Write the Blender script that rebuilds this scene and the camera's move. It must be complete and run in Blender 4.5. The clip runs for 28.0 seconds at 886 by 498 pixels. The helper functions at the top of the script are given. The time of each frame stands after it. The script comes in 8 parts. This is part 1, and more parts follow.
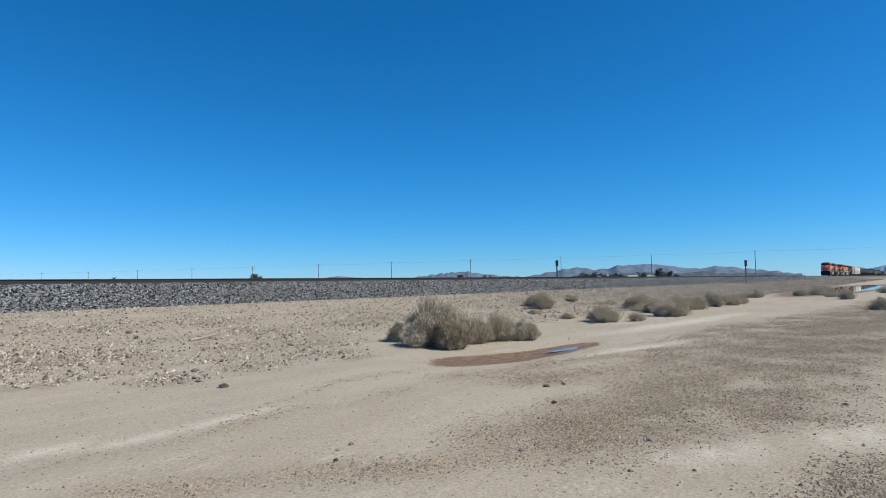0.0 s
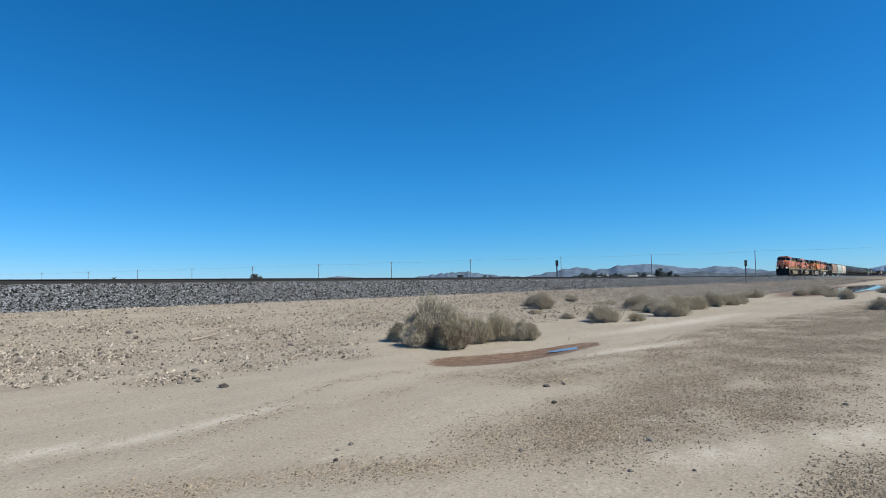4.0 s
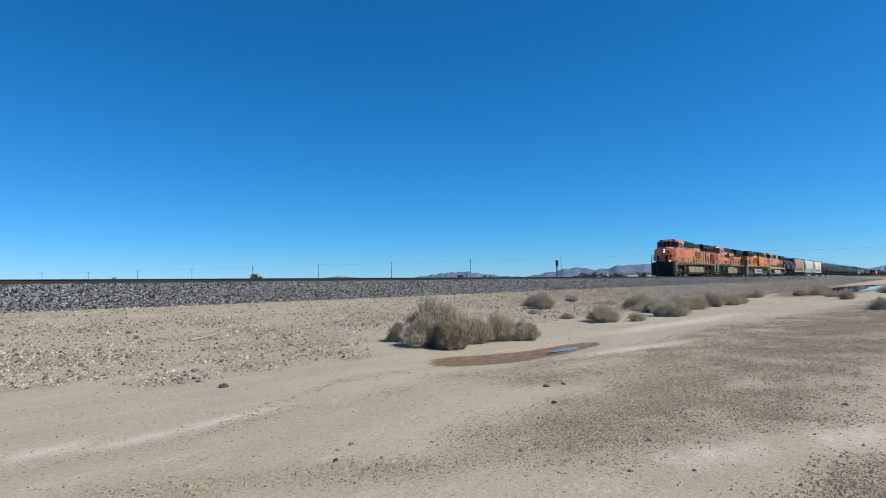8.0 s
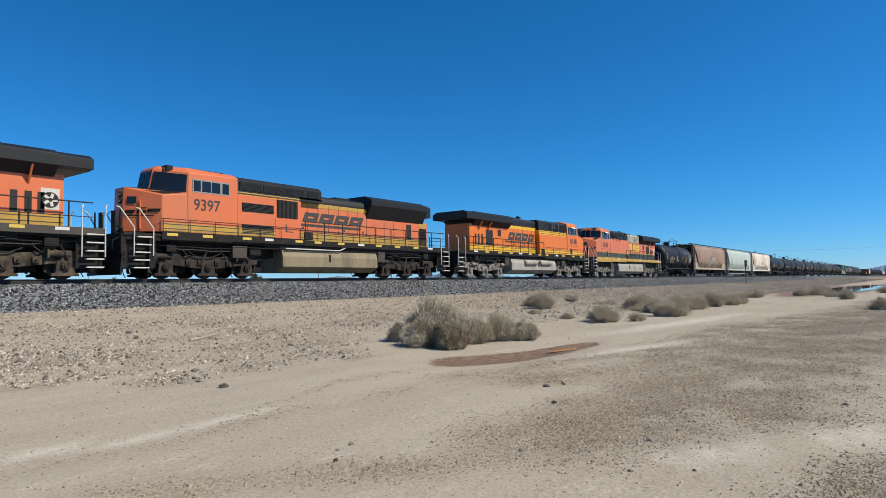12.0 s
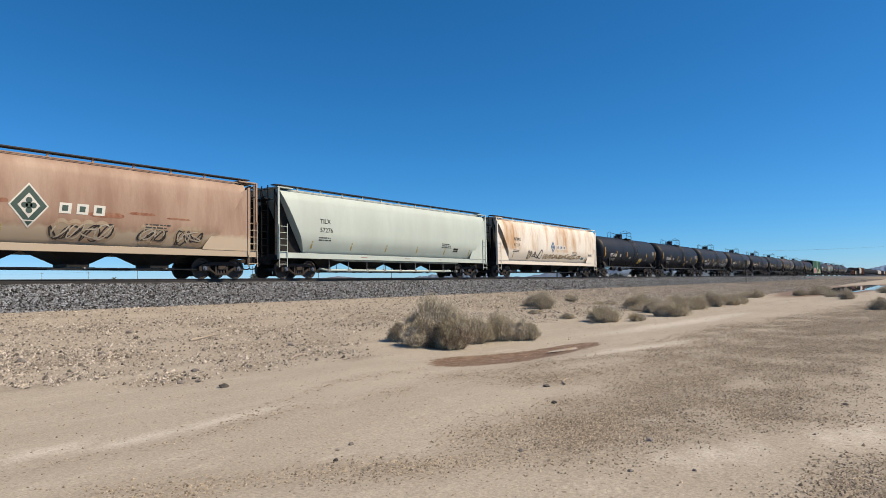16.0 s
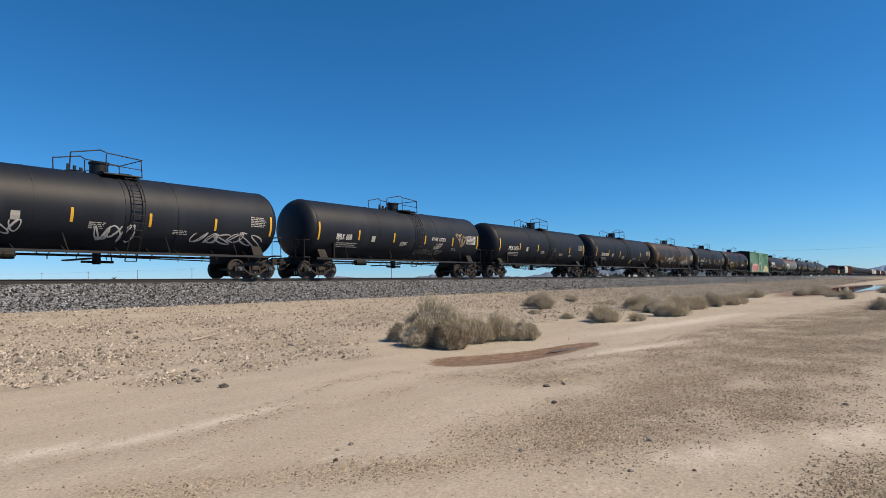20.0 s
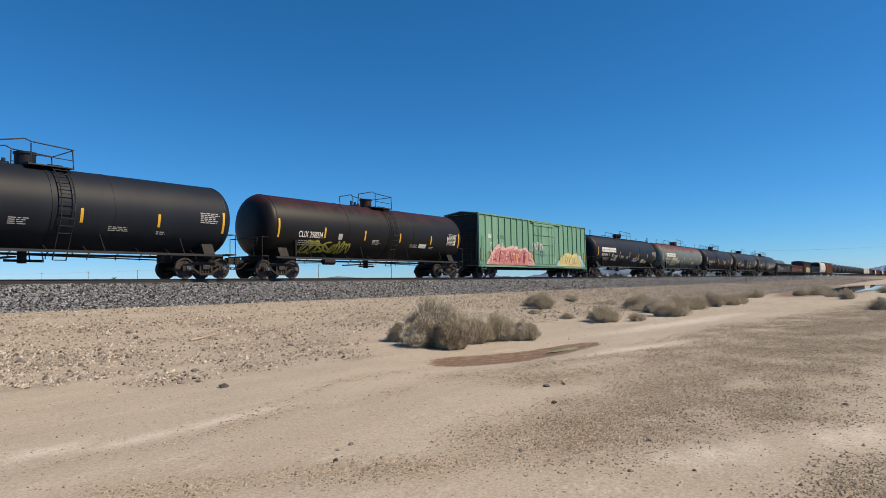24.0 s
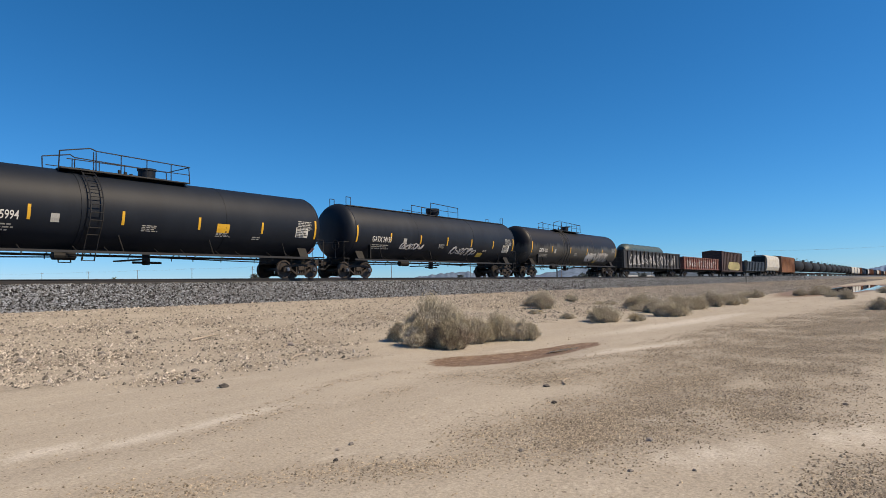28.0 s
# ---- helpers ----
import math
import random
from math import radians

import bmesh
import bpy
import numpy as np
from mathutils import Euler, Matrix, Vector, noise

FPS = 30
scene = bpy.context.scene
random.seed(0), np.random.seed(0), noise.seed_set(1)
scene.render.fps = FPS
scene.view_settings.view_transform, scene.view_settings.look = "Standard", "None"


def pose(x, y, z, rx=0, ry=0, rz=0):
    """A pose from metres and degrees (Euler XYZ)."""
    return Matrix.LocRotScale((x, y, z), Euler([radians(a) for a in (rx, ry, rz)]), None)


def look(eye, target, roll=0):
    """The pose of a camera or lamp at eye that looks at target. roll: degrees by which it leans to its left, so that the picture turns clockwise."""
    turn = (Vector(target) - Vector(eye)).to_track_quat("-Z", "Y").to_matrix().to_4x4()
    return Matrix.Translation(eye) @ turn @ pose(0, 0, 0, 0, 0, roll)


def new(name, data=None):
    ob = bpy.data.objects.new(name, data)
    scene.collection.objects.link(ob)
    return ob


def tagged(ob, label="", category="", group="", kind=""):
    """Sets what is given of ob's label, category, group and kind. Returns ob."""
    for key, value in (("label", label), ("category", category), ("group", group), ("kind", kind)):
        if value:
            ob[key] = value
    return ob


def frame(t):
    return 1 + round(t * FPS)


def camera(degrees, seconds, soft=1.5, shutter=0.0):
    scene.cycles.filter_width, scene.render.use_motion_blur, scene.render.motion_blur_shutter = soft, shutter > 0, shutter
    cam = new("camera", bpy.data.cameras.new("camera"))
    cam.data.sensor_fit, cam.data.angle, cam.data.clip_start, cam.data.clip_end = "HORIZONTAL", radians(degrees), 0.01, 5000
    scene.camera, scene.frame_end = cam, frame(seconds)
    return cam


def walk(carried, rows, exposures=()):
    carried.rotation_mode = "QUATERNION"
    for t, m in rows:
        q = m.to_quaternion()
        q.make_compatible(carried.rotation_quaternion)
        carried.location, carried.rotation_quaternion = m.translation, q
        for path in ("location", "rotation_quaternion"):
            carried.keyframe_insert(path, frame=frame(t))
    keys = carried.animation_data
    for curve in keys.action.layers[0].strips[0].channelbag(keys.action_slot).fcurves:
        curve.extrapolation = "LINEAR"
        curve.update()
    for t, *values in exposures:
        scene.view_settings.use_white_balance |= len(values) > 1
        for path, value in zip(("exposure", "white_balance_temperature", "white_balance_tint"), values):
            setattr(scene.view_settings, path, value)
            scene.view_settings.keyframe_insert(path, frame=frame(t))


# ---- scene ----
# World: x runs along the track (the train comes from +x), y across it, z up.
# The track's centre line is y = 0; the camera stands at y = -27.1.
from functools import lru_cache

FOV = 69.98
EYE = Vector((0.0, -27.1, 1.55))
YAW, PITCH, ROLL = 36.627, 3.128, -1.003
RAIL_Z = 1.974          # top of the rails

cam = camera(FOV, 28.0, soft=0.7, shutter=0.0)
AIM = Vector((math.cos(radians(YAW)) * math.cos(radians(PITCH)),
              math.sin(radians(YAW)) * math.cos(radians(PITCH)), math.sin(radians(PITCH))))
VIEW = look(EYE, EYE + AIM * 100, ROLL)
walk(cam, [(0, VIEW), (28.0, VIEW)], exposures=[(0, 0.0, 6500, 4), (10.5, 0.0, 6550, 5), (12.5, 0.02, 6800, 7), (16, 0.05, 7300, 11), (19, 0.05, 7500, 12), (28, 0.05, 7500, 12)])

# ---------------------------------------------------------------- light
SUN_AZ, SUN_EL = -66.0, 46.0        # azimuth from +x, counter-clockwise
world = bpy.data.worlds.new("world")
scene.world = world
world.use_nodes = True
wn = world.node_tree.nodes
sky = wn.new("ShaderNodeTexSky")
sky.sky_type = 'NISHITA'
sky.sun_disc = False
sky.sun_elevation = radians(SUN_EL)
sky.sun_rotation = radians(90 - SUN_AZ)
sky.altitude = 1500
sky.air_density, sky.dust_density, sky.ozone_density = 1.0, 0.0, 6.0
wn["Background"].inputs[1].default_value = 0.096
# clear, dry desert air: the red falls away faster towards the zenith than green and blue
split, join = wn.new("ShaderNodeSeparateColor"), wn.new("ShaderNodeCombineColor")
wl = world.node_tree.links
wl.new(sky.outputs[0], split.inputs[0])
for i, (power, gain) in enumerate(((1.70, 0.160), (1.0, 0.905), (1.0, 1.35))):
    pw, mu = wn.new("ShaderNodeMath"), wn.new("ShaderNodeMath")
    pw.operation, mu.operation = 'POWER', 'MULTIPLY'
    pw.inputs[1].default_value, mu.inputs[1].default_value = power, gain
    wl.new(split.outputs[i], pw.inputs[0])
    wl.new(pw.outputs[0], mu.inputs[0])
    wl.new(mu.outputs[0], join.inputs[i])
wl.new(join.outputs[0], wn["Background"].inputs[0])
sun_data = bpy.data.lights.new("sun", 'SUN')
sun_data.energy, sun_data.angle, sun_data.color = 5.6, radians(0.53), (1.0, 0.89, 0.72)
sun = new("sun", sun_data)
sd = Vector((math.cos(radians(SUN_AZ)) * math.cos(radians(SUN_EL)),
             math.sin(radians(SUN_AZ)) * math.cos(radians(SUN_EL)), math.sin(radians(SUN_EL))))
sun.matrix_world = look(sd * 200, (0, 0, 0))


# ---------------------------------------------------------------- materials
ALBEDO_SCALE = 0.80          # dims every base colour to offset the strong sun and deepen shade contrast


def mat(name, base, rough=0.6, metal=0.0, vary=0.25, scale=3.0, fine=40.0, bump=0.0, dirt=None, dirt_amount=0.35,
        per_object=0.0, per_island=0.0, streak=False, spec=0.5):
    """A procedural surface: base colour varied at two scales, dirt patches or streaks, fine relief."""
    m = bpy.data.materials.new(name)
    m.use_nodes = True
    nt = m.node_tree
    n, l = nt.nodes, nt.links
    b = n["Principled BSDF"]
    base = [v * ALBEDO_SCALE for v in base]
    dirt = dirt and [v * ALBEDO_SCALE for v in dirt]
    b.inputs["Roughness"].default_value = rough
    b.inputs["Metallic"].default_value = metal
    b.inputs["Specular IOR Level"].default_value = spec
    tc = n.new("ShaderNodeTexCoord")
    mp = n.new("ShaderNodeMapping")
    l.new(tc.outputs["Object"], mp.inputs[0])
    if streak:
        mp.inputs["Scale"].default_value = (1.0, 1.0, 0.22)
    big = n.new("ShaderNodeTexNoise")
    big.inputs["Scale"].default_value = scale
    big.inputs["Detail"].default_value = 6
    big.inputs["Roughness"].default_value = 0.65
    l.new(mp.outputs[0], big.inputs["Vector"])
    small = n.new("ShaderNodeTexNoise")
    small.inputs["Scale"].default_value = fine
    small.inputs["Detail"].default_value = 3
    l.new(tc.outputs["Object"], small.inputs["Vector"])
    add = n.new("ShaderNodeMath")
    add.operation = 'ADD'
    l.new(big.outputs["Fac"], add.inputs[0])
    l.new(small.outputs["Fac"], add.inputs[1])
    last = add
    for amount, source in ((per_object, "obj"), (per_island, "isl")):
        if amount:
            if source == "obj":
                src = n.new("ShaderNodeObjectInfo").outputs["Random"]
            else:
                src = n.new("ShaderNodeNewGeometry").outputs["Random Per Island"]
            mm = n.new("ShaderNodeMath")
            mm.operation = 'MULTIPLY_ADD'
            l.new(src, mm.inputs[0])
            mm.inputs[1].default_value = amount * 2
            l.new(last.outputs[0], mm.inputs[2])
            sub = n.new("ShaderNodeMath")
            sub.operation = 'SUBTRACT'
            l.new(mm.outputs[0], sub.inputs[0])
            sub.inputs[1].default_value = amount
            last = sub
    ramp = n.new("ShaderNodeMapRange")
    ramp.inputs["From Min"].default_value, ramp.inputs["From Max"].default_value = 0.6, 1.4
    ramp.inputs["To Min"].default_value, ramp.inputs["To Max"].default_value = 1 - vary, 1 + vary
    ramp.clamp = False
    l.new(last.outputs[0], ramp.inputs["Value"])
    mul = n.new("ShaderNodeVectorMath")
    mul.operation = 'SCALE'
    mul.inputs[0].default_value = base[:3]
    l.new(ramp.outputs[0], mul.inputs["Scale"])
    col = mul.outputs[0]
    if dirt:
        dn = n.new("ShaderNodeTexNoise")
        dn.inputs["Scale"].default_value = scale * 0.6
        dn.inputs["Detail"].default_value = 8
        dn.inputs["Roughness"].default_value = 0.7
        l.new(mp.outputs[0], dn.inputs["Vector"])
        dr = n.new("ShaderNodeMapRange")
        dr.inputs["From Min"].default_value, dr.inputs["From Max"].default_value = 0.62 - dirt_amount * 0.45, 0.78 - dirt_amount * 0.3
        l.new(dn.outputs["Fac"], dr.inputs["Value"])
        mix = n.new("ShaderNodeMix")
        mix.data_type = 'RGBA'
        l.new(dr.outputs[0], mix.inputs["Factor"])
        l.new(col, mix.inputs["A"])
        mix.inputs["B"].default_value = (*dirt[:3], 1)
        col = mix.outputs["Result"]
    l.new(col, b.inputs["Base Color"])
    if bump:
        bp = n.new("ShaderNodeBump")
        bp.inputs["Strength"].default_value = bump
        bp.inputs["Distance"].default_value = 0.02
        l.new(small.outputs["Fac"], bp.inputs["Height"])
        l.new(bp.outputs[0], b.inputs["Normal"])
    return m


M_STEEL = mat("rail_steel", (0.034, 0.032, 0.033), 0.6, 0.3, 0.3, 4)
M_TIE = mat("concrete_tie", (0.17, 0.155, 0.14), 0.9, 0, 0.3, 5, bump=0.3)
M_BALLAST = mat("ballast_stone", (0.150, 0.161, 0.176), 0.85, 0, 0.65, 3, per_island=1.0)
M_BALLASTBED = mat("ballast_bed", (0.105, 0.106, 0.112), 0.95, 0, 0.6, 6, fine=14, bump=1.0)
M_GRAVEL = mat("desert_gravel", (0.40, 0.332, 0.25), 0.95, 0, 0.24, 5, per_island=0.9)
M_BLACK = mat("black_underframe", (0.010, 0.0095, 0.0095), 0.7, 0, 0.4, 4, dirt=(0.045, 0.034, 0.026), dirt_amount=0.2, spec=0.3)
M_WHEEL = mat("wheel_steel", (0.050, 0.041, 0.036), 0.6, 0.3, 0.3, 6)
M_TRUCK = mat("truck_casting", (0.028, 0.023, 0.021), 0.8, 0, 0.35, 5, dirt=(0.070, 0.054, 0.043), dirt_amount=0.3, spec=0.3)
M_TANKBLACK = mat("tank_black_paint", (0.0064, 0.0110, 0.0200), 0.56, 0, 0.30, 0.8, dirt=(0.016, 0.0225, 0.034), dirt_amount=0.30, streak=True, spec=0.28)


# ---------------------------------------------------------------- mesh helpers
def box(bm, x0, x1, y0, y1, z0, z1, bevel=0.0):
    m = Matrix.LocRotScale(((x0 + x1) / 2, (y0 + y1) / 2, (z0 + z1) / 2), None, (abs(x1 - x0), abs(y1 - y0), abs(z1 - z0)))
    r = bmesh.ops.create_cube(bm, size=1, matrix=m)
    if bevel:
        edges = {e for v in r["verts"] for e in v.link_edges}
        bmesh.ops.bevel(bm, geom=list(edges), offset=bevel, segments=2, affect='EDGES', profile=0.6)
    return r["verts"]


def rod(bm, a, b, r, n=8, r2=None, caps=True):
    a, b = Vector(a), Vector(b)
    d = b - a
    m = Matrix.Translation((a + b) / 2) @ d.to_track_quat('Z', 'Y').to_matrix().to_4x4()
    return bmesh.ops.create_cone(bm, cap_ends=caps, segments=n, radius1=r, radius2=r if r2 is None else r2, depth=d.length, matrix=m)["verts"]


def pipe(bm, pts, r, n=6):
    for a, b in zip(pts, pts[1:]):
        rod(bm, a, b, r, n)


def prism(bm, profile, a, b, axis='x', bevel=0.0):
    """Extrudes a closed profile along an axis: (y, z) along x, (x, z) along y, (x, y) along z."""
    def at(p, t):
        return (t, p[0], p[1]) if axis == 'x' else (p[0], t, p[1]) if axis == 'y' else (p[0], p[1], t)
    lo = [bm.verts.new(at(p, a)) for p in profile]
    hi = [bm.verts.new(at(p, b)) for p in profile]
    faces = [bm.faces.new(lo), bm.faces.new(hi[::-1])]
    k = len(profile)
    for i in range(k):
        faces.append(bm.faces.new((lo[i], hi[i], hi[(i + 1) % k], lo[(i + 1) % k])))
    bmesh.ops.recalc_face_normals(bm, faces=faces)
    if bevel:
        edges = {e for f in faces for e in f.edges}
        bmesh.ops.bevel(bm, geom=list(edges), offset=bevel, segments=2, affect='EDGES', profile=0.6)
    return faces


def lathe_x(bm, profile, n=40, cy=0.0, cz=0.0):
    """Turns (x, radius) pairs round an axis along x."""
    rings = []
    for x, r in profile:
        if r < 1e-5:
            rings.append([bm.verts.new((x, cy, cz))])
        else:
            rings.append([bm.verts.new((x, cy + r * math.sin(2 * math.pi * i / n), cz + r * math.cos(2 * math.pi * i / n))) for i in range(n)])
    faces = []
    for p, q in zip(rings, rings[1:]):
        for i in range(n):
            j = (i + 1) % n
            if len(p) == 1:
                faces.append(bm.faces.new((p[0], q[i], q[j])))
            elif len(q) == 1:
                faces.append(bm.faces.new((p[i], p[j], q[0])))
            else:
                faces.append(bm.faces.new((p[i], p[j], q[j], q[i])))
    bmesh.ops.recalc_face_normals(bm, faces=faces)
    return faces


def finish(name, bm, smooth=False):
    me = bpy.data.meshes.new(name)
    if smooth:
        for f in bm.faces:
            f.smooth = True
        for e in bm.edges:
            if len(e.link_faces) == 2 and e.calc_face_angle(0) > 0.6:
                e.smooth = False
    bm.to_mesh(me)
    bm.free()
    return me


def place(name, me, material, parent=None, label="", m=None):
    ob = new(name, me)
    if not me.materials:
        me.materials.append(material)
    elif me.materials[0] is not material:
        ob.material_slots[0].link = 'OBJECT'
        ob.material_slots[0].material = material
    if parent is not None:
        ob.parent = parent
    if m is not None:
        ob.matrix_basis = m
    if label:
        tagged(ob, label)
    return ob


def part(name, bm, material, parent, label="", smooth=False, m=None):
    return place(name, finish(name, bm, smooth), material, parent, label, m)


MESHES = {}


def shared(key, build, smooth=False):
    """A mesh made once and used by every like part."""
    if key not in MESHES:
        bm = bmesh.new()
        build(bm)
        MESHES[key] = finish(key, bm, smooth)
    return MESHES[key]


def empty(name, label, category, group=""):
    ob = new(name)
    ob.empty_display_size = 0.5
    return tagged(ob, label, category, group)

# ---------------------------------------------------------------- ground
def ground_height(x, y):
    """The wash floor by the camera, the slope up to the ballast's toe, the plain beyond the track."""
    pts = ((-400, 0.3), (-60, 0.25), (-34, 0.12), (-27, 0.0), (-18, 0.0), (-15.5, 0.06), (-12, 0.24), (-8, 0.52), (-3.4, 0.86), (0, 0.95), (4, 0.8), (15, 0.3), (400, 0.3))
    if y <= pts[0][0]:
        z = pts[0][1]
    elif y >= pts[-1][0]:
        z = pts[-1][1]
    else:
        for (a, za), (b, zb) in zip(pts, pts[1:]):
            if a <= y <= b:
                k = (y - a) / (b - a)
                z = za + (zb - za) * (k * k * (3 - 2 * k) if b - a < 5 else k)
                break
    near = max(0.0, 1 - math.hypot(x - 12, y + 20) / 90)
    if -40 < y < -4:
        z += near * (0.07 * noise.noise((x * 0.22, y * 0.3, 1.7)) + 0.025 * noise.noise((x * 0.9, y * 0.9, 5.1)))
    # shallow hollow of the wash, with its pools
    z -= 0.10 * math.exp(-(((x - 12.6) / 2.6) ** 2 + ((y + 20.1 + (x - 12.6) * 0.11) / 0.8) ** 2))
    if 50 < x < 190 and -32 < y < -12:
        z += 0.08 * noise.noise((x * 0.13, y * 0.7, 2.9)) * min(1, (x - 50) / 20)
    z -= 0.20 * math.exp(-(((x - 101) / 34) ** 2 + ((y + 20.2 + (x - 101) * 0.03) / 3.3) ** 2))
    return z


def spread(lo, hi, mid_lo, mid_hi, step, growth):
    """Grid lines: even between mid_lo and mid_hi, growing outwards."""
    v = list(np.arange(mid_lo, mid_hi, step))
    d, p = step, mid_hi
    while p < hi:
        v.append(p)
        d *= growth
        p += d
    v.append(hi)
    d, p = step * growth, mid_lo - step * growth
    while p > lo:
        v.insert(0, p)
        d *= growth
        p -= d
    v.insert(0, lo)
    return v


def ground_material():
    m = bpy.data.materials.new("desert_ground")
    m.use_nodes = True
    n, l = m.node_tree.nodes, m.node_tree.links
    b = n["Principled BSDF"]
    b.inputs["Roughness"].default_value = 0.95
    b.inputs["Specular IOR Level"].default_value = 0.15
    tc = n.new("ShaderNodeTexCoord")

    def tex(scale, detail=6, rough=0.6, stretch=None):
        t = n.new("ShaderNodeTexNoise")
        t.inputs["Scale"].default_value = scale
        t.inputs["Detail"].default_value = detail
        t.inputs["Roughness"].default_value = rough
        if stretch:
            mp = n.new("ShaderNodeMapping")
            mp.inputs["Scale"].default_value = stretch
            mp.inputs["Rotation"].default_value = (0, 0, radians(12))
            l.new(tc.outputs["Object"], mp.inputs[0])
            l.new(mp.outputs[0], t.inputs["Vector"])
        else:
            l.new(tc.outputs["Object"], t.inputs["Vector"])
        return t

    def rng(src, a, b_, lo, hi):
        r = n.new("ShaderNodeMapRange")
        r.inputs["From Min"].default_value, r.inputs["From Max"].default_value = a, b_
        r.inputs["To Min"].default_value, r.inputs["To Max"].default_value = lo, hi
        l.new(src, r.inputs["Value"])
        return r.outputs[0]

    def mix(f, a, b_):
        x = n.new("ShaderNodeMix")
        x.data_type = 'RGBA'
        l.new(f, x.inputs["Factor"])
        for name, v in (("A", a), ("B", b_)):
            if isinstance(v, tuple):
                x.inputs[name].default_value = (*v, 1)
            else:
                l.new(v, x.inputs[name])
        return x.outputs["Result"]

    def math2(op, a, b_):
        x = n.new("ShaderNodeMath")
        x.operation = op
        for i, v in enumerate((a, b_)):
            if isinstance(v, (int, float)):
                x.inputs[i].default_value = v
            else:
                l.new(v, x.inputs[i])
        return x.outputs[0]

    # sand, silt and gravelly patches drawn out along the wash
    base = mix(rng(tex(0.5, 5, 0.6, (0.35, 1.6, 1)).outputs["Fac"], 0.35, 0.65, 0, 1), (0.490, 0.437, 0.362), (0.43, 0.38, 0.313))
    base = mix(rng(tex(1.7, 6, 0.7, (0.5, 1.4, 1)).outputs["Fac"], 0.56, 0.72, 0, 0.7), base, (0.57, 0.515, 0.44))
    siltn = n.new("ShaderNodeAttribute")
    siltn.attribute_name = "silt"
    base = mix(math2('MULTIPLY', siltn.outputs["Fac"], rng(tex(6, 5, 0.7).outputs["Fac"], 0.3, 0.6, 0.55, 1)), base, (0.66, 0.61, 0.54))
    gravel = n.new("ShaderNodeAttribute")
    gravel.attribute_name = "gravel"
    grain = tex(38, 3, 0.7)
    pebbles = n.new("ShaderNodeTexVoronoi")
    pebbles.inputs["Scale"].default_value = 22
    l.new(tc.outputs["Object"], pebbles.inputs["Vector"])
    peb_col = mix(pebbles.outputs["Color"], (0.165, 0.136, 0.102), (0.40, 0.338, 0.262))
    patch = rng(tex(2.6, 6, 0.75).outputs["Fac"], 0.32, 0.58, 0.35, 1.6)
    gmask = math2('MULTIPLY', gravel.outputs["Fac"], patch)
    col = mix(math2('MULTIPLY', gmask, 1.0), base, peb_col)
    # single small dark pebbles strewn over the sand
    specks = n.new("ShaderNodeTexVoronoi")
    specks.inputs["Scale"].default_value = 11
    l.new(tc.outputs["Object"], specks.inputs["Vector"])
    pick = n.new("ShaderNodeSeparateColor")
    l.new(specks.outputs["Color"], pick.inputs[0])
    dot = math2('MULTIPLY', rng(specks.outputs["Distance"], 0.16, 0.26, 1, 0), rng(pick.outputs[0], 0.72, 0.80, 0, 0.75))
    col = mix(math2('MULTIPLY', dot, rng(tex(0.9, 4, 0.6).outputs["Fac"], 0.4, 0.6, 0.15, 1)), col, (0.20, 0.165, 0.13))
    wet = n.new("ShaderNodeAttribute")
    wet.attribute_name = "wet"
    wetm = rng(math2('ADD', wet.outputs["Fac"], math2('MULTIPLY', tex(5, 5, 0.7).outputs["Fac"], 0.5)), 0.66, 0.74, 0, 1)
    mud = mix(rng(tex(7, 5, 0.75, (0.5, 1.6, 1)).outputs["Fac"], 0.40, 0.62, 0, 1), (0.17, 0.105, 0.065), (0.33, 0.235, 0.16))
    col = mix(wetm, col, mud)
    hue = rng(grain.outputs["Fac"], 0.3, 0.7, 0.58, 0.95)
    sc = n.new("ShaderNodeVectorMath")
    sc.operation = 'SCALE'
    l.new(col, sc.inputs[0])
    l.new(hue, sc.inputs["Scale"])
    l.new(sc.outputs[0], b.inputs["Base Color"])
    l.new(rng(wetm, 0, 1, 0.95, 0.6), b.inputs["Roughness"])
    bp = n.new("ShaderNodeBump")
    bp.inputs["Strength"].default_value = 0.6
    bp.inputs["Distance"].default_value = 0.03
    h = math2('ADD', math2('MULTIPLY', tex(9, 6, 0.7).outputs["Fac"], 1.0), math2('MULTIPLY', math2('MULTIPLY', pebbles.outputs["Distance"], gmask), -1.6))
    l.new(h, bp.inputs["Height"])
    l.new(bp.outputs[0], b.inputs["Normal"])
    return m


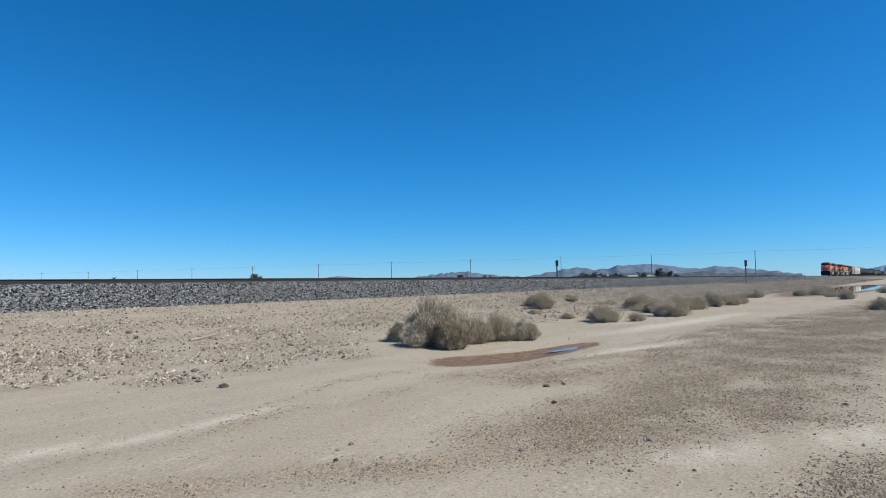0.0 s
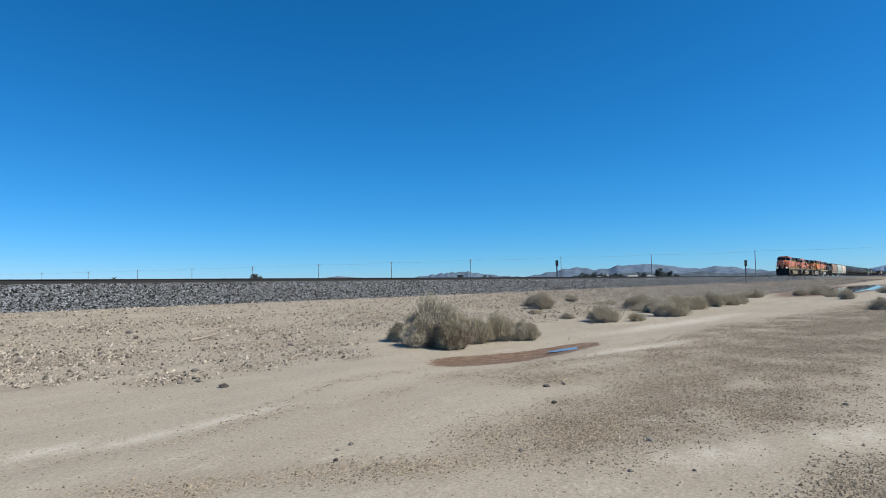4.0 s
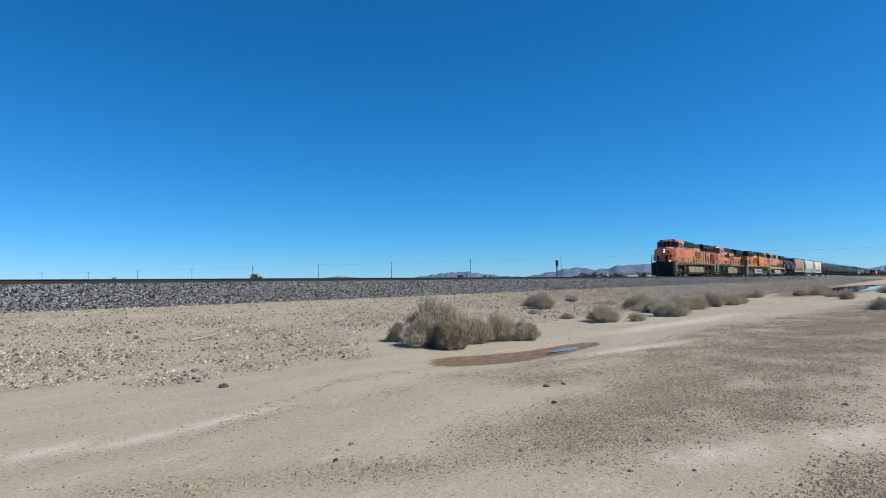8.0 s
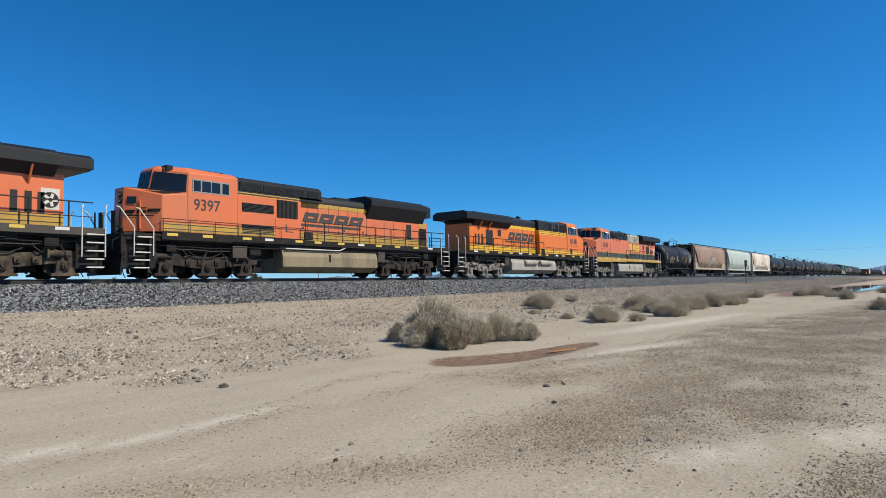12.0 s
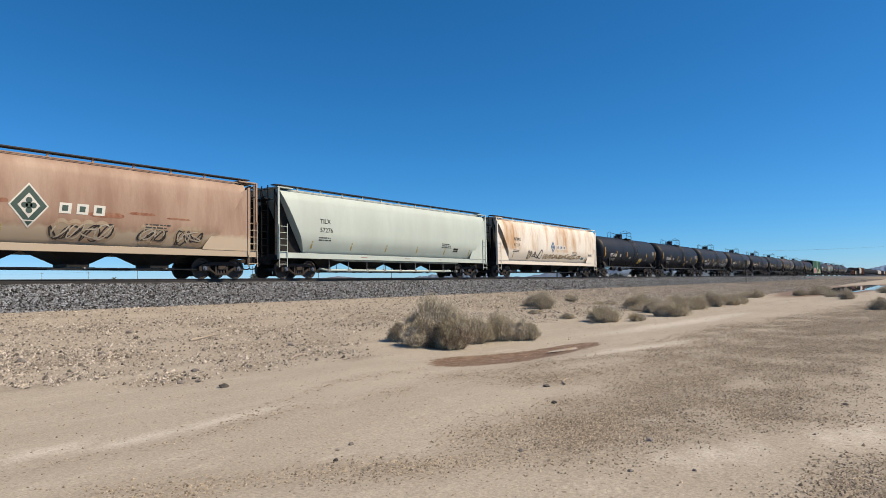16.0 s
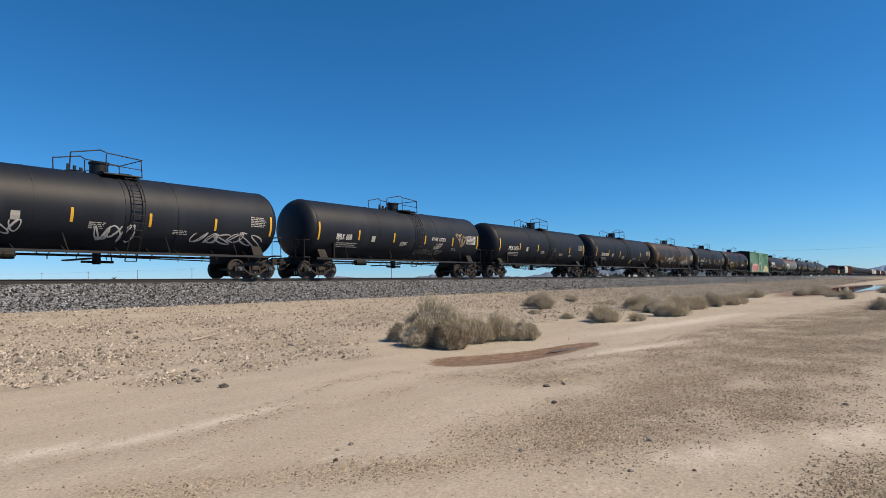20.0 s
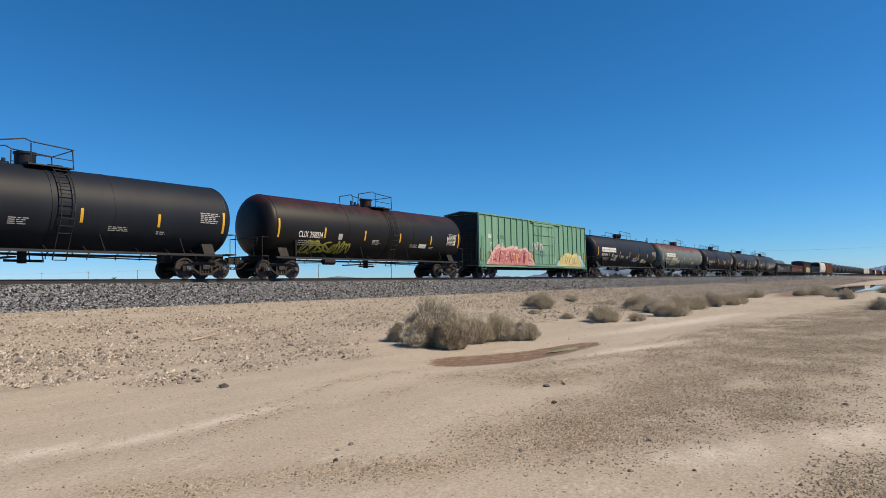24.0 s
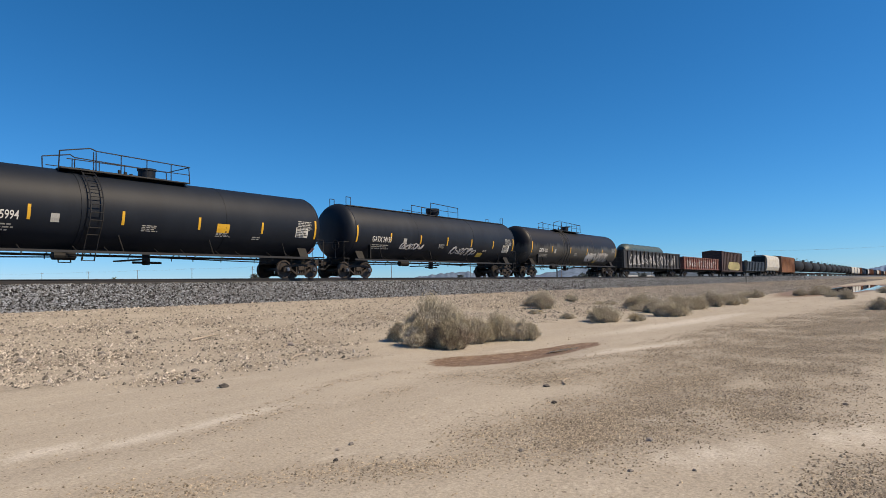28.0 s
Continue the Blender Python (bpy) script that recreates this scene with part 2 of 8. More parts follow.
# stony bands in plan: points along the band, half width, density
STONY = (
    (((3.4, -21.15), (5.3, -20.65), (6.1, -21.2), (7.2, -21.0)), 0.22, 0.30),
    (((2.4, -22.4), (3.2, -22.85), (3.75, -23.25), (4.5, -23.8), (5.25, -23.95), (6.2, -24.2)), 0.34, 0.50),
    (((5.9, -24.1), (7.2, -24.3), (9.0, -24.4), (12.0, -24.3), (18.0, -24.7)), 1.05, 0.74),
    (((8.2, -25.6), (12.0, -25.6), (18.0, -25.8)), 1.0, 0.70),
    (((16.0, -25.0), (26.0, -25.6), (40.0, -27.2), (60.0, -29.0), (90.0, -32.0)), 2.5, 0.85),
    (((5.3, -26.5), (6.4, -26.9)), 0.40, 0.70),
    (((2.6, -20.75), (3.6, -20.95), (4.4, -20.75), (5.6, -20.2)), 0.13, 0.45),
    (((5.2, -20.4), (7.0, -19.7), (9.5, -19.9)), 0.16, 0.34),
    (((8.6, -20.9), (11.0, -21.5), (13.5, -22.2)), 0.5, 0.42),
    (((9.0, -22.0), (11.0, -23.2), (14.0, -23.4)), 0.80, 0.52),
    (((13.0, -22.9), (20.0, -22.6), (31.5, -24.2)), 1.0, 0.55),
)
# heaps of rubble on the slope: x, y, reach, density
RUBBLE = ((5.2, -12.2, 1.5, 1.0), (6.3, -13.6, 1.3, 1.0), (4.7, -13.5, 0.8, 0.95), (5.85, -17.0, 0.55, 0.95), (9.6, -13.9, 1.1, 0.8), (9.5, -16.4, 0.9, 1.0), (7.6, -16.9, 0.7, 0.85), (9.4, -17.9, 0.5, 0.7), (12.0, -11.4, 1.4, 0.9), (15.4, -11.8, 1.6, 0.85), (8.0, -8.6, 2.4, 0.75), (12.0, -9.0, 2.2, 0.6), (18.0, -10.0, 3.0, 0.75), (22.0, -12.5, 2.6, 0.7), (11.2, -14.6, 1.0, 0.75), (27.0, -9.5, 4.0, 0.7), (38.0, -11.0, 6.0, 0.6))
# bare pale silt: x, y, half length, half width, turn
SILT = ((2.7, -20.22, 0.8, 0.17, -0.38), (3.5, -20.5, 0.7, 0.12, -0.2), (4.6, -20.5, 1.0, 0.10, 0.02), (7.0, -24.66, 0.35, 0.10, -0.4), (7.4, -26.6, 0.8, 0.20, -0.5), (6.0, -25.6, 0.9, 0.16, -0.65), (14.5, -22.0, 3.5, 0.30, -0.22), (24.0, -20.4, 8.0, 0.6, -0.1))


def gravel_amount(x, y):
    """How stony the ground is: the bank by the camera and the slope under the ballast are, the wash floor is not."""
    wob = 0.30 * noise.noise((x * 0.8, y * 0.8, 3.3)) + 0.15 * noise.noise((x * 2.4, y * 2.4, 8.1))
    best = 0.0
    if -18 < y < -3.3:
        best = 0.24 + 0.26 * noise.noise((x * 0.7, y * 0.9, 2.2)) if y > -16 + wob * 3 else 0.0
        best += 0.62 * min(1.0, max(0.0, (x - 22) / 35)) * (y > -15.5 + wob * 2)
        for cx, cy, reach, dens in RUBBLE:
            q = ((x - cx) / reach) ** 2 + ((y - cy) / (reach * 0.7)) ** 2
            if q < 6:
                best = max(best, dens * math.exp(-q * 0.8) * (0.8 + 1.6 * wob))
        if y > -6.5:
            best = max(best, 0.42 * (y + 6.5) / 3.2)
    for pts, half_w, dens in STONY:
        for (ax, ay), (bx, by) in zip(pts, pts[1:]):
            if x < min(ax, bx) - 2 or x > max(ax, bx) + 2:
                continue
            t = max(0, min(1, ((x - ax) * (bx - ax) + (y - ay) * (by - ay)) / ((bx - ax) ** 2 + (by - ay) ** 2)))
            d = math.hypot(x - ax - t * (bx - ax), y - ay - t * (by - ay))
            k = min(1, max(0, (half_w * 1.5 + wob * (0.5 + half_w * 0.5) - d) / (0.2 + half_w * 1.2)))
            best = max(best, dens * k * (0.8 + 0.7 * noise.noise((x * 1.1, y * 1.6, 9.4))))
    return max(0.0, min(1.0, best * (1 - 0.8 * silt(x, y))))


def silt(x, y):
    """Pale silt left in streaks and pans where the water stood."""
    best = 0.0
    for cx, cy, hl, hw, turn in SILT:
        c, s_ = math.cos(turn), math.sin(turn)
        u, v = (x - cx) * c + (y - cy) * s_, -(x - cx) * s_ + (y - cy) * c
        best = max(best, 1 - (u / hl) ** 2 - (v / (hw * 1.3)) ** 2)
    return max(0.0, best)


def wetness(x, y):
    """The muddy bed of the puddle, widest at its near end."""
    u = (x - 12.6) / 3.0
    v = (y + 20.1 + (x - 12.4) * 0.11) / (1.05 * max(0.25, 1 - 0.30 * (u + 1)))
    pool = 1.15 * math.exp(-(((x - 101) / 44) ** 2 + ((y + 20.2 + (x - 101) * 0.03) / 4.6) ** 2))
    return max(0, 1 - (u ** 4 + v * v) * 0.6, pool if x > 50 else 0)


def build_ground():
    xs = spread(-4600, 4600, -2, 62, 0.35, 1.16)
    ys = spread(-4600, 4600, -27.5, -3.0, 0.28, 1.17)
    verts = [(x, y, ground_height(x, y)) for y in ys for x in xs]
    w = len(xs)
    faces = [(j * w + i, j * w + i + 1, (j + 1) * w + i + 1, (j + 1) * w + i) for j in range(len(ys) - 1) for i in range(w - 1)]
    me = bpy.data.meshes.new("ground")
    me.from_pydata(verts, [], faces)
    for name, fn in (("gravel", gravel_amount), ("wet", wetness), ("silt", silt)):
        at = me.attributes.new(name, 'FLOAT', 'POINT')
        at.data.foreach_set("value", [float(fn(v[0], v[1])) for v in verts])
    me.polygons.foreach_set("use_smooth", [True] * len(faces))
    g = place("ground", me, ground_material())
    return tagged(g, "pale sandy desert ground with gravel patches and a dry wash", "ground", kind="structure")


ground = build_ground()

M_WATER = bpy.data.materials.new("still_water")
M_WATER.use_nodes = True
wb = M_WATER.node_tree.nodes["Principled BSDF"]
wb.inputs["Base Color"].default_value = (0.10, 0.075, 0.05, 1)
wb.inputs["Roughness"].default_value = 0.015
wb.inputs["IOR"].default_value = 1.33


M_MUDWATER = mat("muddy_water", (0.30, 0.23, 0.16), 0.10, 0, 0.15, 4, spec=0.5)


def water_sheet(name, label, cx, cy, rx, ry, turn, z, seed, material=None):
    bm = bmesh.new()
    ring = []
    for i in range(48):
        a = 2 * math.pi * i / 48
        r = 1 + 0.32 * noise.noise((math.cos(a) * 1.6 + seed, math.sin(a) * 1.6, seed))
        px, py = rx * r * math.cos(a), ry * r * math.sin(a)
        c, s_ = math.cos(turn), math.sin(turn)
        ring.append(bm.verts.new((cx + px * c - py * s_, cy + px * s_ + py * c, z)))
    bm.faces.new(ring)
    ob = part(name, bm, material or M_WATER, None)
    return tagged(ob, label, "water", kind="structure")


water_sheet("water_puddle", "small muddy puddle reflecting the blue sky", 13.9, -20.36, 0.80, 0.14, -0.12, ground_height(13.9, -20.36) + 0.018, 2.0, M_MUDWATER)
water_sheet("water_pool", "shallow rain pool lying in the wash", 101.0, -20.2, 44.0, 5.0, -0.03, -0.075, 5.0)


# ---------------------------------------------------------------- track
def chippings(name, label, material, spots, seed, parent=None, flat=1.0):
    """Many small broken stones in one mesh; spots are (x, y, z, size)."""
    rnd = np.random.RandomState(seed)
    shapes = []
    for k in range(12):
        v = np.array([(1, 0, 0), (-1, 0, 0), (0, 1, 0), (0, -1, 0), (0, 0, 1), (0, 0, -1)], float)
        v += rnd.uniform(-0.32, 0.32, v.shape)
        v *= rnd.uniform(0.65, 1.25, (1, 3))
        a = rnd.uniform(0, 6.28)
        rot = np.array(((math.cos(a), -math.sin(a), 0), (math.sin(a), math.cos(a), 0), (0, 0, 1)))
        shapes.append((v @ rot) * np.array((1, 1, flat)))
    tri = np.array([(0, 2, 4), (2, 1, 4), (1, 3, 4), (3, 0, 4), (2, 0, 5), (1, 2, 5), (3, 1, 5), (0, 3, 5)])
    pick = rnd.randint(0, 12, len(spots))
    verts = np.concatenate([shapes[k] * s_[3] * 0.5 + np.array(s_[:3]) for k, s_ in zip(pick, spots)])
    faces = (tri[None] + 6 * np.arange(len(spots))[:, None, None]).reshape(-1, 3)
    me = bpy.data.meshes.new(name)
    me.from_pydata(verts.tolist(), [], faces.tolist())
    ob = place(name, me, material, parent)
    return tagged(ob, label, "" if parent else "stones", kind="stuff")


TOE_Y, TOE_Z, SHOULDER_Y, SHOULDER_Z = -3.75, 0.86, -1.95, 1.725


def build_track():
    bm = bmesh.new()
    prof = [(TOE_Y - 0.1, TOE_Z - 0.3), (TOE_Y, TOE_Z - 0.02), (SHOULDER_Y, SHOULDER_Z), (-1.4, SHOULDER_Z + 0.03), (1.4, SHOULDER_Z + 0.03), (2.05, SHOULDER_Z), (4.2, 0.6), (4.4, 0.4)]
    prism(bm, prof, -900, 2600)
    bed = part("ballast_bed", bm, M_BALLASTBED, None)
    tagged(bed, "grey crushed-stone ballast embankment under the track", "ballast", kind="structure")
    rnd = np.random.RandomState(4)
    spots = []
    for k in range(56000):
        u = rnd.rand()
        x = 5.5 + 210 * u ** 2.1
        f = rnd.uniform(-0.03, 1.0)
        y = TOE_Y + (SHOULDER_Y + 0.95 - TOE_Y) * f + rnd.normal(0, 0.03)
        z = min(TOE_Z + (SHOULDER_Z - TOE_Z) * (y - TOE_Y) / (SHOULDER_Y - TOE_Y), SHOULDER_Z)
        spots.append((x, y, max(z, ground_height(x, y)) + 0.005, rnd.uniform(0.045, 0.095) * (1 + x / 130) * (1 if rnd.rand() < 0.93 else 1.45)))
    chippings("ballast_stones", "loose grey ballast stones on the embankment slope", M_BALLAST, spots, 9)
    def rail(bm):
        prism(bm, [(-0.07, 0), (-0.07, 0.012), (-0.012, 0.035), (-0.012, 0.125), (-0.036, 0.14), (-0.036, 0.172), (0.036, 0.172), (0.036, 0.14), (0.012, 0.125), (0.012, 0.035), (0.07, 0.012), (0.07, 0)], -900, 2600)
    me = shared("rail", rail)
    track = empty("railway_track", "straight railway track of rusty steel rails on dark ties", "track")
    tagged(track, kind="structure")
    for y in (-0.753, 0.753):
        place("rail", me, M_STEEL, track, m=pose(0, y, RAIL_Z - 0.172))
    def tie(bm):
        box(bm, -0.13, 0.13, -1.3, 1.3, -0.18, 0.0, 0.015)
    tme = shared("tie", tie)
    for k in range(170):
        place("tie", tme, M_TIE, track, m=pose(-8 + 0.61 * k, 0, RAIL_Z - 0.172))
    bm = bmesh.new()
    for k in range(400):
        box(bm, -8 + 0.61 * (170 + k) - 0.13, -8 + 0.61 * (170 + k) + 0.13, -1.3, 1.3, RAIL_Z - 0.35, RAIL_Z - 0.172)
    far = part("far_ties", bm, M_TIE, track)
    tagged(far, kind="stuff")


build_track()


# ---------------------------------------------------------------- distance
def px_ray(x, y):
    """Way from the eye through a point of the 1568 x 882 picture, for laying out far things by bearing."""
    h = math.tan(radians(FOV / 2))
    return VIEW.to_3x3() @ Vector(((2 * x / 1568 - 1) * h, (882 - 2 * y) / 1568 * h, -1))


def at_depth(x, y, depth):
    return EYE + px_ray(x, y) * depth


# Distance haze is put into these rock colours as a blue tint.
def hazed_ridge_material(name, c):
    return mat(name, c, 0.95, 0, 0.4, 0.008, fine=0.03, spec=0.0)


def mountain_range(name, label, crest, depth, c, seed, rough=3.0):
    """A rocky range: crest (bearing, height) pairs, with spurs falling towards the viewer."""
    bm = bmesh.new()
    n_u, n_v = 150, 14
    x0, x1 = crest[0][0], crest[-1][0]
    grid = []
    for i in range(n_u + 1):
        x = x0 + (x1 - x0) * i / n_u
        y = float(np.interp(x, [c_[0] for c_ in crest], [c_[1] for c_ in crest]))
        top = at_depth(x, y, depth)
        hgt = max(0.0, top.z + rough * 1.2 * noise.fractal((i * 0.19, seed, 0.3), 1.0, 2.0, 4))
        back = Vector((px_ray(x, y).x, px_ray(x, y).y, 0)).normalized()
        col = []
        for j in range(n_v + 1):
            k = j / n_v                       # 0: foot, towards the viewer; 0.8: crest; 1: behind
            away = (k - 0.8) * depth * 0.16
            rise = (k / 0.8) ** 1.6 if k <= 0.8 else 1 - (k - 0.8) * 4
            spur = 1 + 0.5 * (1 - abs(2 * k / 0.8 - 1)) * noise.fractal((i * 0.16, j * 0.35, seed), 1.0, 2.0, 4) if 0 < k < 0.8 else 1
            p = Vector((top.x, top.y, 0)) + back * away
            col.append(bm.verts.new((p.x, p.y, hgt * rise * spur - 6 * (k in (0.0, 1.0)))))
        grid.append(col)
    for a, b_ in zip(grid, grid[1:]):
        for j in range(n_v):
            bm.faces.new((a[j], b_[j], b_[j + 1], a[j + 1]))
    ob = part(name, bm, hazed_ridge_material(name + "_hazed_rock", c), None, smooth=True)
    return tagged(ob, label, "mountain", kind="structure")


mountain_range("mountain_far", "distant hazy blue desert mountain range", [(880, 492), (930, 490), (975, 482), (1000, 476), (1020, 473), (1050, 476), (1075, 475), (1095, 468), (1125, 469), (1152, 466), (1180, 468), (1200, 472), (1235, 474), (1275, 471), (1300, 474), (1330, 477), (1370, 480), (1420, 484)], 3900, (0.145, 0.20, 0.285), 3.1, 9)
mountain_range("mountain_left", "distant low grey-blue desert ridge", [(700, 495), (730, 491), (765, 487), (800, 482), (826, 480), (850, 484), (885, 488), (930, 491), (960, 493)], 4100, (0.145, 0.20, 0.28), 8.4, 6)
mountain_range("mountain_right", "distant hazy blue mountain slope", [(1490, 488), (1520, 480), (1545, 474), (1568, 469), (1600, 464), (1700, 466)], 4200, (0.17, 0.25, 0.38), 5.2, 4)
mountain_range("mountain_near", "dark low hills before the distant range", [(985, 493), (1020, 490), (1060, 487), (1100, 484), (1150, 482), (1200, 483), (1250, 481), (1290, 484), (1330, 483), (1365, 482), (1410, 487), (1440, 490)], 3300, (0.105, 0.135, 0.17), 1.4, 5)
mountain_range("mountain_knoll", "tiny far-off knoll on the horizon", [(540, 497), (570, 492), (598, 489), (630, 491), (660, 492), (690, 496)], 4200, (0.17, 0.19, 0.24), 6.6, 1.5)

# Pole and wire colours are lightened; the haze before them is painted in.
M_POLE = mat("weathered_hazy_pole_wood", (0.20, 0.185, 0.175), 0.9, 0, 0.3, 2)
M_WIRE = mat("hazy_wire", (0.40, 0.44, 0.50), 0.5, 0.2, 0.1, 1)
POLE_STEP, POLE_H = 40.0, 12.2
POLE_DIR = Vector((math.cos(radians(106.03)), math.sin(radians(106.03)), 0))
POLE_0 = Vector((275.7, 22.6, 0.3))


def utility_pole(foot, h, arms, turn):
    ob = empty("utility_pole", "weathered wooden utility pole with crossarms beyond the track", "utility pole", "pole line across the desert")
    me = shared("pole_%.1f" % h, lambda bm: rod(bm, (0, 0, -0.5), (0, 0, h), 0.17, 8, 0.11))
    place("pole", me, M_POLE, ob)
    arm = shared("crossarm", lambda bm: box(bm, -1.3, 1.3, -0.06, 0.06, -0.07, 0.07))
    ins = shared("insulator", lambda bm: rod(bm, (0, 0, 0), (0, 0, 0.28), 0.07, 6, 0.05))
    for k in range(arms):
        place("crossarm", arm, M_POLE, ob, m=pose(0, 0, h - 0.5 - 1.1 * k, 0, 0, turn))
        for dx in (-1.2, -0.5, 0.5, 1.2):
            a = radians(turn)
            place("insulator", ins, M_WIRE, ob, m=pose(dx * math.cos(a), dx * math.sin(a), h - 0.44 - 1.1 * k))
    ob.matrix_basis = Matrix.Translation(foot)
    return ob


PERP = math.degrees(math.atan2(POLE_DIR.y, POLE_DIR.x)) + 90
feet = [POLE_0 + POLE_DIR * (POLE_STEP * k) for k in (0.02, 1.0, 1.945, 2.99, 4.0, 5.02, 6.03, 7.04, 8.02, 8.98, 9.95, 11, 12)]
for k, p in enumerate(feet):
    utility_pole(p, POLE_H, 2 if k % 3 == 0 else 1, PERP)
corner_pole = at_depth(1655, 488, 215)
corner_pole.z = 0.3
utility_pole(corner_pole, POLE_H, 2, PERP)
feet.insert(0, corner_pole)
for off in (-1.2, 0.5, 1.2):
    bm = bmesh.new()
    side = Vector((math.cos(radians(PERP)), math.sin(radians(PERP)), 0)) * off
    for a, b_ in zip(feet, feet[1:]):
        p, q = a + side + Vector((0, 0, POLE_H - 0.2)), b_ + side + Vector((0, 0, POLE_H - 0.2))
        pts = [p.lerp(q, t / 6) - Vector((0, 0, 4 * 0.5 * (t / 6) * (1 - t / 6))) for t in range(7)]
        pipe(bm, pts, 0.008, 4)
    wire = part("overhead_wire", bm, M_WIRE, None)
    tagged(wire, "thin overhead wire sagging from pole to pole", "wire", "pole line wires")
for x, h in ((30, 6.5), (88, 6.5), (150, 6), (216, 6), (275, 5.5), (322, 5.5), (366, 5)):
    p = at_depth(x, 495, 640)
    p.z = 0.3
    utility_pole(p, h + 5.5, 1, PERP)

M_SIGN = mat("dark_sign_steel", (0.03, 0.035, 0.035), 0.6, 0.2, 0.2, 3)


def trackside_sign(x, y, z, h, w, ph):
    ob = empty("trackside_sign", "tall narrow dark sign board on a steel post beside the track", "sign", "trackside signs")
    bm = bmesh.new()
    rod(bm, (0, 0, -0.3), (0, 0, h), 0.07, 8)
    part("post", bm, M_SIGN, ob)
    bm = bmesh.new()
    box(bm, -w / 2, w / 2, -0.14, -0.075, h - ph, h, 0.01)
    part("board", bm, M_SIGN, ob)
    ob.matrix_basis = pose(x, y, z, 0, 0, -53)


trackside_sign(112.5, -5.0, 0.75, 3.75, 0.42, 0.95)
trackside_sign(66.5, 6.0, 0.5, 3.5, 0.32, 0.70)


STEP = 0.2           # lattice on which the ground's stoniness is kept


def stoniness_lattice():
    nx, ny = 520, 155
    g = np.zeros((nx, ny))
    for i in range(nx):
        for j in range(ny):
            x, y = i * STEP, -34.2 + j * STEP
            if x < 55 or y > -18.6:
                g[i, j] = gravel_amount(x, y)
    return g


def scatter_gravel():
    rnd = np.random.RandomState(12)
    g = stoniness_lattice()

    def stony(x, y):
        i = np.clip(np.round(x / STEP).astype(int), 0, g.shape[0] - 1)
        j = np.clip(np.round((y + 34.2) / STEP).astype(int), 0, g.shape[1] - 1)
        return g[i, j]

    near, slope, n = [], [], 200000
    while len(near) < 92000:
        # the wash is stoniest round its near bank
        d = 0.5 + 53 * rnd.rand(n) ** 1.65
        a = np.radians(YAW + rnd.uniform(-38, 38, n))
        x, y = EYE.x + d * np.cos(a), EYE.y + d * np.sin(a)
        keep = (y < -17.5) & (rnd.rand(n) < np.maximum(0.005, 0.9 * stony(x, y) ** 1.5))
        x, y, d = x[keep], y[keep], d[keep]
        sz = rnd.uniform(0.009, 0.022, len(x)) * (1 + 0.035 * d) * np.where(rnd.rand(len(x)) < 0.95, 1.0, 1.7)
        near += [(p, q, ground_height(p, q) + r * 0.07, r) for p, q, r in zip(x.tolist(), y.tolist(), sz.tolist())]
    chippings("wash_gravel", "fine tan and brown gravel on the wash", M_GRAVEL, near[:92000], 3, flat=0.75)
    while len(slope) < 84000:
        x, y = 4 + 99 * rnd.rand(n) ** 2.15, rnd.uniform(-18.3, -3.5, n)
        keep = rnd.rand(n) < 0.9 * stony(x, y)
        x, y = x[keep], y[keep]
        u = rnd.rand(len(x))
        sz = rnd.uniform(0.016, 0.050, len(x)) * np.where(u < 0.84, 1.0, np.where(u < 0.97, 1.7, 2.5)) * (1 + x / 90)
        slope += [(p, q, ground_height(p, q) + r * 0.06, r) for p, q, r in zip(x.tolist(), y.tolist(), sz.tolist())]
    chippings("slope_rubble", "loose pale rubble strewn on the slope", M_RUBBLE, slope[:84000], 5, flat=0.95)
    far = []
    for x, y, sz in zip(85 + 260 * rnd.rand(15000) ** 1.4, rnd.uniform(-16.5, -3.6, 15000), rnd.uniform(0.09, 0.26, 15000)):
        far.append((float(x), float(y), ground_height(float(x), float(y)) + 0.01, float(sz)))
    chippings("far_rubble", "grey-brown rubble far along the slope", M_FARRUBBLE, far, 8, flat=0.6)


M_FARRUBBLE = mat("grey_brown_rubble", (0.26, 0.235, 0.205), 0.95, 0, 0.40, 5, per_island=0.9)
M_RUBBLE = mat("pale_rubble", (0.385, 0.340, 0.288), 0.95, 0, 0.36, 5, per_island=0.9)
scatter_gravel()
M_ROCK = mat("dark_fieldstone", (0.19, 0.17, 0.155), 0.9, 0, 0.4, 9, bump=0.5, per_object=0.8)


def fieldstone(x, y, size, seed):
    bm = bmesh.new()
    bmesh.ops.create_icosphere(bm, subdivisions=2, radius=size / 2)
    for v in bm.verts:
        n_ = noise.noise(v.co * (3.0 / size) + Vector((seed, 0, 0)))
        v.co *= 1 + 0.45 * n_
        v.co.z *= 0.62
    ob = part("stone", bm, M_ROCK, None)
    ob.matrix_basis = pose(x, y, ground_height(x, y) + size * 0.12, 0, 0, seed * 57)
    return tagged(ob, "dark angular stone lying on the sand", "stone", "scattered stones")


for i, (x, y, sz) in enumerate(((5.88, -18.47, 0.14), (8.64, -10.14, 0.18), (5.03, -13.11, 0.16), (5.97, -17.63, 0.10), (6.51, -16.67, 0.13), (6.18, -24.96, 0.075), (7.49, -23.28, 0.075), (8.61, -22.59, 0.10), (4.50, -22.59, 0.06), (4.28, -22.63, 0.045), (5.13, -25.16, 0.045), (5.44, -25.58, 0.04), (9.06, -26.36, 0.07), (10.56, -14.43, 0.2), (6.49, -13.24, 0.14), (5.75, -17.5, 0.12), (5.62, -17.2, 0.10), (4.0, -22.9, 0.05), (5.2, -24.1, 0.05))):
    fieldstone(x, y, sz, i + 1.3)


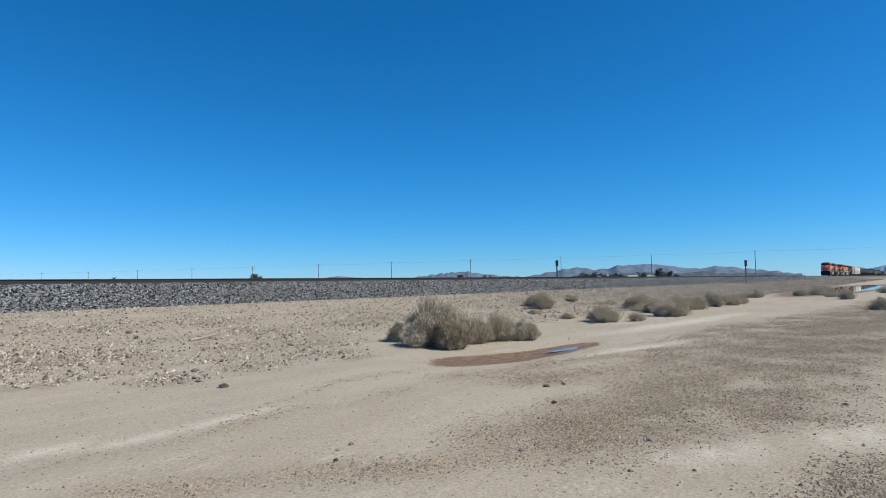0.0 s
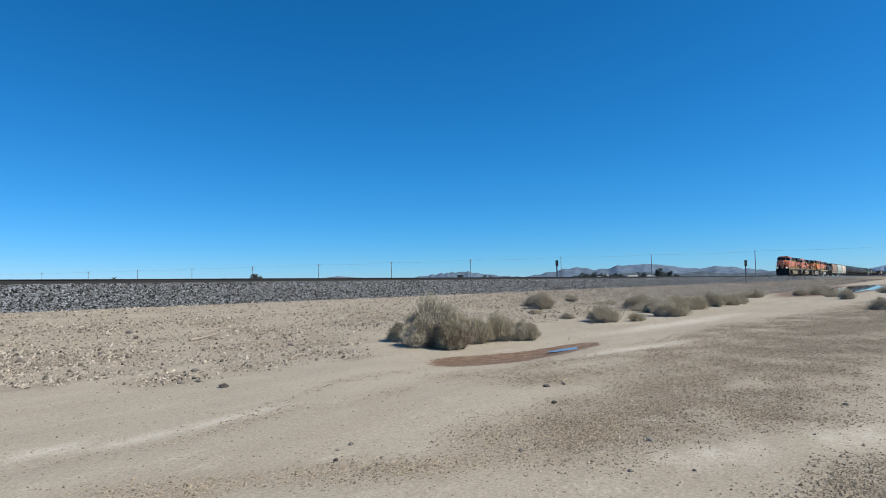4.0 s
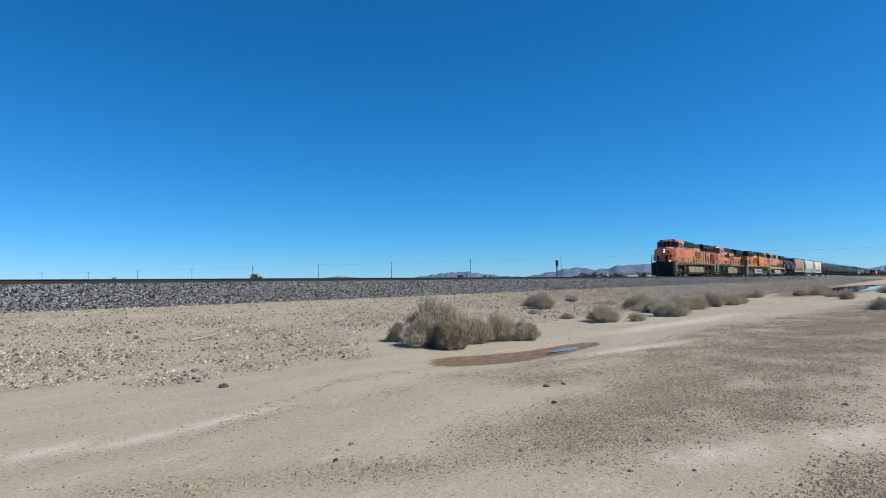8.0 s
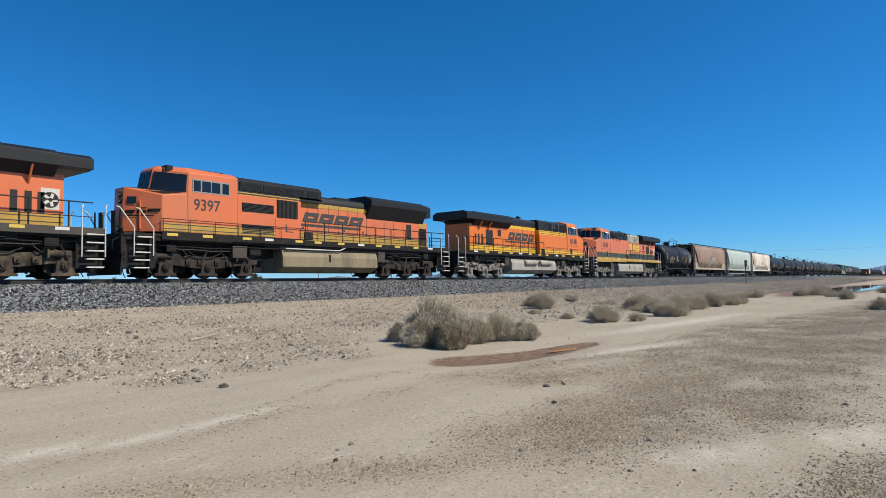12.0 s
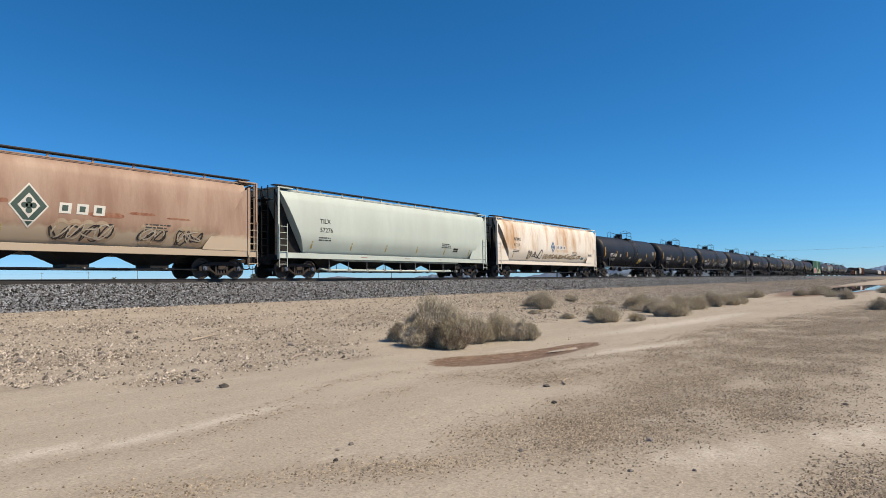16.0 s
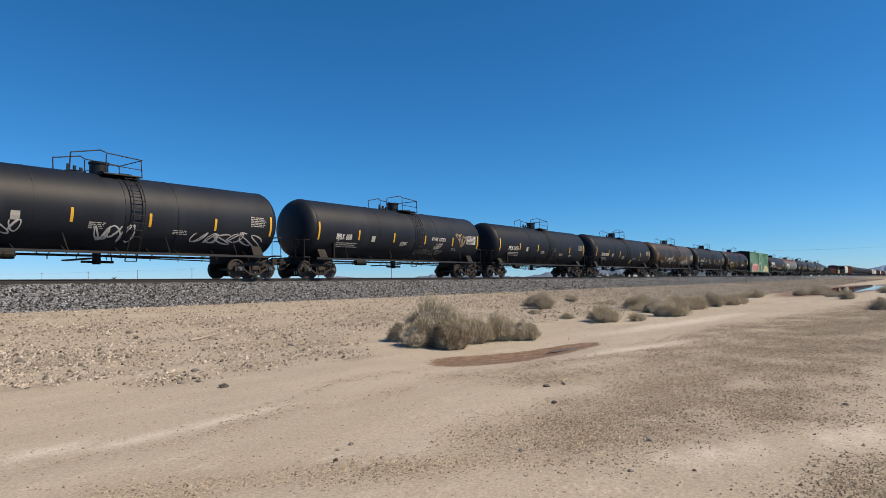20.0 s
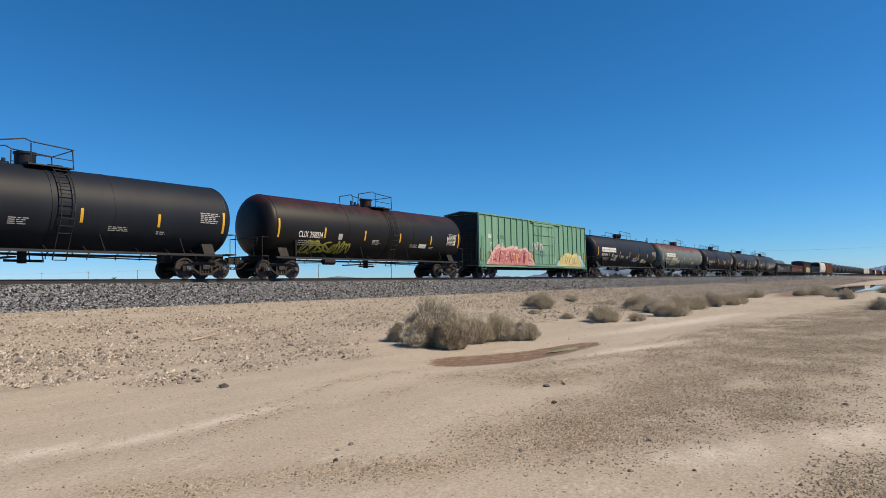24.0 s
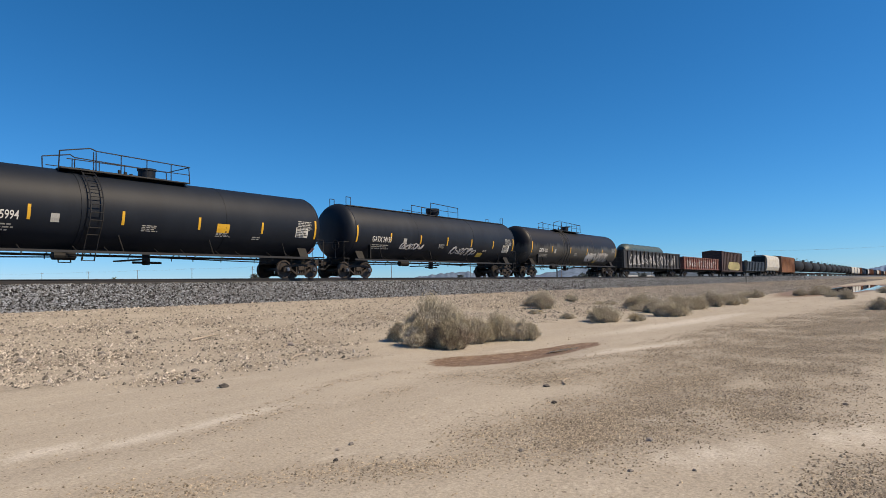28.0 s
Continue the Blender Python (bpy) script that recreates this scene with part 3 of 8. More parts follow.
def driftwood(p, q, r, seed):
    bm = bmesh.new()
    p, q = Vector(p), Vector(q)
    pts = []
    for i in range(7):
        t = i / 6
        c = p.lerp(q, t)
        c += Vector((0.07 * math.sin(t * 5 + seed), 0.07 * math.cos(t * 4 + seed), 0))
        c.z = ground_height(c.x, c.y) + r * 0.9 + 0.05 * t * (1 - t)
        pts.append(c)
    for i, (a, b_) in enumerate(zip(pts, pts[1:])):
        rod(bm, a, b_, r * (1 - i * 0.11), 7, r * (1 - (i + 1) * 0.11))
    ob = part("driftwood", bm, M_DEADWOOD, None)
    return tagged(ob, "bleached dry branch lying on the slope", "branch", "dead branches")


M_DEADWOOD = mat("bleached_wood", (0.42, 0.35, 0.27), 0.85, 0, 0.3, 8, bump=0.4)
driftwood((8.9, -12.55, 0), (10.4, -11.6, 0), 0.035, 1.0)
driftwood((8.5, -16.75, 0), (9.3, -16.45, 0), 0.03, 2.5)
driftwood((10.2, -14.6, 0), (10.9, -14.2, 0), 0.025, 4.0)
driftwood((9.0, -22.75, 0), (9.5, -22.5, 0), 0.015, 5.0)


# ---------------------------------------------------------------- desert shrubs
M_TWIG = mat("dry_shrub_twig", (0.54, 0.46, 0.36), 0.9, 0, 0.25, 4, per_island=0.6)
M_TWIGBROWN = mat("brown_shrub_twig", (0.30, 0.235, 0.175), 0.9, 0, 0.25, 4, per_island=0.6)
M_SAGE = mat("grey_green_shrub_leaf", (0.54, 0.480, 0.350), 0.85, 0, 0.22, 3, per_island=0.25)
M_OLIVE = mat("olive_brown_shrub_leaf", (0.44, 0.38, 0.265), 0.85, 0, 0.22, 3, per_island=0.25)
M_SAGEPALE = mat("pale_grey_shrub_leaf", (0.63, 0.565, 0.445), 0.85, 0, 0.22, 3, per_island=0.25)


def sub_bushes(w, h, seed):
    """A shrub is several small bushes grown together: x, y, half width, height of each."""
    rnd = np.random.RandomState(seed * 13 + 5)
    subs = []
    for k in range(3 + int(w * 2.6)):
        a, r = rnd.uniform(0, 2 * math.pi), 0.62 * rnd.rand() ** 0.5
        subs.append((math.cos(a) * w * 0.5 * r, math.sin(a) * w * 0.42 * r, w * rnd.uniform(0.18, 0.33), h * rnd.uniform(0.80, 1.12) * (1 - 0.85 * r * r - 0.15 * r)))
    return subs


def twig_mesh(n, subs, seed):
    """Fans of thin bent stems growing out of each small bush's foot."""
    rnd = np.random.RandomState(seed)
    seg, blocks = 4, []
    for ox, oy, r, h in subs:
        m = max(40, n // len(subs))
        a = rnd.uniform(0, 2 * math.pi, m)
        out = rnd.rand(m) ** 0.6 * 0.9
        ln = h * rnd.uniform(0.5, 0.98, m) * (1 - 0.2 * out)
        fr = rnd.rand(m) ** 0.5 * 0.3
        p = np.stack((ox + np.cos(a) * r * fr, oy + np.sin(a) * r * fr, np.zeros(m)), 1)
        d = np.stack((np.cos(a) * out * r / h * 1.1, np.sin(a) * out * r / h * 1.1, np.ones(m)), 1)
        d /= np.linalg.norm(d, axis=1)[:, None]
        side = np.stack((-np.sin(a + rnd.uniform(-1, 1, m)), np.cos(a + rnd.uniform(-1, 1, m)), np.zeros(m)), 1)
        bend = rnd.normal(0, 0.13, (m, 3))
        rows = []
        for k in range(seg + 1):
            w = 0.0085 * (1 - 0.7 * k / seg)
            rows += [p - side * w, p + side * w]
            d2 = d + bend * k + np.stack((np.cos(a) * 0.08 * k, np.sin(a) * 0.08 * k, -0.06 * k * out), 1)
            p = p + d2 * (ln / seg)[:, None]
        blocks.append(np.stack(rows, 1).reshape(-1, 3))
    v = np.concatenate(blocks)
    per = 2 * (seg + 1)
    quad = np.array([(2 * k, 2 * k + 1, 2 * k + 3, 2 * k + 2) for k in range(seg)])
    faces = ((np.arange(len(v) // per) * per)[:, None, None] + quad[None]).reshape(-1, 4)
    me = bpy.data.meshes.new("twigs")
    me.from_pydata(v.tolist(), [], faces.tolist())
    return me


def leaf_mesh(n, subs, seed):
    """Small leaf sprigs in uneven tufts over the outside of each small bush."""
    rnd = np.random.RandomState(seed)
    blocks = []
    for ox, oy, r, h in subs:
        m = max(120, n // len(subs))
        tufts = max(10, m // 60)
        a, e, q = rnd.uniform(0, 2 * math.pi, tufts), 0.12 + rnd.rand(tufts) ** 0.8 * 1.4, rnd.uniform(0.55, 1.12, tufts)
        cen = np.stack((np.cos(a) * np.cos(e) * r * q, np.sin(a) * np.cos(e) * r * q, np.sin(e) * h * q * 0.92 + 0.03), 1)
        c = cen[rnd.randint(0, tufts, m)] + rnd.normal(0, 1, (m, 3)) * np.array((r, r, h * 0.8)) * 0.13
        c[:, 2] = np.abs(c[:, 2])
        up = c / np.array((r, r, h)) * 0.6 + np.array((0, 0, 0.5)) + rnd.normal(0, 0.6, (m, 3))
        up /= np.linalg.norm(up, axis=1)[:, None]
        sd = np.cross(up, rnd.normal(0, 1, (m, 3)))
        sd /= np.linalg.norm(sd, axis=1)[:, None] + 1e-6
        c = c + np.array((ox, oy, 0))
        ln = rnd.uniform(0.018, 0.05, m)[:, None] * (0.7 + 0.5 * h)
        wd = rnd.uniform(0.0035, 0.0080, m)[:, None] * (0.7 + 0.5 * h)
        blocks.append(np.stack((c - sd * wd, c + sd * wd, c + up * ln + sd * wd * 0.4, c + up * ln - sd * wd * 0.4), 1).reshape(-1, 3))
    v = np.concatenate(blocks)
    me = bpy.data.meshes.new("leaves")
    me.from_pydata(v.tolist(), [], np.arange(len(v)).reshape(-1, 4).tolist())
    return me


def shrub(x, y, w, h, seed, twig=None, leaf=None, dense=1.0, label="grey-green desert shrub with dry twigs"):
    ob = empty("desert_shrub", label, "shrub", "desert shrubs along the wash")
    h *= 0.86
    n = int(min(2600, 500 + 1300 * w * h) * dense)
    leaf = leaf or M_SAGE
    other = {M_SAGE: M_SAGEPALE, M_SAGEPALE: M_OLIVE, M_TWIGBROWN: M_OLIVE}[leaf]
    subs = sub_bushes(w, h, seed)
    tagged(place("twig_tangle", twig_mesh(n, subs, seed), twig or M_TWIG, ob), kind="stuff")
    count = n * (14 if x < 16 else 9) // 2
    tagged(place("foliage", leaf_mesh(count, subs[::2], seed + 50), leaf, ob), kind="stuff")
    tagged(place("dry_foliage", leaf_mesh(count, subs[1::2], seed + 90), other, ob), kind="stuff")
    ob.matrix_basis = pose(x, y, ground_height(x, y) - 0.02, 0, 0, seed * 37)
    return ob


BIG = "large tangled grey-green desert shrub beside the puddle"
shrub(13.3, -16.9, 2.0, 1.20, 1, None, M_SAGE, 1.4, BIG)
shrub(12.3, -17.4, 1.5, 0.76, 2, M_TWIG, M_SAGEPALE, 1.1, BIG)
shrub(12.2, -18.0, 1.35, 0.76, 3, M_TWIGBROWN, M_TWIGBROWN, 1.2, "brown twiggy desert shrub beside the puddle")
shrub(13.6, -17.7, 1.5, 0.80, 4, None, M_SAGEPALE, 1.2, BIG)
shrub(14.7, -17.9, 1.5, 0.86, 5, None, M_SAGE, 1.1, BIG)
shrub(15.1, -18.6, 0.85, 0.66, 6, M_TWIG, M_SAGE, 1.0, "small grey-green desert shrub beside the puddle")
shrub(12.6, -16.3, 1.0, 0.55, 7, M_TWIG, M_SAGEPALE, 0.8, "pale dry desert shrub")
for i, (x, y, w, h) in enumerate(((28.2, -12.2, 1.5, 0.95), (29.3, -11.2, 1.1, 0.80), (35.6, -10.3, 0.75, 0.5), (22.6, -17.6, 1.35, 0.78), (23.6, -18.4, 0.95, 0.42), (33.2, -15.3, 1.6, 0.92), (27.6, -18.6, 1.7, 0.84), (29.6, -17.6, 1.6, 0.95), (32.2, -17.4, 1.5, 0.9), (34.2, -17.8, 1.6, 0.87), (38.3, -17.7, 1.9, 0.95), (40.2, -18.0, 1.9, 0.9), (42.3, -18.4, 1.5, 0.76), (54.3, -16.7, 1.9, 0.72), (56.0, -16.9, 1.3, 0.5), (63.5, -19.0, 1.3, 0.7), (67.0, -19.6, 2.0, 0.7), (56.8, -22.1, 1.9, 0.6), (51.1, -23.3, 1.1, 0.9), (35.1, -25.9, 1.3, 0.64), (36.2, -26.4, 1.3, 0.6), (23.2, -15.8, 0.9, 0.26), (30.5, -16.4, 1.3, 0.36), (25.0, -13.6, 0.8, 0.2), (34.0, -13.2, 1.4, 0.3), (72.0, -25.2, 2.2, 0.8), (77.0, -25.4, 2.0, 0.7), (84.0, -18.4, 2.0, 0.6), (96.0, -17.4, 2.4, 0.7))):
    pale = i % 3
    w *= 1.2
    shrub(x, y, w, h, 20 + i, M_TWIG, (M_SAGE, M_SAGEPALE, M_SAGE)[pale], 0.8 if x < 45 else 0.6, ("grey-green desert shrub on the sandy bank", "pale dry desert shrub on the sandy bank", "twiggy desert shrub on the sandy bank")[pale])

# ---------------------------------------------------------------- far trees and sheds
# Foliage tone is raised to hold the haze lying over the plain.
M_TREE = mat("hazy_far_tree_foliage", (0.075, 0.095, 0.085), 0.9, 0, 0.4, 0.5, per_island=0.5)
M_BARK = mat("far_tree_bark", (0.09, 0.07, 0.055), 0.9, 0, 0.3, 2)


def far_tree(x_b, top_y, depth, w_px, seed):
    """A tree far off, by the bearing and height at which it stands out."""
    h = at_depth(x_b, top_y, depth).z - 0.3
    w = w_px * depth / 1120
    p = at_depth(x_b, top_y, depth)
    ob = empty("tree", "dark green tree far across the plain", "tree", "far trees by the horizon")
    bm = bmesh.new()
    rod(bm, (0, 0, -0.5), (0, 0, h * 0.5), 0.04 * h, 7, 0.02 * h)
    for k in range(4):
        a = k * 1.7 + seed
        rod(bm, (0, 0, h * (0.25 + 0.06 * k)), (math.cos(a) * w * 0.3, math.sin(a) * w * 0.3, h * 0.6), 0.018 * h, 5, 0.008 * h)
    part("trunk", bm, M_BARK, ob)
    rnd = np.random.RandomState(int(seed * 10) + 1)
    n = 700
    lob = rnd.normal(0, 1, (7, 3)) * np.array((w * 0.27, w * 0.27, h * 0.16)) + np.array((0, 0, h * 0.62))
    c = lob[rnd.randint(0, 7, n)] + rnd.normal(0, 1, (n, 3)) * np.array((w * 0.11, w * 0.11, h * 0.11))
    c[:, 2] = np.clip(c[:, 2], 0.1 * h, h)
    d1, d2 = rnd.normal(0, 1, (n, 3)), rnd.normal(0, 1, (n, 3))
    s_ = 0.06 * h
    v = np.stack((c, c + d1 * s_, c + d2 * s_), 1).reshape(-1, 3)
    me = bpy.data.meshes.new("crown")
    me.from_pydata(v.tolist(), [], np.arange(n * 3).reshape(-1, 3).tolist())
    place("crown", me, M_TREE, ob)
    ob.matrix_basis = pose(p.x, p.y, 0.3)


for i, (x, top_y, w) in enumerate(((447, 487, 12), (456, 488.5, 12), (205, 492.5, 14), (815, 488, 12), (865, 487.5, 14), (1010, 488, 14), (1025, 486, 14), (1035, 484, 14), (1045, 485, 14), (1055, 483, 14), (1066, 484, 14), (1080, 485, 14), (1092, 484, 14), (1100, 486, 12), (1133, 483, 14), (1142, 482, 13), (1166, 477, 9), (1172, 481, 10), (1185, 480, 10), (1195, 484, 10), (1352, 486, 14), (1366, 487, 12))):
    far_tree(x, top_y, 640 + 25 * math.sin(i * 2.3), w, i + 0.7)
M_SHED = mat("far_shed_wall", (0.55, 0.55, 0.53), 0.8, 0, 0.15, 0.5)
for x, w, h in ((1074, 3, 6.3), (1063, 6, 5.0), (1120, 9, 5.0), (1152, 7, 4.8)):
    p = at_depth(x, 490, 620)
    shed = empty("shed", "small pale shed far across the plain", "shed", "far sheds")
    bm = bmesh.new()
    box(bm, -w / 2, w / 2, -3, 3, 0, h)
    part("wall", bm, M_SHED, shed)
    bm = bmesh.new()
    prism(bm, [(-3.3, h), (0, h + 1.0), (3.3, h)], -w / 2 - 0.3, w / 2 + 0.3)
    part("roof", bm, M_SHED, shed)
    shed.matrix_basis = pose(p.x, p.y, 0.3, 0, 0, YAW + 90)
# ---------------------------------------------------------------- train: shared pieces
def train_way(t):
    """Metres that the train has gone at t seconds, from its place at 14 s."""
    k = (t - 14) / 14
    return 23.803 * (t - 14) - 0.544 * k * k + 2.621 * k ** 3


CARS = []
M_WHITE = mat("white_marking_paint", (0.72, 0.72, 0.70), 0.6, 0, 0.12, 3)
M_FADED = mat("faded_white_marking", (0.42, 0.42, 0.40), 0.7, 0, 0.3, 6)
M_YELLOW = mat("yellow_reflector", (0.75, 0.42, 0.03), 0.5, 0, 0.15, 4)
M_RAILGREY = mat("handrail_black", (0.014, 0.014, 0.015), 0.6, 0, 0.2, 4)
M_GLASS = mat("dark_cab_glass", (0.012, 0.014, 0.016), 0.06, 0, 0.1, 1)
M_LAMP = bpy.data.materials.new("headlight_glow")
M_LAMP.use_nodes = True
lb = M_LAMP.node_tree.nodes["Principled BSDF"]
lb.inputs["Emission Color"].default_value = (1, 0.93, 0.82, 1)
lb.inputs["Emission Strength"].default_value = 6.0
M_HOSE = mat("black_rubber", (0.015, 0.015, 0.015), 0.7, 0, 0.2, 5)
M_GREYPIPE = mat("galvanised_pipe", (0.33, 0.33, 0.32), 0.5, 0.3, 0.2, 5)


@lru_cache(maxsize=None)
def letters(text):
    """Flat letter outlines as plain (points, faces), one unit high."""
    cu = bpy.data.curves.new("lettering", 'FONT')
    cu.body = text
    cu.size = 1.0
    cu.resolution_u = 3
    cu.offset = 0.012
    ob = bpy.data.objects.new("lettering", cu)
    scene.collection.objects.link(ob)
    me = bpy.data.meshes.new_from_object(ob.evaluated_get(bpy.context.evaluated_depsgraph_get()))
    pts = [tuple(v.co[:2]) for v in me.vertices]
    fcs = [tuple(p.vertices) for p in me.polygons]
    bpy.data.objects.remove(ob)
    bpy.data.curves.remove(cu)
    bpy.data.meshes.remove(me)
    return pts, fcs


def lettering(parent, text, x, z, height, surf, material=None, width=1.0, name="lettering", label="", slant=0.0, lift=0.012, sides=(-1, 1), about=0.0):
    """Writes on both flanks of a car, laid on the surface |y| = surf(z)."""
    pts, fcs = letters(text)
    k = height / 0.70
    if about is None:
        about = x + 0.5 * width * k * max([q[0] for q in pts] or [0])
    for side in sides:
        bm = bmesh.new()
        vs = []
        for px, py in pts:
            zz = z + py * k
            xx = x + (px * width + slant * py) * k
            vs.append(bm.verts.new((xx if side < 0 else 2 * about - xx, side * (surf(zz) + lift), zz)))
        for f in fcs:
            try:
                bm.faces.new([vs[i] for i in f])
            except ValueError:
                pass
        part(name, bm, material or M_WHITE, parent, label)


def patch(bm, x0, x1, z0, z1, surf, side, lift=0.010, n=1, skew=0.0, about=0.0):
    """A thin plate on the flank surface."""
    rows = []
    for i in range(n + 1):
        z = z0 + (z1 - z0) * i / n
        s_ = skew * (z - z0)
        y = side * (surf(z) + lift)
        q = side * (surf(z) - 0.01)
        a, b_ = (x0 + s_, x1 + s_) if side < 0 else (2 * about - x0 - s_, 2 * about - x1 - s_)
        rows.append([bm.verts.new((a, y, z)), bm.verts.new((b_, y, z)), bm.verts.new((b_, q, z)), bm.verts.new((a, q, z))])
    for a, b_ in zip(rows, rows[1:]):
        for i in range(4):
            bm.faces.new((a[i], a[(i + 1) % 4], b_[(i + 1) % 4], b_[i]))
    bm.faces.new(rows[0])
    bm.faces.new(rows[-1][::-1])


def panel(parent, name, x0, x1, z0, z1, surf, material, lift=0.010, n=1, skew=0.0, label="", sides=(-1, 1), about=0.0):
    if about is None:
        about = (x0 + x1) / 2
    for side in sides:
        bm = bmesh.new()
        patch(bm, x0, x1, z0, z1, surf, side, lift, n, skew, about)
        bmesh.ops.recalc_face_normals(bm, faces=bm.faces[:])
        part(name, bm, material, parent, label)


def small_print(parent, x, z, w, h, rows, surf, seed, material=None, name="small_print"):
    """Writing too small to read: broken bars."""
    rnd = random.Random(seed)
    for side in (-1, 1):
        bm = bmesh.new()
        for r in range(rows):
            zz = z + h * (1 - (r + 0.7) / rows)
            p = x
            end = x + w * rnd.uniform(0.75, 1.0)
            while p < end:
                q = min(end, p + rnd.uniform(0.08, 0.28))
                patch(bm, p, q, zz, zz + h / rows * 0.5, surf, side, 0.011)
                p = q + 0.05
        part(name, bm, material or M_FADED, parent)


def graffiti(parent, x0, x1, z0, z1, surf, material, seed, loops=7, thick=0.035, label="sprayed graffiti scrawl", sides=(-1, 1)):
    """Looping sprayed strokes without letters."""
    rnd = random.Random(seed)
    strokes = []
    step = (x1 - x0) / loops
    for k in range(loops):
        cx = x0 + step * (k + 0.5)
        ph, turns = rnd.uniform(0, 6.28), rnd.uniform(0.9, 1.7)
        ax, az = step * rnd.uniform(0.45, 0.75), (z1 - z0) * rnd.uniform(0.28, 0.5)
        cz = (z0 + z1) / 2 + rnd.uniform(-0.1, 0.1) * (z1 - z0)
        f2 = rnd.choice((1, 2, 2, 3))
        strokes.append([(cx + ax * math.cos(ph + t * 6.28 * turns / 18), cz + az * math.sin(ph * 0.7 + f2 * t * 6.28 * turns / 26 + 0.8)) for t in range(19)])
    for side in sides:
        bm = bmesh.new()
        for st in strokes:
            prev = None
            for i, (px, pz) in enumerate(st):
                j = min(i + 1, len(st) - 1)
                h = max(i - 1, 0)
                d = Vector((st[j][0] - st[h][0], st[j][1] - st[h][1]))
                d = d.normalized() if d.length > 1e-6 else Vector((1, 0))
                nrm = Vector((-d.y, d.x)) * thick * (0.7 + 0.6 * abs(math.sin(i * 0.5)))
                pair = []
                for sgn in (-1, 1):
                    X, Z = px + nrm.x * sgn, pz + nrm.y * sgn
                    pair.append(bm.verts.new((X if side < 0 else -X, side * (surf(Z) + 0.013), Z)))
                if prev:
                    bm.faces.new((prev[0], prev[1], pair[1], pair[0]))
                prev = pair
        part("graffiti", bm, material, parent, label)


def blob(parent, x0, x1, z0, z1, surf, material, seed, label="painted graffiti field", lift=0.008, sides=(-1, 1), block=False):
    """A filled graffiti shape with bulging edges."""
    n = 44
    top = []
    for i in range(n + 1):
        x = x0 + (x1 - x0) * i / n
        edge = min(1, 7 * min(i, n - i) / n + 0.02) ** 0.5
        lobe = 0.78 + 0.22 * abs(math.sin(i * 0.36 + seed))
        foot = 0.84 + 0.16 * abs(math.sin(i * 0.29 + seed * 2))
        mid = z0 + (z1 - z0) * 0.42
        if block:
            step = 0.80 + 0.20 * abs(math.sin((i // 4) * 2.3 + seed)) + 0.03 * (i % 4)
            top.append((x, z0 + 0.05 + (z1 - z0) * min(1, 5 * min(i, n - i) / n) ** 0.8 * step * 0.95, z0))
        else:
            top.append((x, mid + (z1 - mid) * edge * lobe, mid - (mid - z0) * edge * foot))
    for side in sides:
        bm = bmesh.new()
        rows = [[] for _ in range(7)]
        for x, zt, zb in top:
            for k, row in enumerate(rows):
                zz = zb + (zt - zb) * k / 6
                row.append(bm.verts.new((x if side < 0 else -x, side * (surf(zz) + lift), zz)))
        for lo, hi in zip(rows, rows[1:]):
            for i in range(n):
                bm.faces.new((lo[i], lo[i + 1], hi[i + 1], hi[i]))
        part("graffiti", bm, material, parent, label)


# ---- running gear
def wheel_profile(r):
    return [(-0.07, 0.001), (-0.07, 0.10), (-0.02, 0.12), (-0.03, r - 0.09), (-0.07, r - 0.07), (-0.07, r), (0.05, r - 0.012), (0.07, r + 0.024), (0.085, r + 0.02), (0.085, r - 0.06), (0.035, r - 0.09), (0.03, 0.14), (0.07, 0.12), (0.07, 0.001)]


def wheelset_mesh(r):
    def build(bm):
        for side in (-1, 1):
            tmp = bmesh.new()
            lathe_x(tmp, wheel_profile(r), 26)
            m = Matrix.Translation((0, side * 0.755, 0)) @ Matrix.Rotation(radians(-90 * side), 4, 'Z') @ Matrix.Scale(-1, 4, (1, 0, 0))
            tmp.transform(m)
            me = bpy.data.meshes.new("tmp")
            tmp.to_mesh(me)
            tmp.free()
            bm.from_mesh(me)
            bpy.data.meshes.remove(me)
        rod(bm, (0, -1.05, 0), (0, 1.05, 0), 0.085, 10)
        bmesh.ops.recalc_face_normals(bm, faces=bm.faces[:])
    return shared("wheelset_%.2f" % r, build, True)


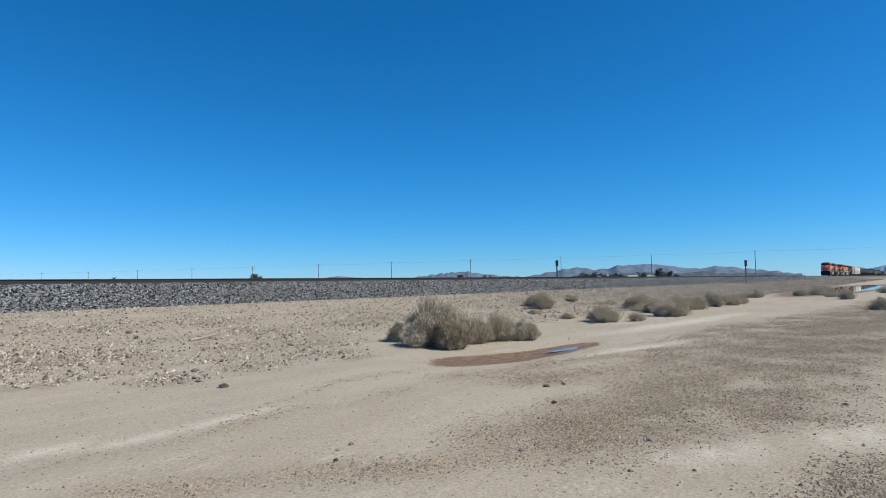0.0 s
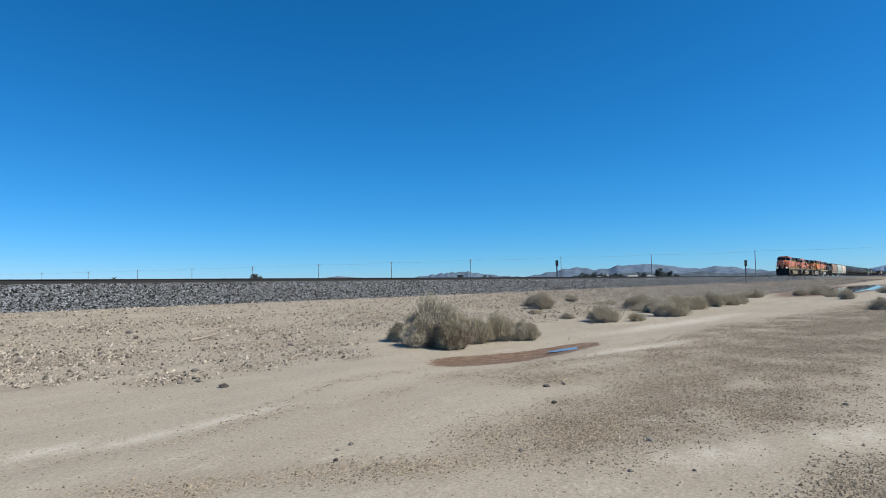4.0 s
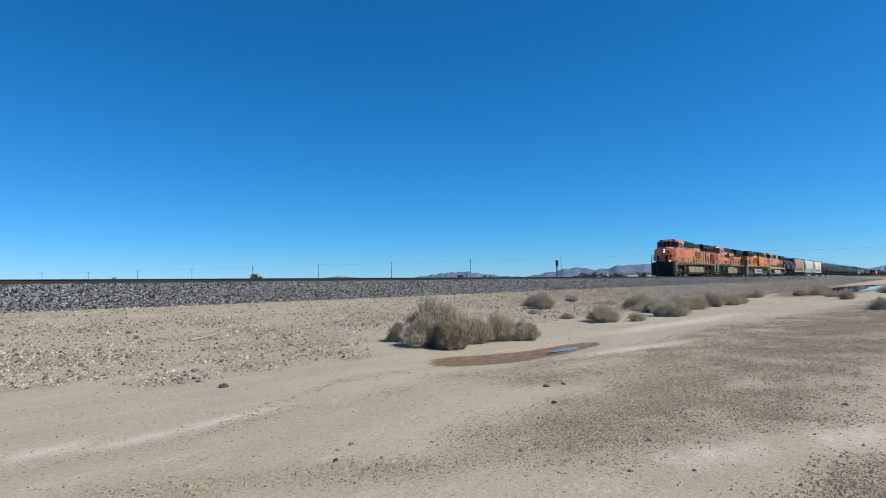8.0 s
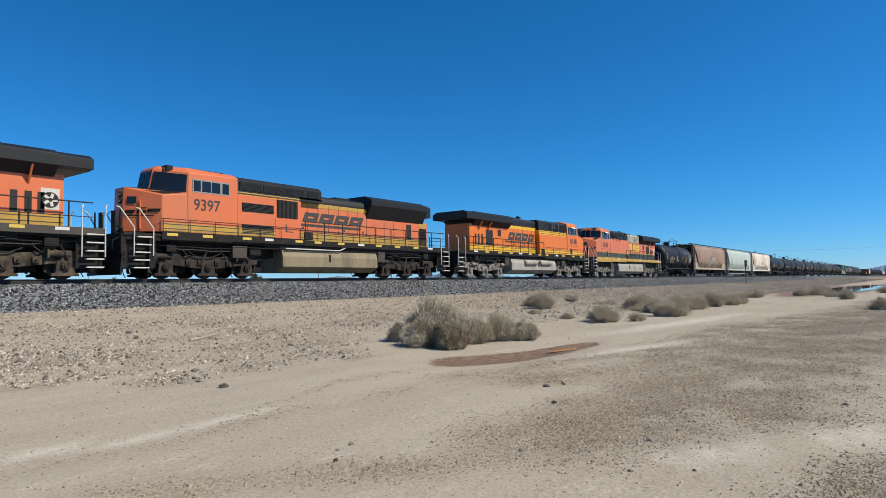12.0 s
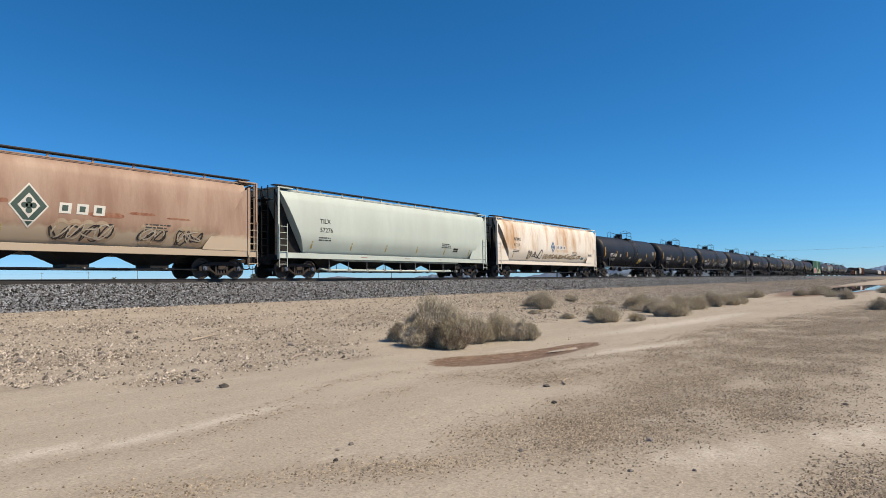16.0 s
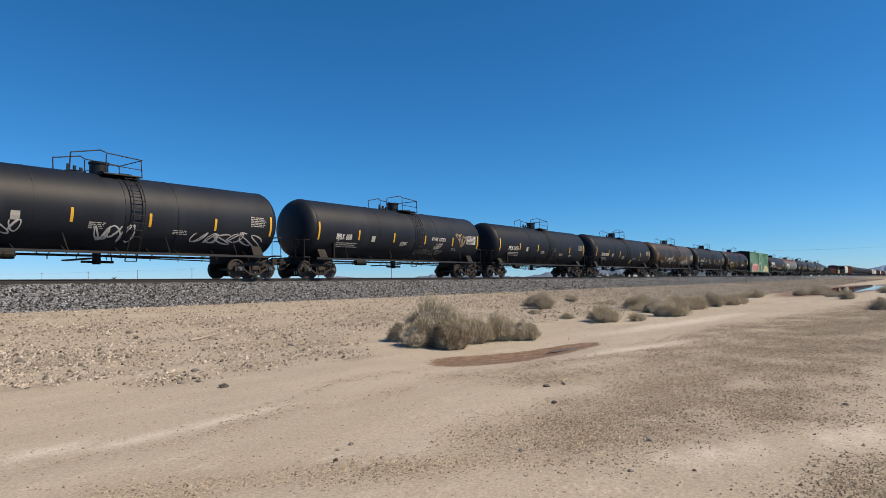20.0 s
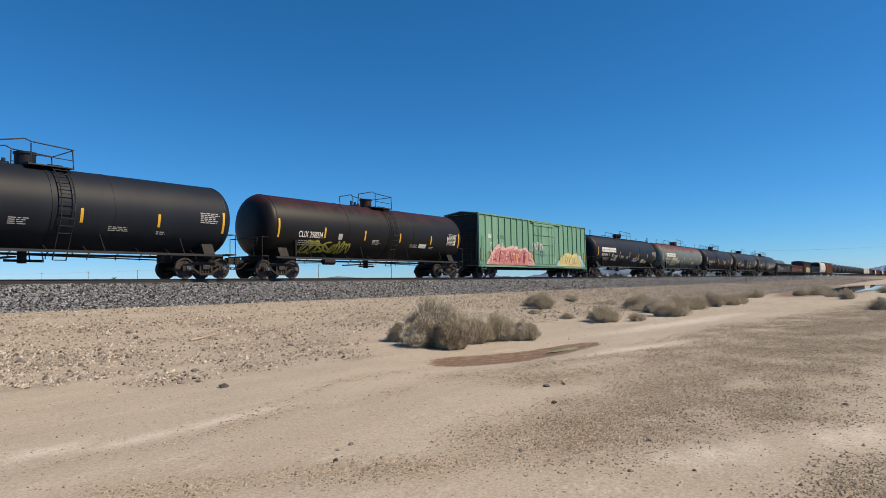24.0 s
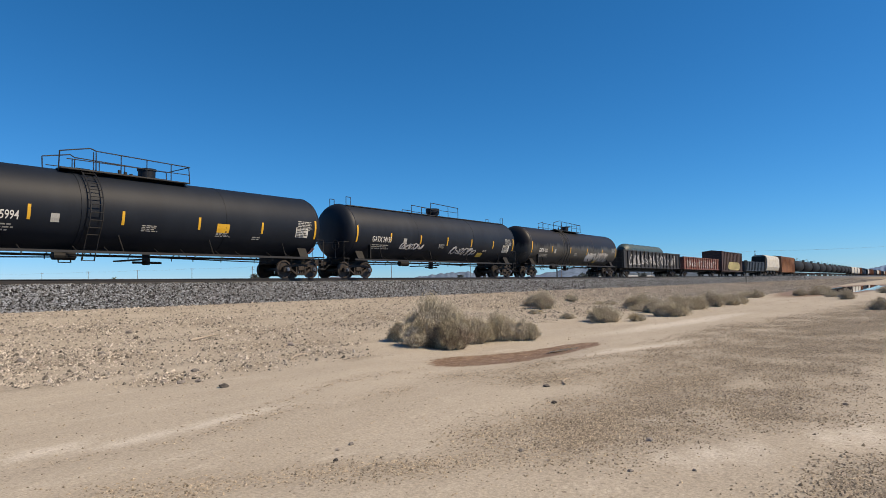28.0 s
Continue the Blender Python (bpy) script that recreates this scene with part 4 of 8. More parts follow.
def side_frame_mesh():
    def build(bm):
        # cast side frame in the x-z plane, hollow windows either side of the spring nest
        y0, y1 = -0.07, 0.07
        prism(bm, [(-1.16, 0.10), (-0.95, 0.20), (-0.45, 0.30), (0.45, 0.30), (0.95, 0.20), (1.16, 0.10), (1.16, 0.0), (0.95, 0.07), (0.42, 0.15), (-0.42, 0.15), (-0.95, 0.07), (-1.16, 0.0)], y0, y1, 'y', 0.012)
        for s_ in (-1, 1):
            prism(bm, [(s_ * 1.16, 0.09), (s_ * 1.16, -0.12), (s_ * 1.02, -0.12), (s_ * 1.02, 0.12)], y0 - 0.02, y1 + 0.02, 'y', 0.012)
            prism(bm, [(s_ * 0.78, 0.12), (s_ * 0.78, -0.10), (s_ * 0.68, -0.10), (s_ * 0.64, 0.14)], y0 - 0.02, y1 + 0.02, 'y', 0.012)
            prism(bm, [(s_ * 0.74, -0.02), (s_ * 0.30, -0.29), (s_ * 0.30, -0.19), (s_ * 0.66, 0.06)], y0, y1, 'y', 0.01)
            prism(bm, [(s_ * 0.34, 0.20), (s_ * 0.24, 0.20), (s_ * 0.24, -0.24), (s_ * 0.34, -0.24)], y0 - 0.01, y1 + 0.01, 'y', 0.01)
        box(bm, -0.36, 0.36, y0 - 0.04, y1 + 0.04, -0.32, -0.22, 0.012)
    return shared("side_frame", build)


def freight_truck(parent, x, r=0.46):
    def bolster(bm):
        box(bm, -0.20, 0.20, -1.12, 1.12, -0.05, 0.16, 0.02)
        rod(bm, (0, 0, 0.1), (0, 0, 0.34), 0.22, 16)
    t = place("truck", shared("truck_bolster", bolster), M_TRUCK, parent, "rusty two-axle freight truck", pose(x, 0, r))
    nest = shared("spring_nest", lambda bm: [rod(bm, (dx, 0, -0.22), (dx, 0, 0.04), 0.055, 8) for dx in (-0.15, 0.0, 0.15)])
    cap = shared("bearing_cap", lambda bm: (rod(bm, (0, -0.12, 0), (0, 0.12, 0), 0.105, 14), rod(bm, (0, -0.16, 0), (0, 0.16, 0), 0.06, 10)), True)
    for y in (-1.0, 1.0):
        place("side_frame", side_frame_mesh(), M_TRUCK, t, m=pose(0, y, 0))
        place("spring_nest", nest, M_WHEEL, t, m=pose(0, y, 0))
        for dx in (-0.9, 0.9):
            place("bearing_cap", cap, M_BEARING, t, m=pose(dx, y * 1.03, 0))
    for dx in (-0.9, 0.9):
        place("wheelset", wheelset_mesh(r), M_WHEEL, t, m=pose(dx, 0, 0))
    return t


M_BEARING = mat("bearing_steel", (0.12, 0.15, 0.20), 0.5, 0.4, 0.2, 6)


def coupler(parent, x, way):
    def build(bm):
        box(bm, -0.1, 0.55, -0.07, 0.07, -0.09, 0.09, 0.015)
        prism(bm, [(0.45, -0.17), (0.75, -0.15), (0.86, -0.02), (0.76, 0.02), (0.72, 0.16), (0.52, 0.18), (0.42, 0.08)], -0.16, 0.16, 'z', 0.015)
    place("coupler", shared("coupler", build), M_TRUCK, parent, m=pose(x, 0, 0.86, 0, 0, 0 if way > 0 else 180))
    def hose(bm):
        pipe(bm, [(0.1, 0.32, -0.05), (0.35, 0.34, -0.16), (0.55, 0.30, -0.36), (0.72, 0.22, -0.40), (0.84, 0.12, -0.34)], 0.03, 6)
    place("air_hose", shared("air_hose", hose), M_HOSE, parent, m=pose(x, 0, 0.86, 0, 0, 0 if way > 0 else 180))


def ladder_mesh(h, w=0.42, step=0.32):
    def build(bm):
        for s_ in (-1, 1):
            rod(bm, (s_ * w / 2, 0, 0), (s_ * w / 2, 0, h), 0.022, 6)
        k = 0
        while 0.15 + k * step < h:
            rod(bm, (-w / 2, 0, 0.15 + k * step), (w / 2, 0, 0.15 + k * step), 0.016, 6)
            k += 1
    return shared("ladder_%.2f_%.2f" % (h, w), build)


def add_car(ob, a, b, turned=False):
    CARS.append((ob, (a + b) / 2, 180.0 if turned else 0.0))


# ---------------------------------------------------------------- tank cars
def tank_paint(name, top, side, mark=None, amount=0.3, rough=0.5, halo=None):
    """Tank paint; with mark, weathering runs down from the crown."""
    m = mat(name, side, rough, 0, 0.28, 0.9, dirt=top, dirt_amount=amount, streak=True, spec=0.24)
    if mark is not None:
        nt = m.node_tree
        n, l = nt.nodes, nt.links
        b = n["Principled BSDF"]
        old = b.inputs["Base Color"].links[0].from_socket
        tc = n.new("ShaderNodeTexCoord")
        sep = n.new("ShaderNodeSeparateXYZ")
        l.new(tc.outputs["Object"], sep.inputs[0])
        nz = n.new("ShaderNodeTexNoise")
        nz.inputs["Scale"].default_value = 1.6
        nz.inputs["Detail"].default_value = 7
        mp = n.new("ShaderNodeMapping")
        mp.inputs["Scale"].default_value = (1, 1, 0.3)
        l.new(tc.outputs["Object"], mp.inputs[0])
        l.new(mp.outputs[0], nz.inputs["Vector"])
        ad = n.new("ShaderNodeMath")
        ad.operation = 'MULTIPLY_ADD'
        l.new(nz.outputs["Fac"], ad.inputs[0])
        ad.inputs[1].default_value = 1.5
        l.new(sep.outputs["Z"], ad.inputs[2])
        mr = n.new("ShaderNodeMapRange")
        mr.inputs["From Min"].default_value, mr.inputs["From Max"].default_value = mark + 0.65, mark + 0.95
        l.new(ad.outputs[0], mr.inputs["Value"])
        if halo:
            # thin orange rust where the paint begins to fail
            hr, hx = n.new("ShaderNodeMapRange"), n.new("ShaderNodeMix")
            hr.inputs["From Min"].default_value, hr.inputs["From Max"].default_value = mark + 0.62, mark + 0.95
            hr.inputs["To Max"].default_value = 0.85
            l.new(ad.outputs[0], hr.inputs["Value"])
            hx.data_type = 'RGBA'
            l.new(hr.outputs[0], hx.inputs["Factor"])
            l.new(old, hx.inputs["A"])
            hx.inputs["B"].default_value = (*[v * ALBEDO_SCALE for v in halo], 1)
            old = hx.outputs["Result"]
            ad.inputs[1].default_value = 2.0
            mr.inputs["From Min"].default_value, mr.inputs["From Max"].default_value = mark + 0.92, mark + 1.24
        mx = n.new("ShaderNodeMix")
        mx.data_type = 'RGBA'
        l.new(mr.outputs[0], mx.inputs["Factor"])
        l.new(old, mx.inputs["A"])
        mx.inputs["B"].default_value = (*[v * ALBEDO_SCALE for v in top], 1)
        l.new(mx.outputs["Result"], b.inputs["Base Color"])
    return m


def rail_run(ob, name, pts, r):
    """One bent rail or post as a part."""
    bm = bmesh.new()
    pipe(bm, pts, r)
    return part(name, bm, M_RAILGREY, ob)


def tank_car(a, b, label, paint, text=None, dome="platform", seed=1, radius=1.62, ladder_at=1.0, fittings=None, crown=4.36, lettered=None):
    half = (b - a) / 2
    ob = empty("tank_car", label, "tank car", "cars of the freight train")
    rnd = random.Random(seed)
    cz = crown - radius
    surf = lambda z: math.sqrt(max(0.01, radius * radius - (z - cz) ** 2))
    shell_half = half - 0.88
    straight = shell_half - 0.62
    # shell with dished heads and weld seams
    prof = [(-shell_half, 0)]
    for i in range(1, 9):
        t = i / 8 * math.pi / 2
        prof.append((-straight - 0.62 * math.cos(t), radius * math.sin(t) ** 0.62))
    full = prof + [(-x, r) for x, r in reversed(prof)]
    bm = bmesh.new()
    lathe_x(bm, full, 48, 0, cz)
    part("tank_shell", bm, paint, ob, smooth=True)
    def seam(bm):
        lathe_x(bm, [(-0.035, radius - 0.01), (-0.035, radius + 0.009), (0.035, radius + 0.009), (0.035, radius - 0.01)], 48)
    sm = shared("weld_seam_%.2f" % radius, seam, True)
    for x in (-straight, -straight * 0.36, straight * 0.36, straight):
        place("weld_seam", sm, paint, ob, m=pose(x, 0, cz))
    # underframe
    tc = half - 2.15
    for s_ in (-1, 1):
        bm = bmesh.new()
        box(bm, min(s_ * (half - 0.75), s_ * (tc - 1.6)), max(s_ * (half - 0.75), s_ * (tc - 1.6)), -0.33, 0.33, 0.72, 1.12, 0.02)
        part("stub_sill", bm, M_BLACK, ob)
        bm = bmesh.new()
        prism(bm, [(-1.35, 0.98), (-1.35, 1.12), (-1.12, cz - radius * 0.72), (-0.5, cz - radius + 0.12), (0.5, cz - radius + 0.12), (1.12, cz - radius * 0.72), (1.35, 1.12), (1.35, 0.98)], s_ * tc - 0.28, s_ * tc + 0.28)
        part("saddle", bm, M_BLACK, ob)
        # end platform with handrails
        xe = s_ * (half - 0.95)
        bm = bmesh.new()
        box(bm, xe - 0.22, xe + 0.22, -1.35, 1.35, 1.08, 1.14, 0.008)
        part("end_platform", bm, M_BLACK, ob)
        bm = bmesh.new()
        for y in (-1.32, 1.32):
            pipe(bm, [(xe + s_ * 0.18, y, 0.5), (xe + s_ * 0.18, y, 2.05), (xe - s_ * 0.5, y * 0.97, 2.05)], 0.018)
            pipe(bm, [(xe - s_ * 0.18, y, 0.5), (xe - s_ * 0.18, y, 1.1)], 0.018)
            for z in (0.5, 0.78):
                rod(bm, (xe - 0.18, y, z), (xe + 0.18, y, z), 0.016, 6)
        pipe(bm, [(xe + s_ * 0.18, -1.32, 2.05), (xe + s_ * 0.18, 1.32, 2.05)], 0.018)
        part("end_handrail", bm, M_RAILGREY, ob)
        freight_truck(ob, s_ * tc)
        coupler(ob, s_ * (half - 0.82), s_)
    # brake wheel on the leading end
    bm = bmesh.new()
    xe = -(half - 0.85)
    bmesh.ops.create_circle(bm, segments=16, radius=0.28, matrix=pose(xe, -0.55, 1.9, 0, 90, 0))
    ring = [v.co.copy() for v in bm.verts]
    bm.clear()
    pipe(bm, ring + ring[:1], 0.018, 5)
    for k in range(0, 16, 4):
        rod(bm, ring[k], (xe, -0.55, 1.9), 0.012, 5)
    rod(bm, (xe, -0.55, 1.1), (xe, -0.55, 1.9), 0.03, 6)
    part("brake_wheel", bm, M_RAILGREY, ob)
    # long side rail with hanging brackets under the belly
    for side in (-1, 1):
        bm = bmesh.new()
        y = side * 1.42
        box(bm, -tc - 0.6, tc + 0.6, y - 0.03, y + 0.03, 1.00, 1.10)
        x = -tc + 0.9
        while x < tc - 0.6:
            pipe(bm, [(x, side * 0.95, 1.28), (x, y, 1.02), (x, y, 0.86)], 0.022, 5)
            x += rnd.uniform(1.0, 2.1)
        part("side_rail", bm, M_RAILGREY, ob)
        # diagonal stays from shell to rail near the trucks
        for xx in (-tc + 1.5, tc - 1.5, -1.8, 2.3):
            bm = bmesh.new()
            rod(bm, (xx, side * surf(1.9) * 1.0, 1.75), (xx + 0.22, side * 1.42, 1.05), 0.03, 6)
            part("stay", bm, M_BLACK, ob)
        bm = bmesh.new()
        box(bm, -tc + 0.55, -tc + 0.65, side * (surf(2.0) - 0.1), side * 1.52, 1.15, 1.95, 0.01)
        part("jack_plate", bm, M_BLACK, ob)
    # belly valve and brake rigging
    bm = bmesh.new()
    rod(bm, (0.1, 0, 0.62), (0.1, 0, cz - radius + 0.1), 0.16, 12)
    rod(bm, (-0.5, 0, 0.72), (0.8, 0, 0.72), 0.05, 8)
    box(bm, -0.75, -0.5, -1.2, 1.2, 0.78, 0.84)
    part("outlet_valve", bm, M_BLACK, ob)
    bm = bmesh.new()
    rod(bm, (-3.9, -0.55, 0.92), (-3.1, -0.55, 0.92), 0.17, 12)
    rod(bm, (-3.0, -0.5, 0.88), (-tc + 0.4, -0.3, 0.8), 0.025, 6)
    rod(bm, (-2.6, -0.45, 0.98), (tc - 0.4, -0.3, 0.8), 0.025, 6)
    part("brake_gear", bm, M_BLACK, ob)
    # ladder over the flank to the top
    for side in ((-1, 1) if dome != "pressure" else ()):
        bm = bmesh.new()
        la = ladder_at
        arcs = []
        for dx in (-0.24, 0.24):
            pts = [(la + dx, side * (surf(1.3) + 0.28), 0.72)]
            for i in range(12):
                t = -0.62 + i * 0.175
                pts.append((la + dx, side * ((radius + 0.14) * math.cos(t)), cz + (radius + 0.14) * math.sin(t)))
            pipe(bm, pts, 0.026, 5)
            arcs.append(pts)
        for p, q in zip(*arcs):
            rod(bm, p, q, 0.018, 5)
        part("ladder", bm, M_RAILGREY, ob)
    bm = bmesh.new()
    lathe_x(bm, [(-0.06, radius + 0.002), (-0.06, radius + 0.02), (0.06, radius + 0.02), (0.06, radius + 0.002)], 48)
    if dome != "pressure":
        place("hoop", finish("hoop", bm, True), paint, ob, m=pose(ladder_at - 0.45, 0, cz))
    # top works
    top = crown
    if dome in ("platform", "long"):
        w0, w1 = (ladder_at - 2.3, ladder_at + 0.5) if dome == "platform" else (ladder_at - 1.0, ladder_at + 4.4)
        for y in (-0.72, 0.72):
            bm = bmesh.new()
            box(bm, w0 + (1.2 if dome == "platform" else 0), w1, y - 0.26, y + 0.26, top - 0.08, top - 0.03, 0.006)
            part("walkway", bm, M_RAILGREY, ob)
        hz = top + 0.72
        for y in (-0.95, 0.95):
            rail_run(ob, "top_rail", [(w0, y * 0.75, top - 0.2), (w0, y * 0.85, hz - 0.1), (w0 + 1.1, y * 0.95, hz + 0.14), (w0 + 1.3, y, hz + 0.05), (w1 - 0.05, y, hz - 0.05), (w1, y, top - 0.1)], 0.024)
            rail_run(ob, "rail_post", [(w0 + 1.3, y, top - 0.1), (w0 + 1.3, y, hz)], 0.022)
            if dome == "long":
                for xx in np.arange(w0 + 1.2, w1, 1.1):
                    rail_run(ob, "rail_post", [(xx, y, top - 0.1), (xx, y, hz)], 0.02)
                rail_run(ob, "mid_rail", [(w0 + 0.2, y, top + 0.32), (w1, y, top + 0.32)], 0.018)
            else:
                rail_run(ob, "mid_rail", [(w0 + 1.3, y, top + 0.3), (w1, y, top + 0.25)], 0.018)
        bm = bmesh.new()
        pipe(bm, [(w1, -0.95, top + 0.67), (w1, 0.95, top + 0.67)], 0.022)
        part("cross_rail", bm, M_RAILGREY, ob)
        dx = ladder_at - (0.85 if dome == "platform" else -2.9)
        bm = bmesh.new()
        rod(bm, (dx, 0, top - 0.1), (dx, 0, top + 0.42), 0.36, 20)
        rod(bm, (dx, 0, top + 0.42), (dx, 0, top + 0.50), 0.40, 20)
        part("manway", bm, paint, ob, smooth=True)
        bm = bmesh.new()
        for k in range(3):
            rod(bm, (dx - 0.75 - 0.2 * k, 0.1 * (k - 1), top - 0.05), (dx - 0.75 - 0.2 * k, 0.1 * (k - 1), top + 0.18 + 0.07 * k), 0.07, 8)
        box(bm, dx - 1.3, dx - 0.6, -0.2, 0.2, top - 0.02, top + 0.05)
        part("valve", bm, M_RAILGREY, ob)
    else:
        # pressure car: bonnet in the middle, a walkway along the crown
        bm = bmesh.new()
        rod(bm, (0.4, 0, top - 0.05), (0.4, 0, top + 0.20), 0.36, 22, 0.46)
        rod(bm, (0.4, 0, top + 0.20), (0.4, 0, top + 0.48), 0.48, 22)
        part("bonnet", bm, paint, ob, smooth=True)
        for y in (-0.6, 0.6):
            bm = bmesh.new()
            box(bm, -shell_half + 0.8, shell_half - 0.8, y - 0.13, y + 0.13, top - 0.13, top - 0.08, 0.006)
            part("walkway", bm, M_RAILGREY, ob)
        hz = top + 0.62
        for y in (-0.85, 0.85):
            rail_run(ob, "low_rail", [(-1.9, y, top - 0.1), (-1.9, y, hz - 0.3), (-1.0, y, hz - 0.3)], 0.022)
            rail_run(ob, "top_rail", [(-0.9, y, top - 0.1), (-0.9, y, hz + 0.1), (2.3, y, hz), (2.3, y, top - 0.1)], 0.024)
            rail_run(ob, "mid_rail", [(-0.9, y, top + 0.28), (2.3, y, top + 0.28)], 0.018)
            rail_run(ob, "rail_post", [(1.1, y, top - 0.1), (1.1, y, hz)], 0.02)
            for xe in (-shell_half + 0.9, shell_half - 0.9):
                rail_run(ob, "end_rail", [(xe - 0.18, y * 0.8, top - 0.12), (xe - 0.18, y * 0.8, top + 0.38), (xe + 0.18, y * 0.8, top + 0.38), (xe + 0.18, y * 0.8, top - 0.12)], 0.02)
    # yellow conspicuity strips
    count = 7 if dome == "pressure" else 6
    xs = np.linspace(-shell_half + 0.72, shell_half - 0.72, count)
    for i, x in enumerate(xs):
        tall = 0.95 if i in (0, count - 1) else 0.55
        panel(ob, "reflector", x - 0.055, x + 0.055, 2.30 - tall * 0.25, 2.30 + tall * 0.75, surf, M_YELLOW, 0.008, 5)
    # data panels
    small_print(ob, shell_half - 1.9, 2.45, 0.95, 0.5, 6, surf, seed, M_FADED)
    small_print(ob, -0.9, 1.95, 0.7, 0.28, 4, surf, seed + 5)
    small_print(ob, 2.6, 1.9, 0.8, 0.2, 3, surf, seed + 7)
    small_print(ob, 4.6, 1.85, 0.5, 0.16, 2, surf, seed + 9)
    if text:
        lettering(ob, text, lettered if lettered is not None else -shell_half + 2.0, 2.14, 0.31 if lettered is None else 0.29, surf, width=0.70 if lettered is None else 0.66)
        panel(ob, "stencil_box", (lettered if lettered is not None else -shell_half + 2.1) + 2.75, (lettered if lettered is not None else -shell_half + 2.1) + 3.05, 2.12, 2.44, surf, M_FADED, 0.006, 2)
    small_print(ob, -shell_half + 2.1, 1.70, 1.7, 0.30, 3, surf, seed + 11, M_FADED)
    if fittings:
        fittings(ob, surf, half)
    add_car(ob, a, b)
    return ob


# ---------------------------------------------------------------- covered hoppers
def hopper_car(a, b, label, paint, under, text, seed, plates=True, logo=None, extras=None, brackets=None, ends=(1.42, 3.35), text_x=1.7):
    half = (b - a) / 2
    ob = empty("hopper_car", label, "hopper car", "cars of the freight train")
    side_prof = [(1.18, 1.30), (1.33, 1.50), (1.50, 1.84), (1.595, 2.12), (1.62, 2.45), (1.62, 3.1), (1.60, 3.55), (1.54, 4.0), (1.46, 4.30), (1.30, 4.50), (0.95, 4.60), (0.0, 4.66)]
    zs, ys = [p[1] for p in side_prof], [p[0] for p in side_prof]
    surf = lambda z: float(np.interp(z, zs, ys))
    ring = [(-y, z) for y, z in side_prof] + [(y, z) for y, z in reversed(side_prof[:-1])]
    top_x, low_x = half - ends[0], half - ends[1]
    bm = bmesh.new()
    loops = []
    nx = 18
    for i in range(nx + 1):
        f = -1 + 2 * i / nx
        row = []
        for y, z in ring:
            k = max(0.0, min(1.0, (z - 1.3) / 3.0))
            row.append(bm.verts.new((f * (low_x + (top_x - low_x) * k), y, z)))
        loops.append(row)
    for p, q in zip(loops, loops[1:]):
        for j in range(len(ring)):
            j2 = (j + 1) % len(ring)
            bm.faces.new((p[j], p[j2], q[j2], q[j]))
    bm.faces.new(loops[0])
    bm.faces.new(loops[-1][::-1])
    bmesh.ops.recalc_face_normals(bm, faces=bm.faces[:])
    part("hopper_body", bm, paint, ob, smooth=True)
    # side sill and end posts
    for side in (-1, 1):
        bm = bmesh.new()
        box(bm, -half + 0.85, half - 0.85, side * 1.44 - 0.07, side * 1.44 + 0.07, 1.02, 1.30, 0.012)
        part("side_sill", bm, paint, ob)
        for s_ in (-1, 1):
            if plates or s_ > 0:
                bm = bmesh.new()
                reach = 0.0 if s_ < 0 else 0.75
                prism(bm, [(s_ * (top_x + 0.12), 1.30), (s_ * (top_x + 0.12), 3.62 + reach * 0.9), (s_ * (top_x - reach * 0.3), 3.45 + reach * 0.9), (s_ * (low_x + 0.40 - reach), 1.42), (s_ * (low_x + 0.35 - reach), 1.30)], side * 1.52 - 0.012, side * 1.52 + 0.012, 'y')
                part("gusset_plate", bm, paint, ob)
                bm = bmesh.new()
                box(bm, s_ * (top_x + 0.14) - 0.07, s_ * (top_x + 0.14) + 0.07, side * 1.52 - 0.05, side * 1.52 + 0.05, 1.1, 4.35, 0.008)
                part("corner_post", bm, paint, ob)
            bm = bmesh.new()
            x = s_ * (half - 0.80)
            box(bm, x - 0.05, x + 0.05, side * 1.46 - 0.05, side * 1.46 + 0.05, 0.95, 4.62, 0.008)
            part("end_post", bm, paint, ob)
            place("ladder", ladder_mesh(2.2, 0.5), paint, ob, m=pose(s_ * (half - 1.04), side * 1.56, 0.55))
    for s_ in (-1, 1):
        bm = bmesh.new()
        x = s_ * (half - 1.25)
        box(bm, x - 0.5, x + 0.5, -1.45, 1.45, 4.60, 4.66, 0.006)
        part("roof_platform", bm, paint, ob)
        bm = bmesh.new()
        box(bm, min(s_ * (half - 1.2), s_ * (half - 5)), max(s_ * (half - 1.2), s_ * (half - 5)), -0.35, 0.35, 0.72, 1.12, 0.02)
        part("centre_sill", bm, M_BLACK, ob)
        bm = bmesh.new()
        box(bm, s_ * (half - 1.15) - 0.1, s_ * (half - 1.15) + 0.1, -1.5, 1.5, 0.95, 1.25, 0.015)
        for y in (-0.7, 0.7):
            box(bm, s_ * (half - 1.35) - 0.06, s_ * (half - 1.35) + 0.06, y - 0.05, y + 0.05, 1.2, 4.6)
        part("end_frame", bm, under, ob)
        # Only the middle plate is a true web; outer two are added to block sky.
        for y in (-1.1, 0.0, 1.1):
            bm = bmesh.new()
            prism(bm, [(s_ * (half - 0.85), 1.2), (s_ * (half - 0.85), 4.55), (s_ * top_x, 4.3), (s_ * (low_x - 0.2), 1.2)], y - 0.03, y + 0.03, 'y')
            part("end_gap_plate", bm, under, ob)
        # ladder cage on the end, standing free of the slope sheet
        # Lit end takes the body paint; the shaded leading end's cage is coloured black.
        for y in (-0.95, -0.45, 0.9):
            bm = bmesh.new()
            rod(bm, (s_ * (half - 0.55), y, 1.1), (s_ * (half - 0.55), y, 4.72), 0.035, 6)
            part("cage_post", bm, under if s_ < 0 else paint, ob)
        bm = bmesh.new()
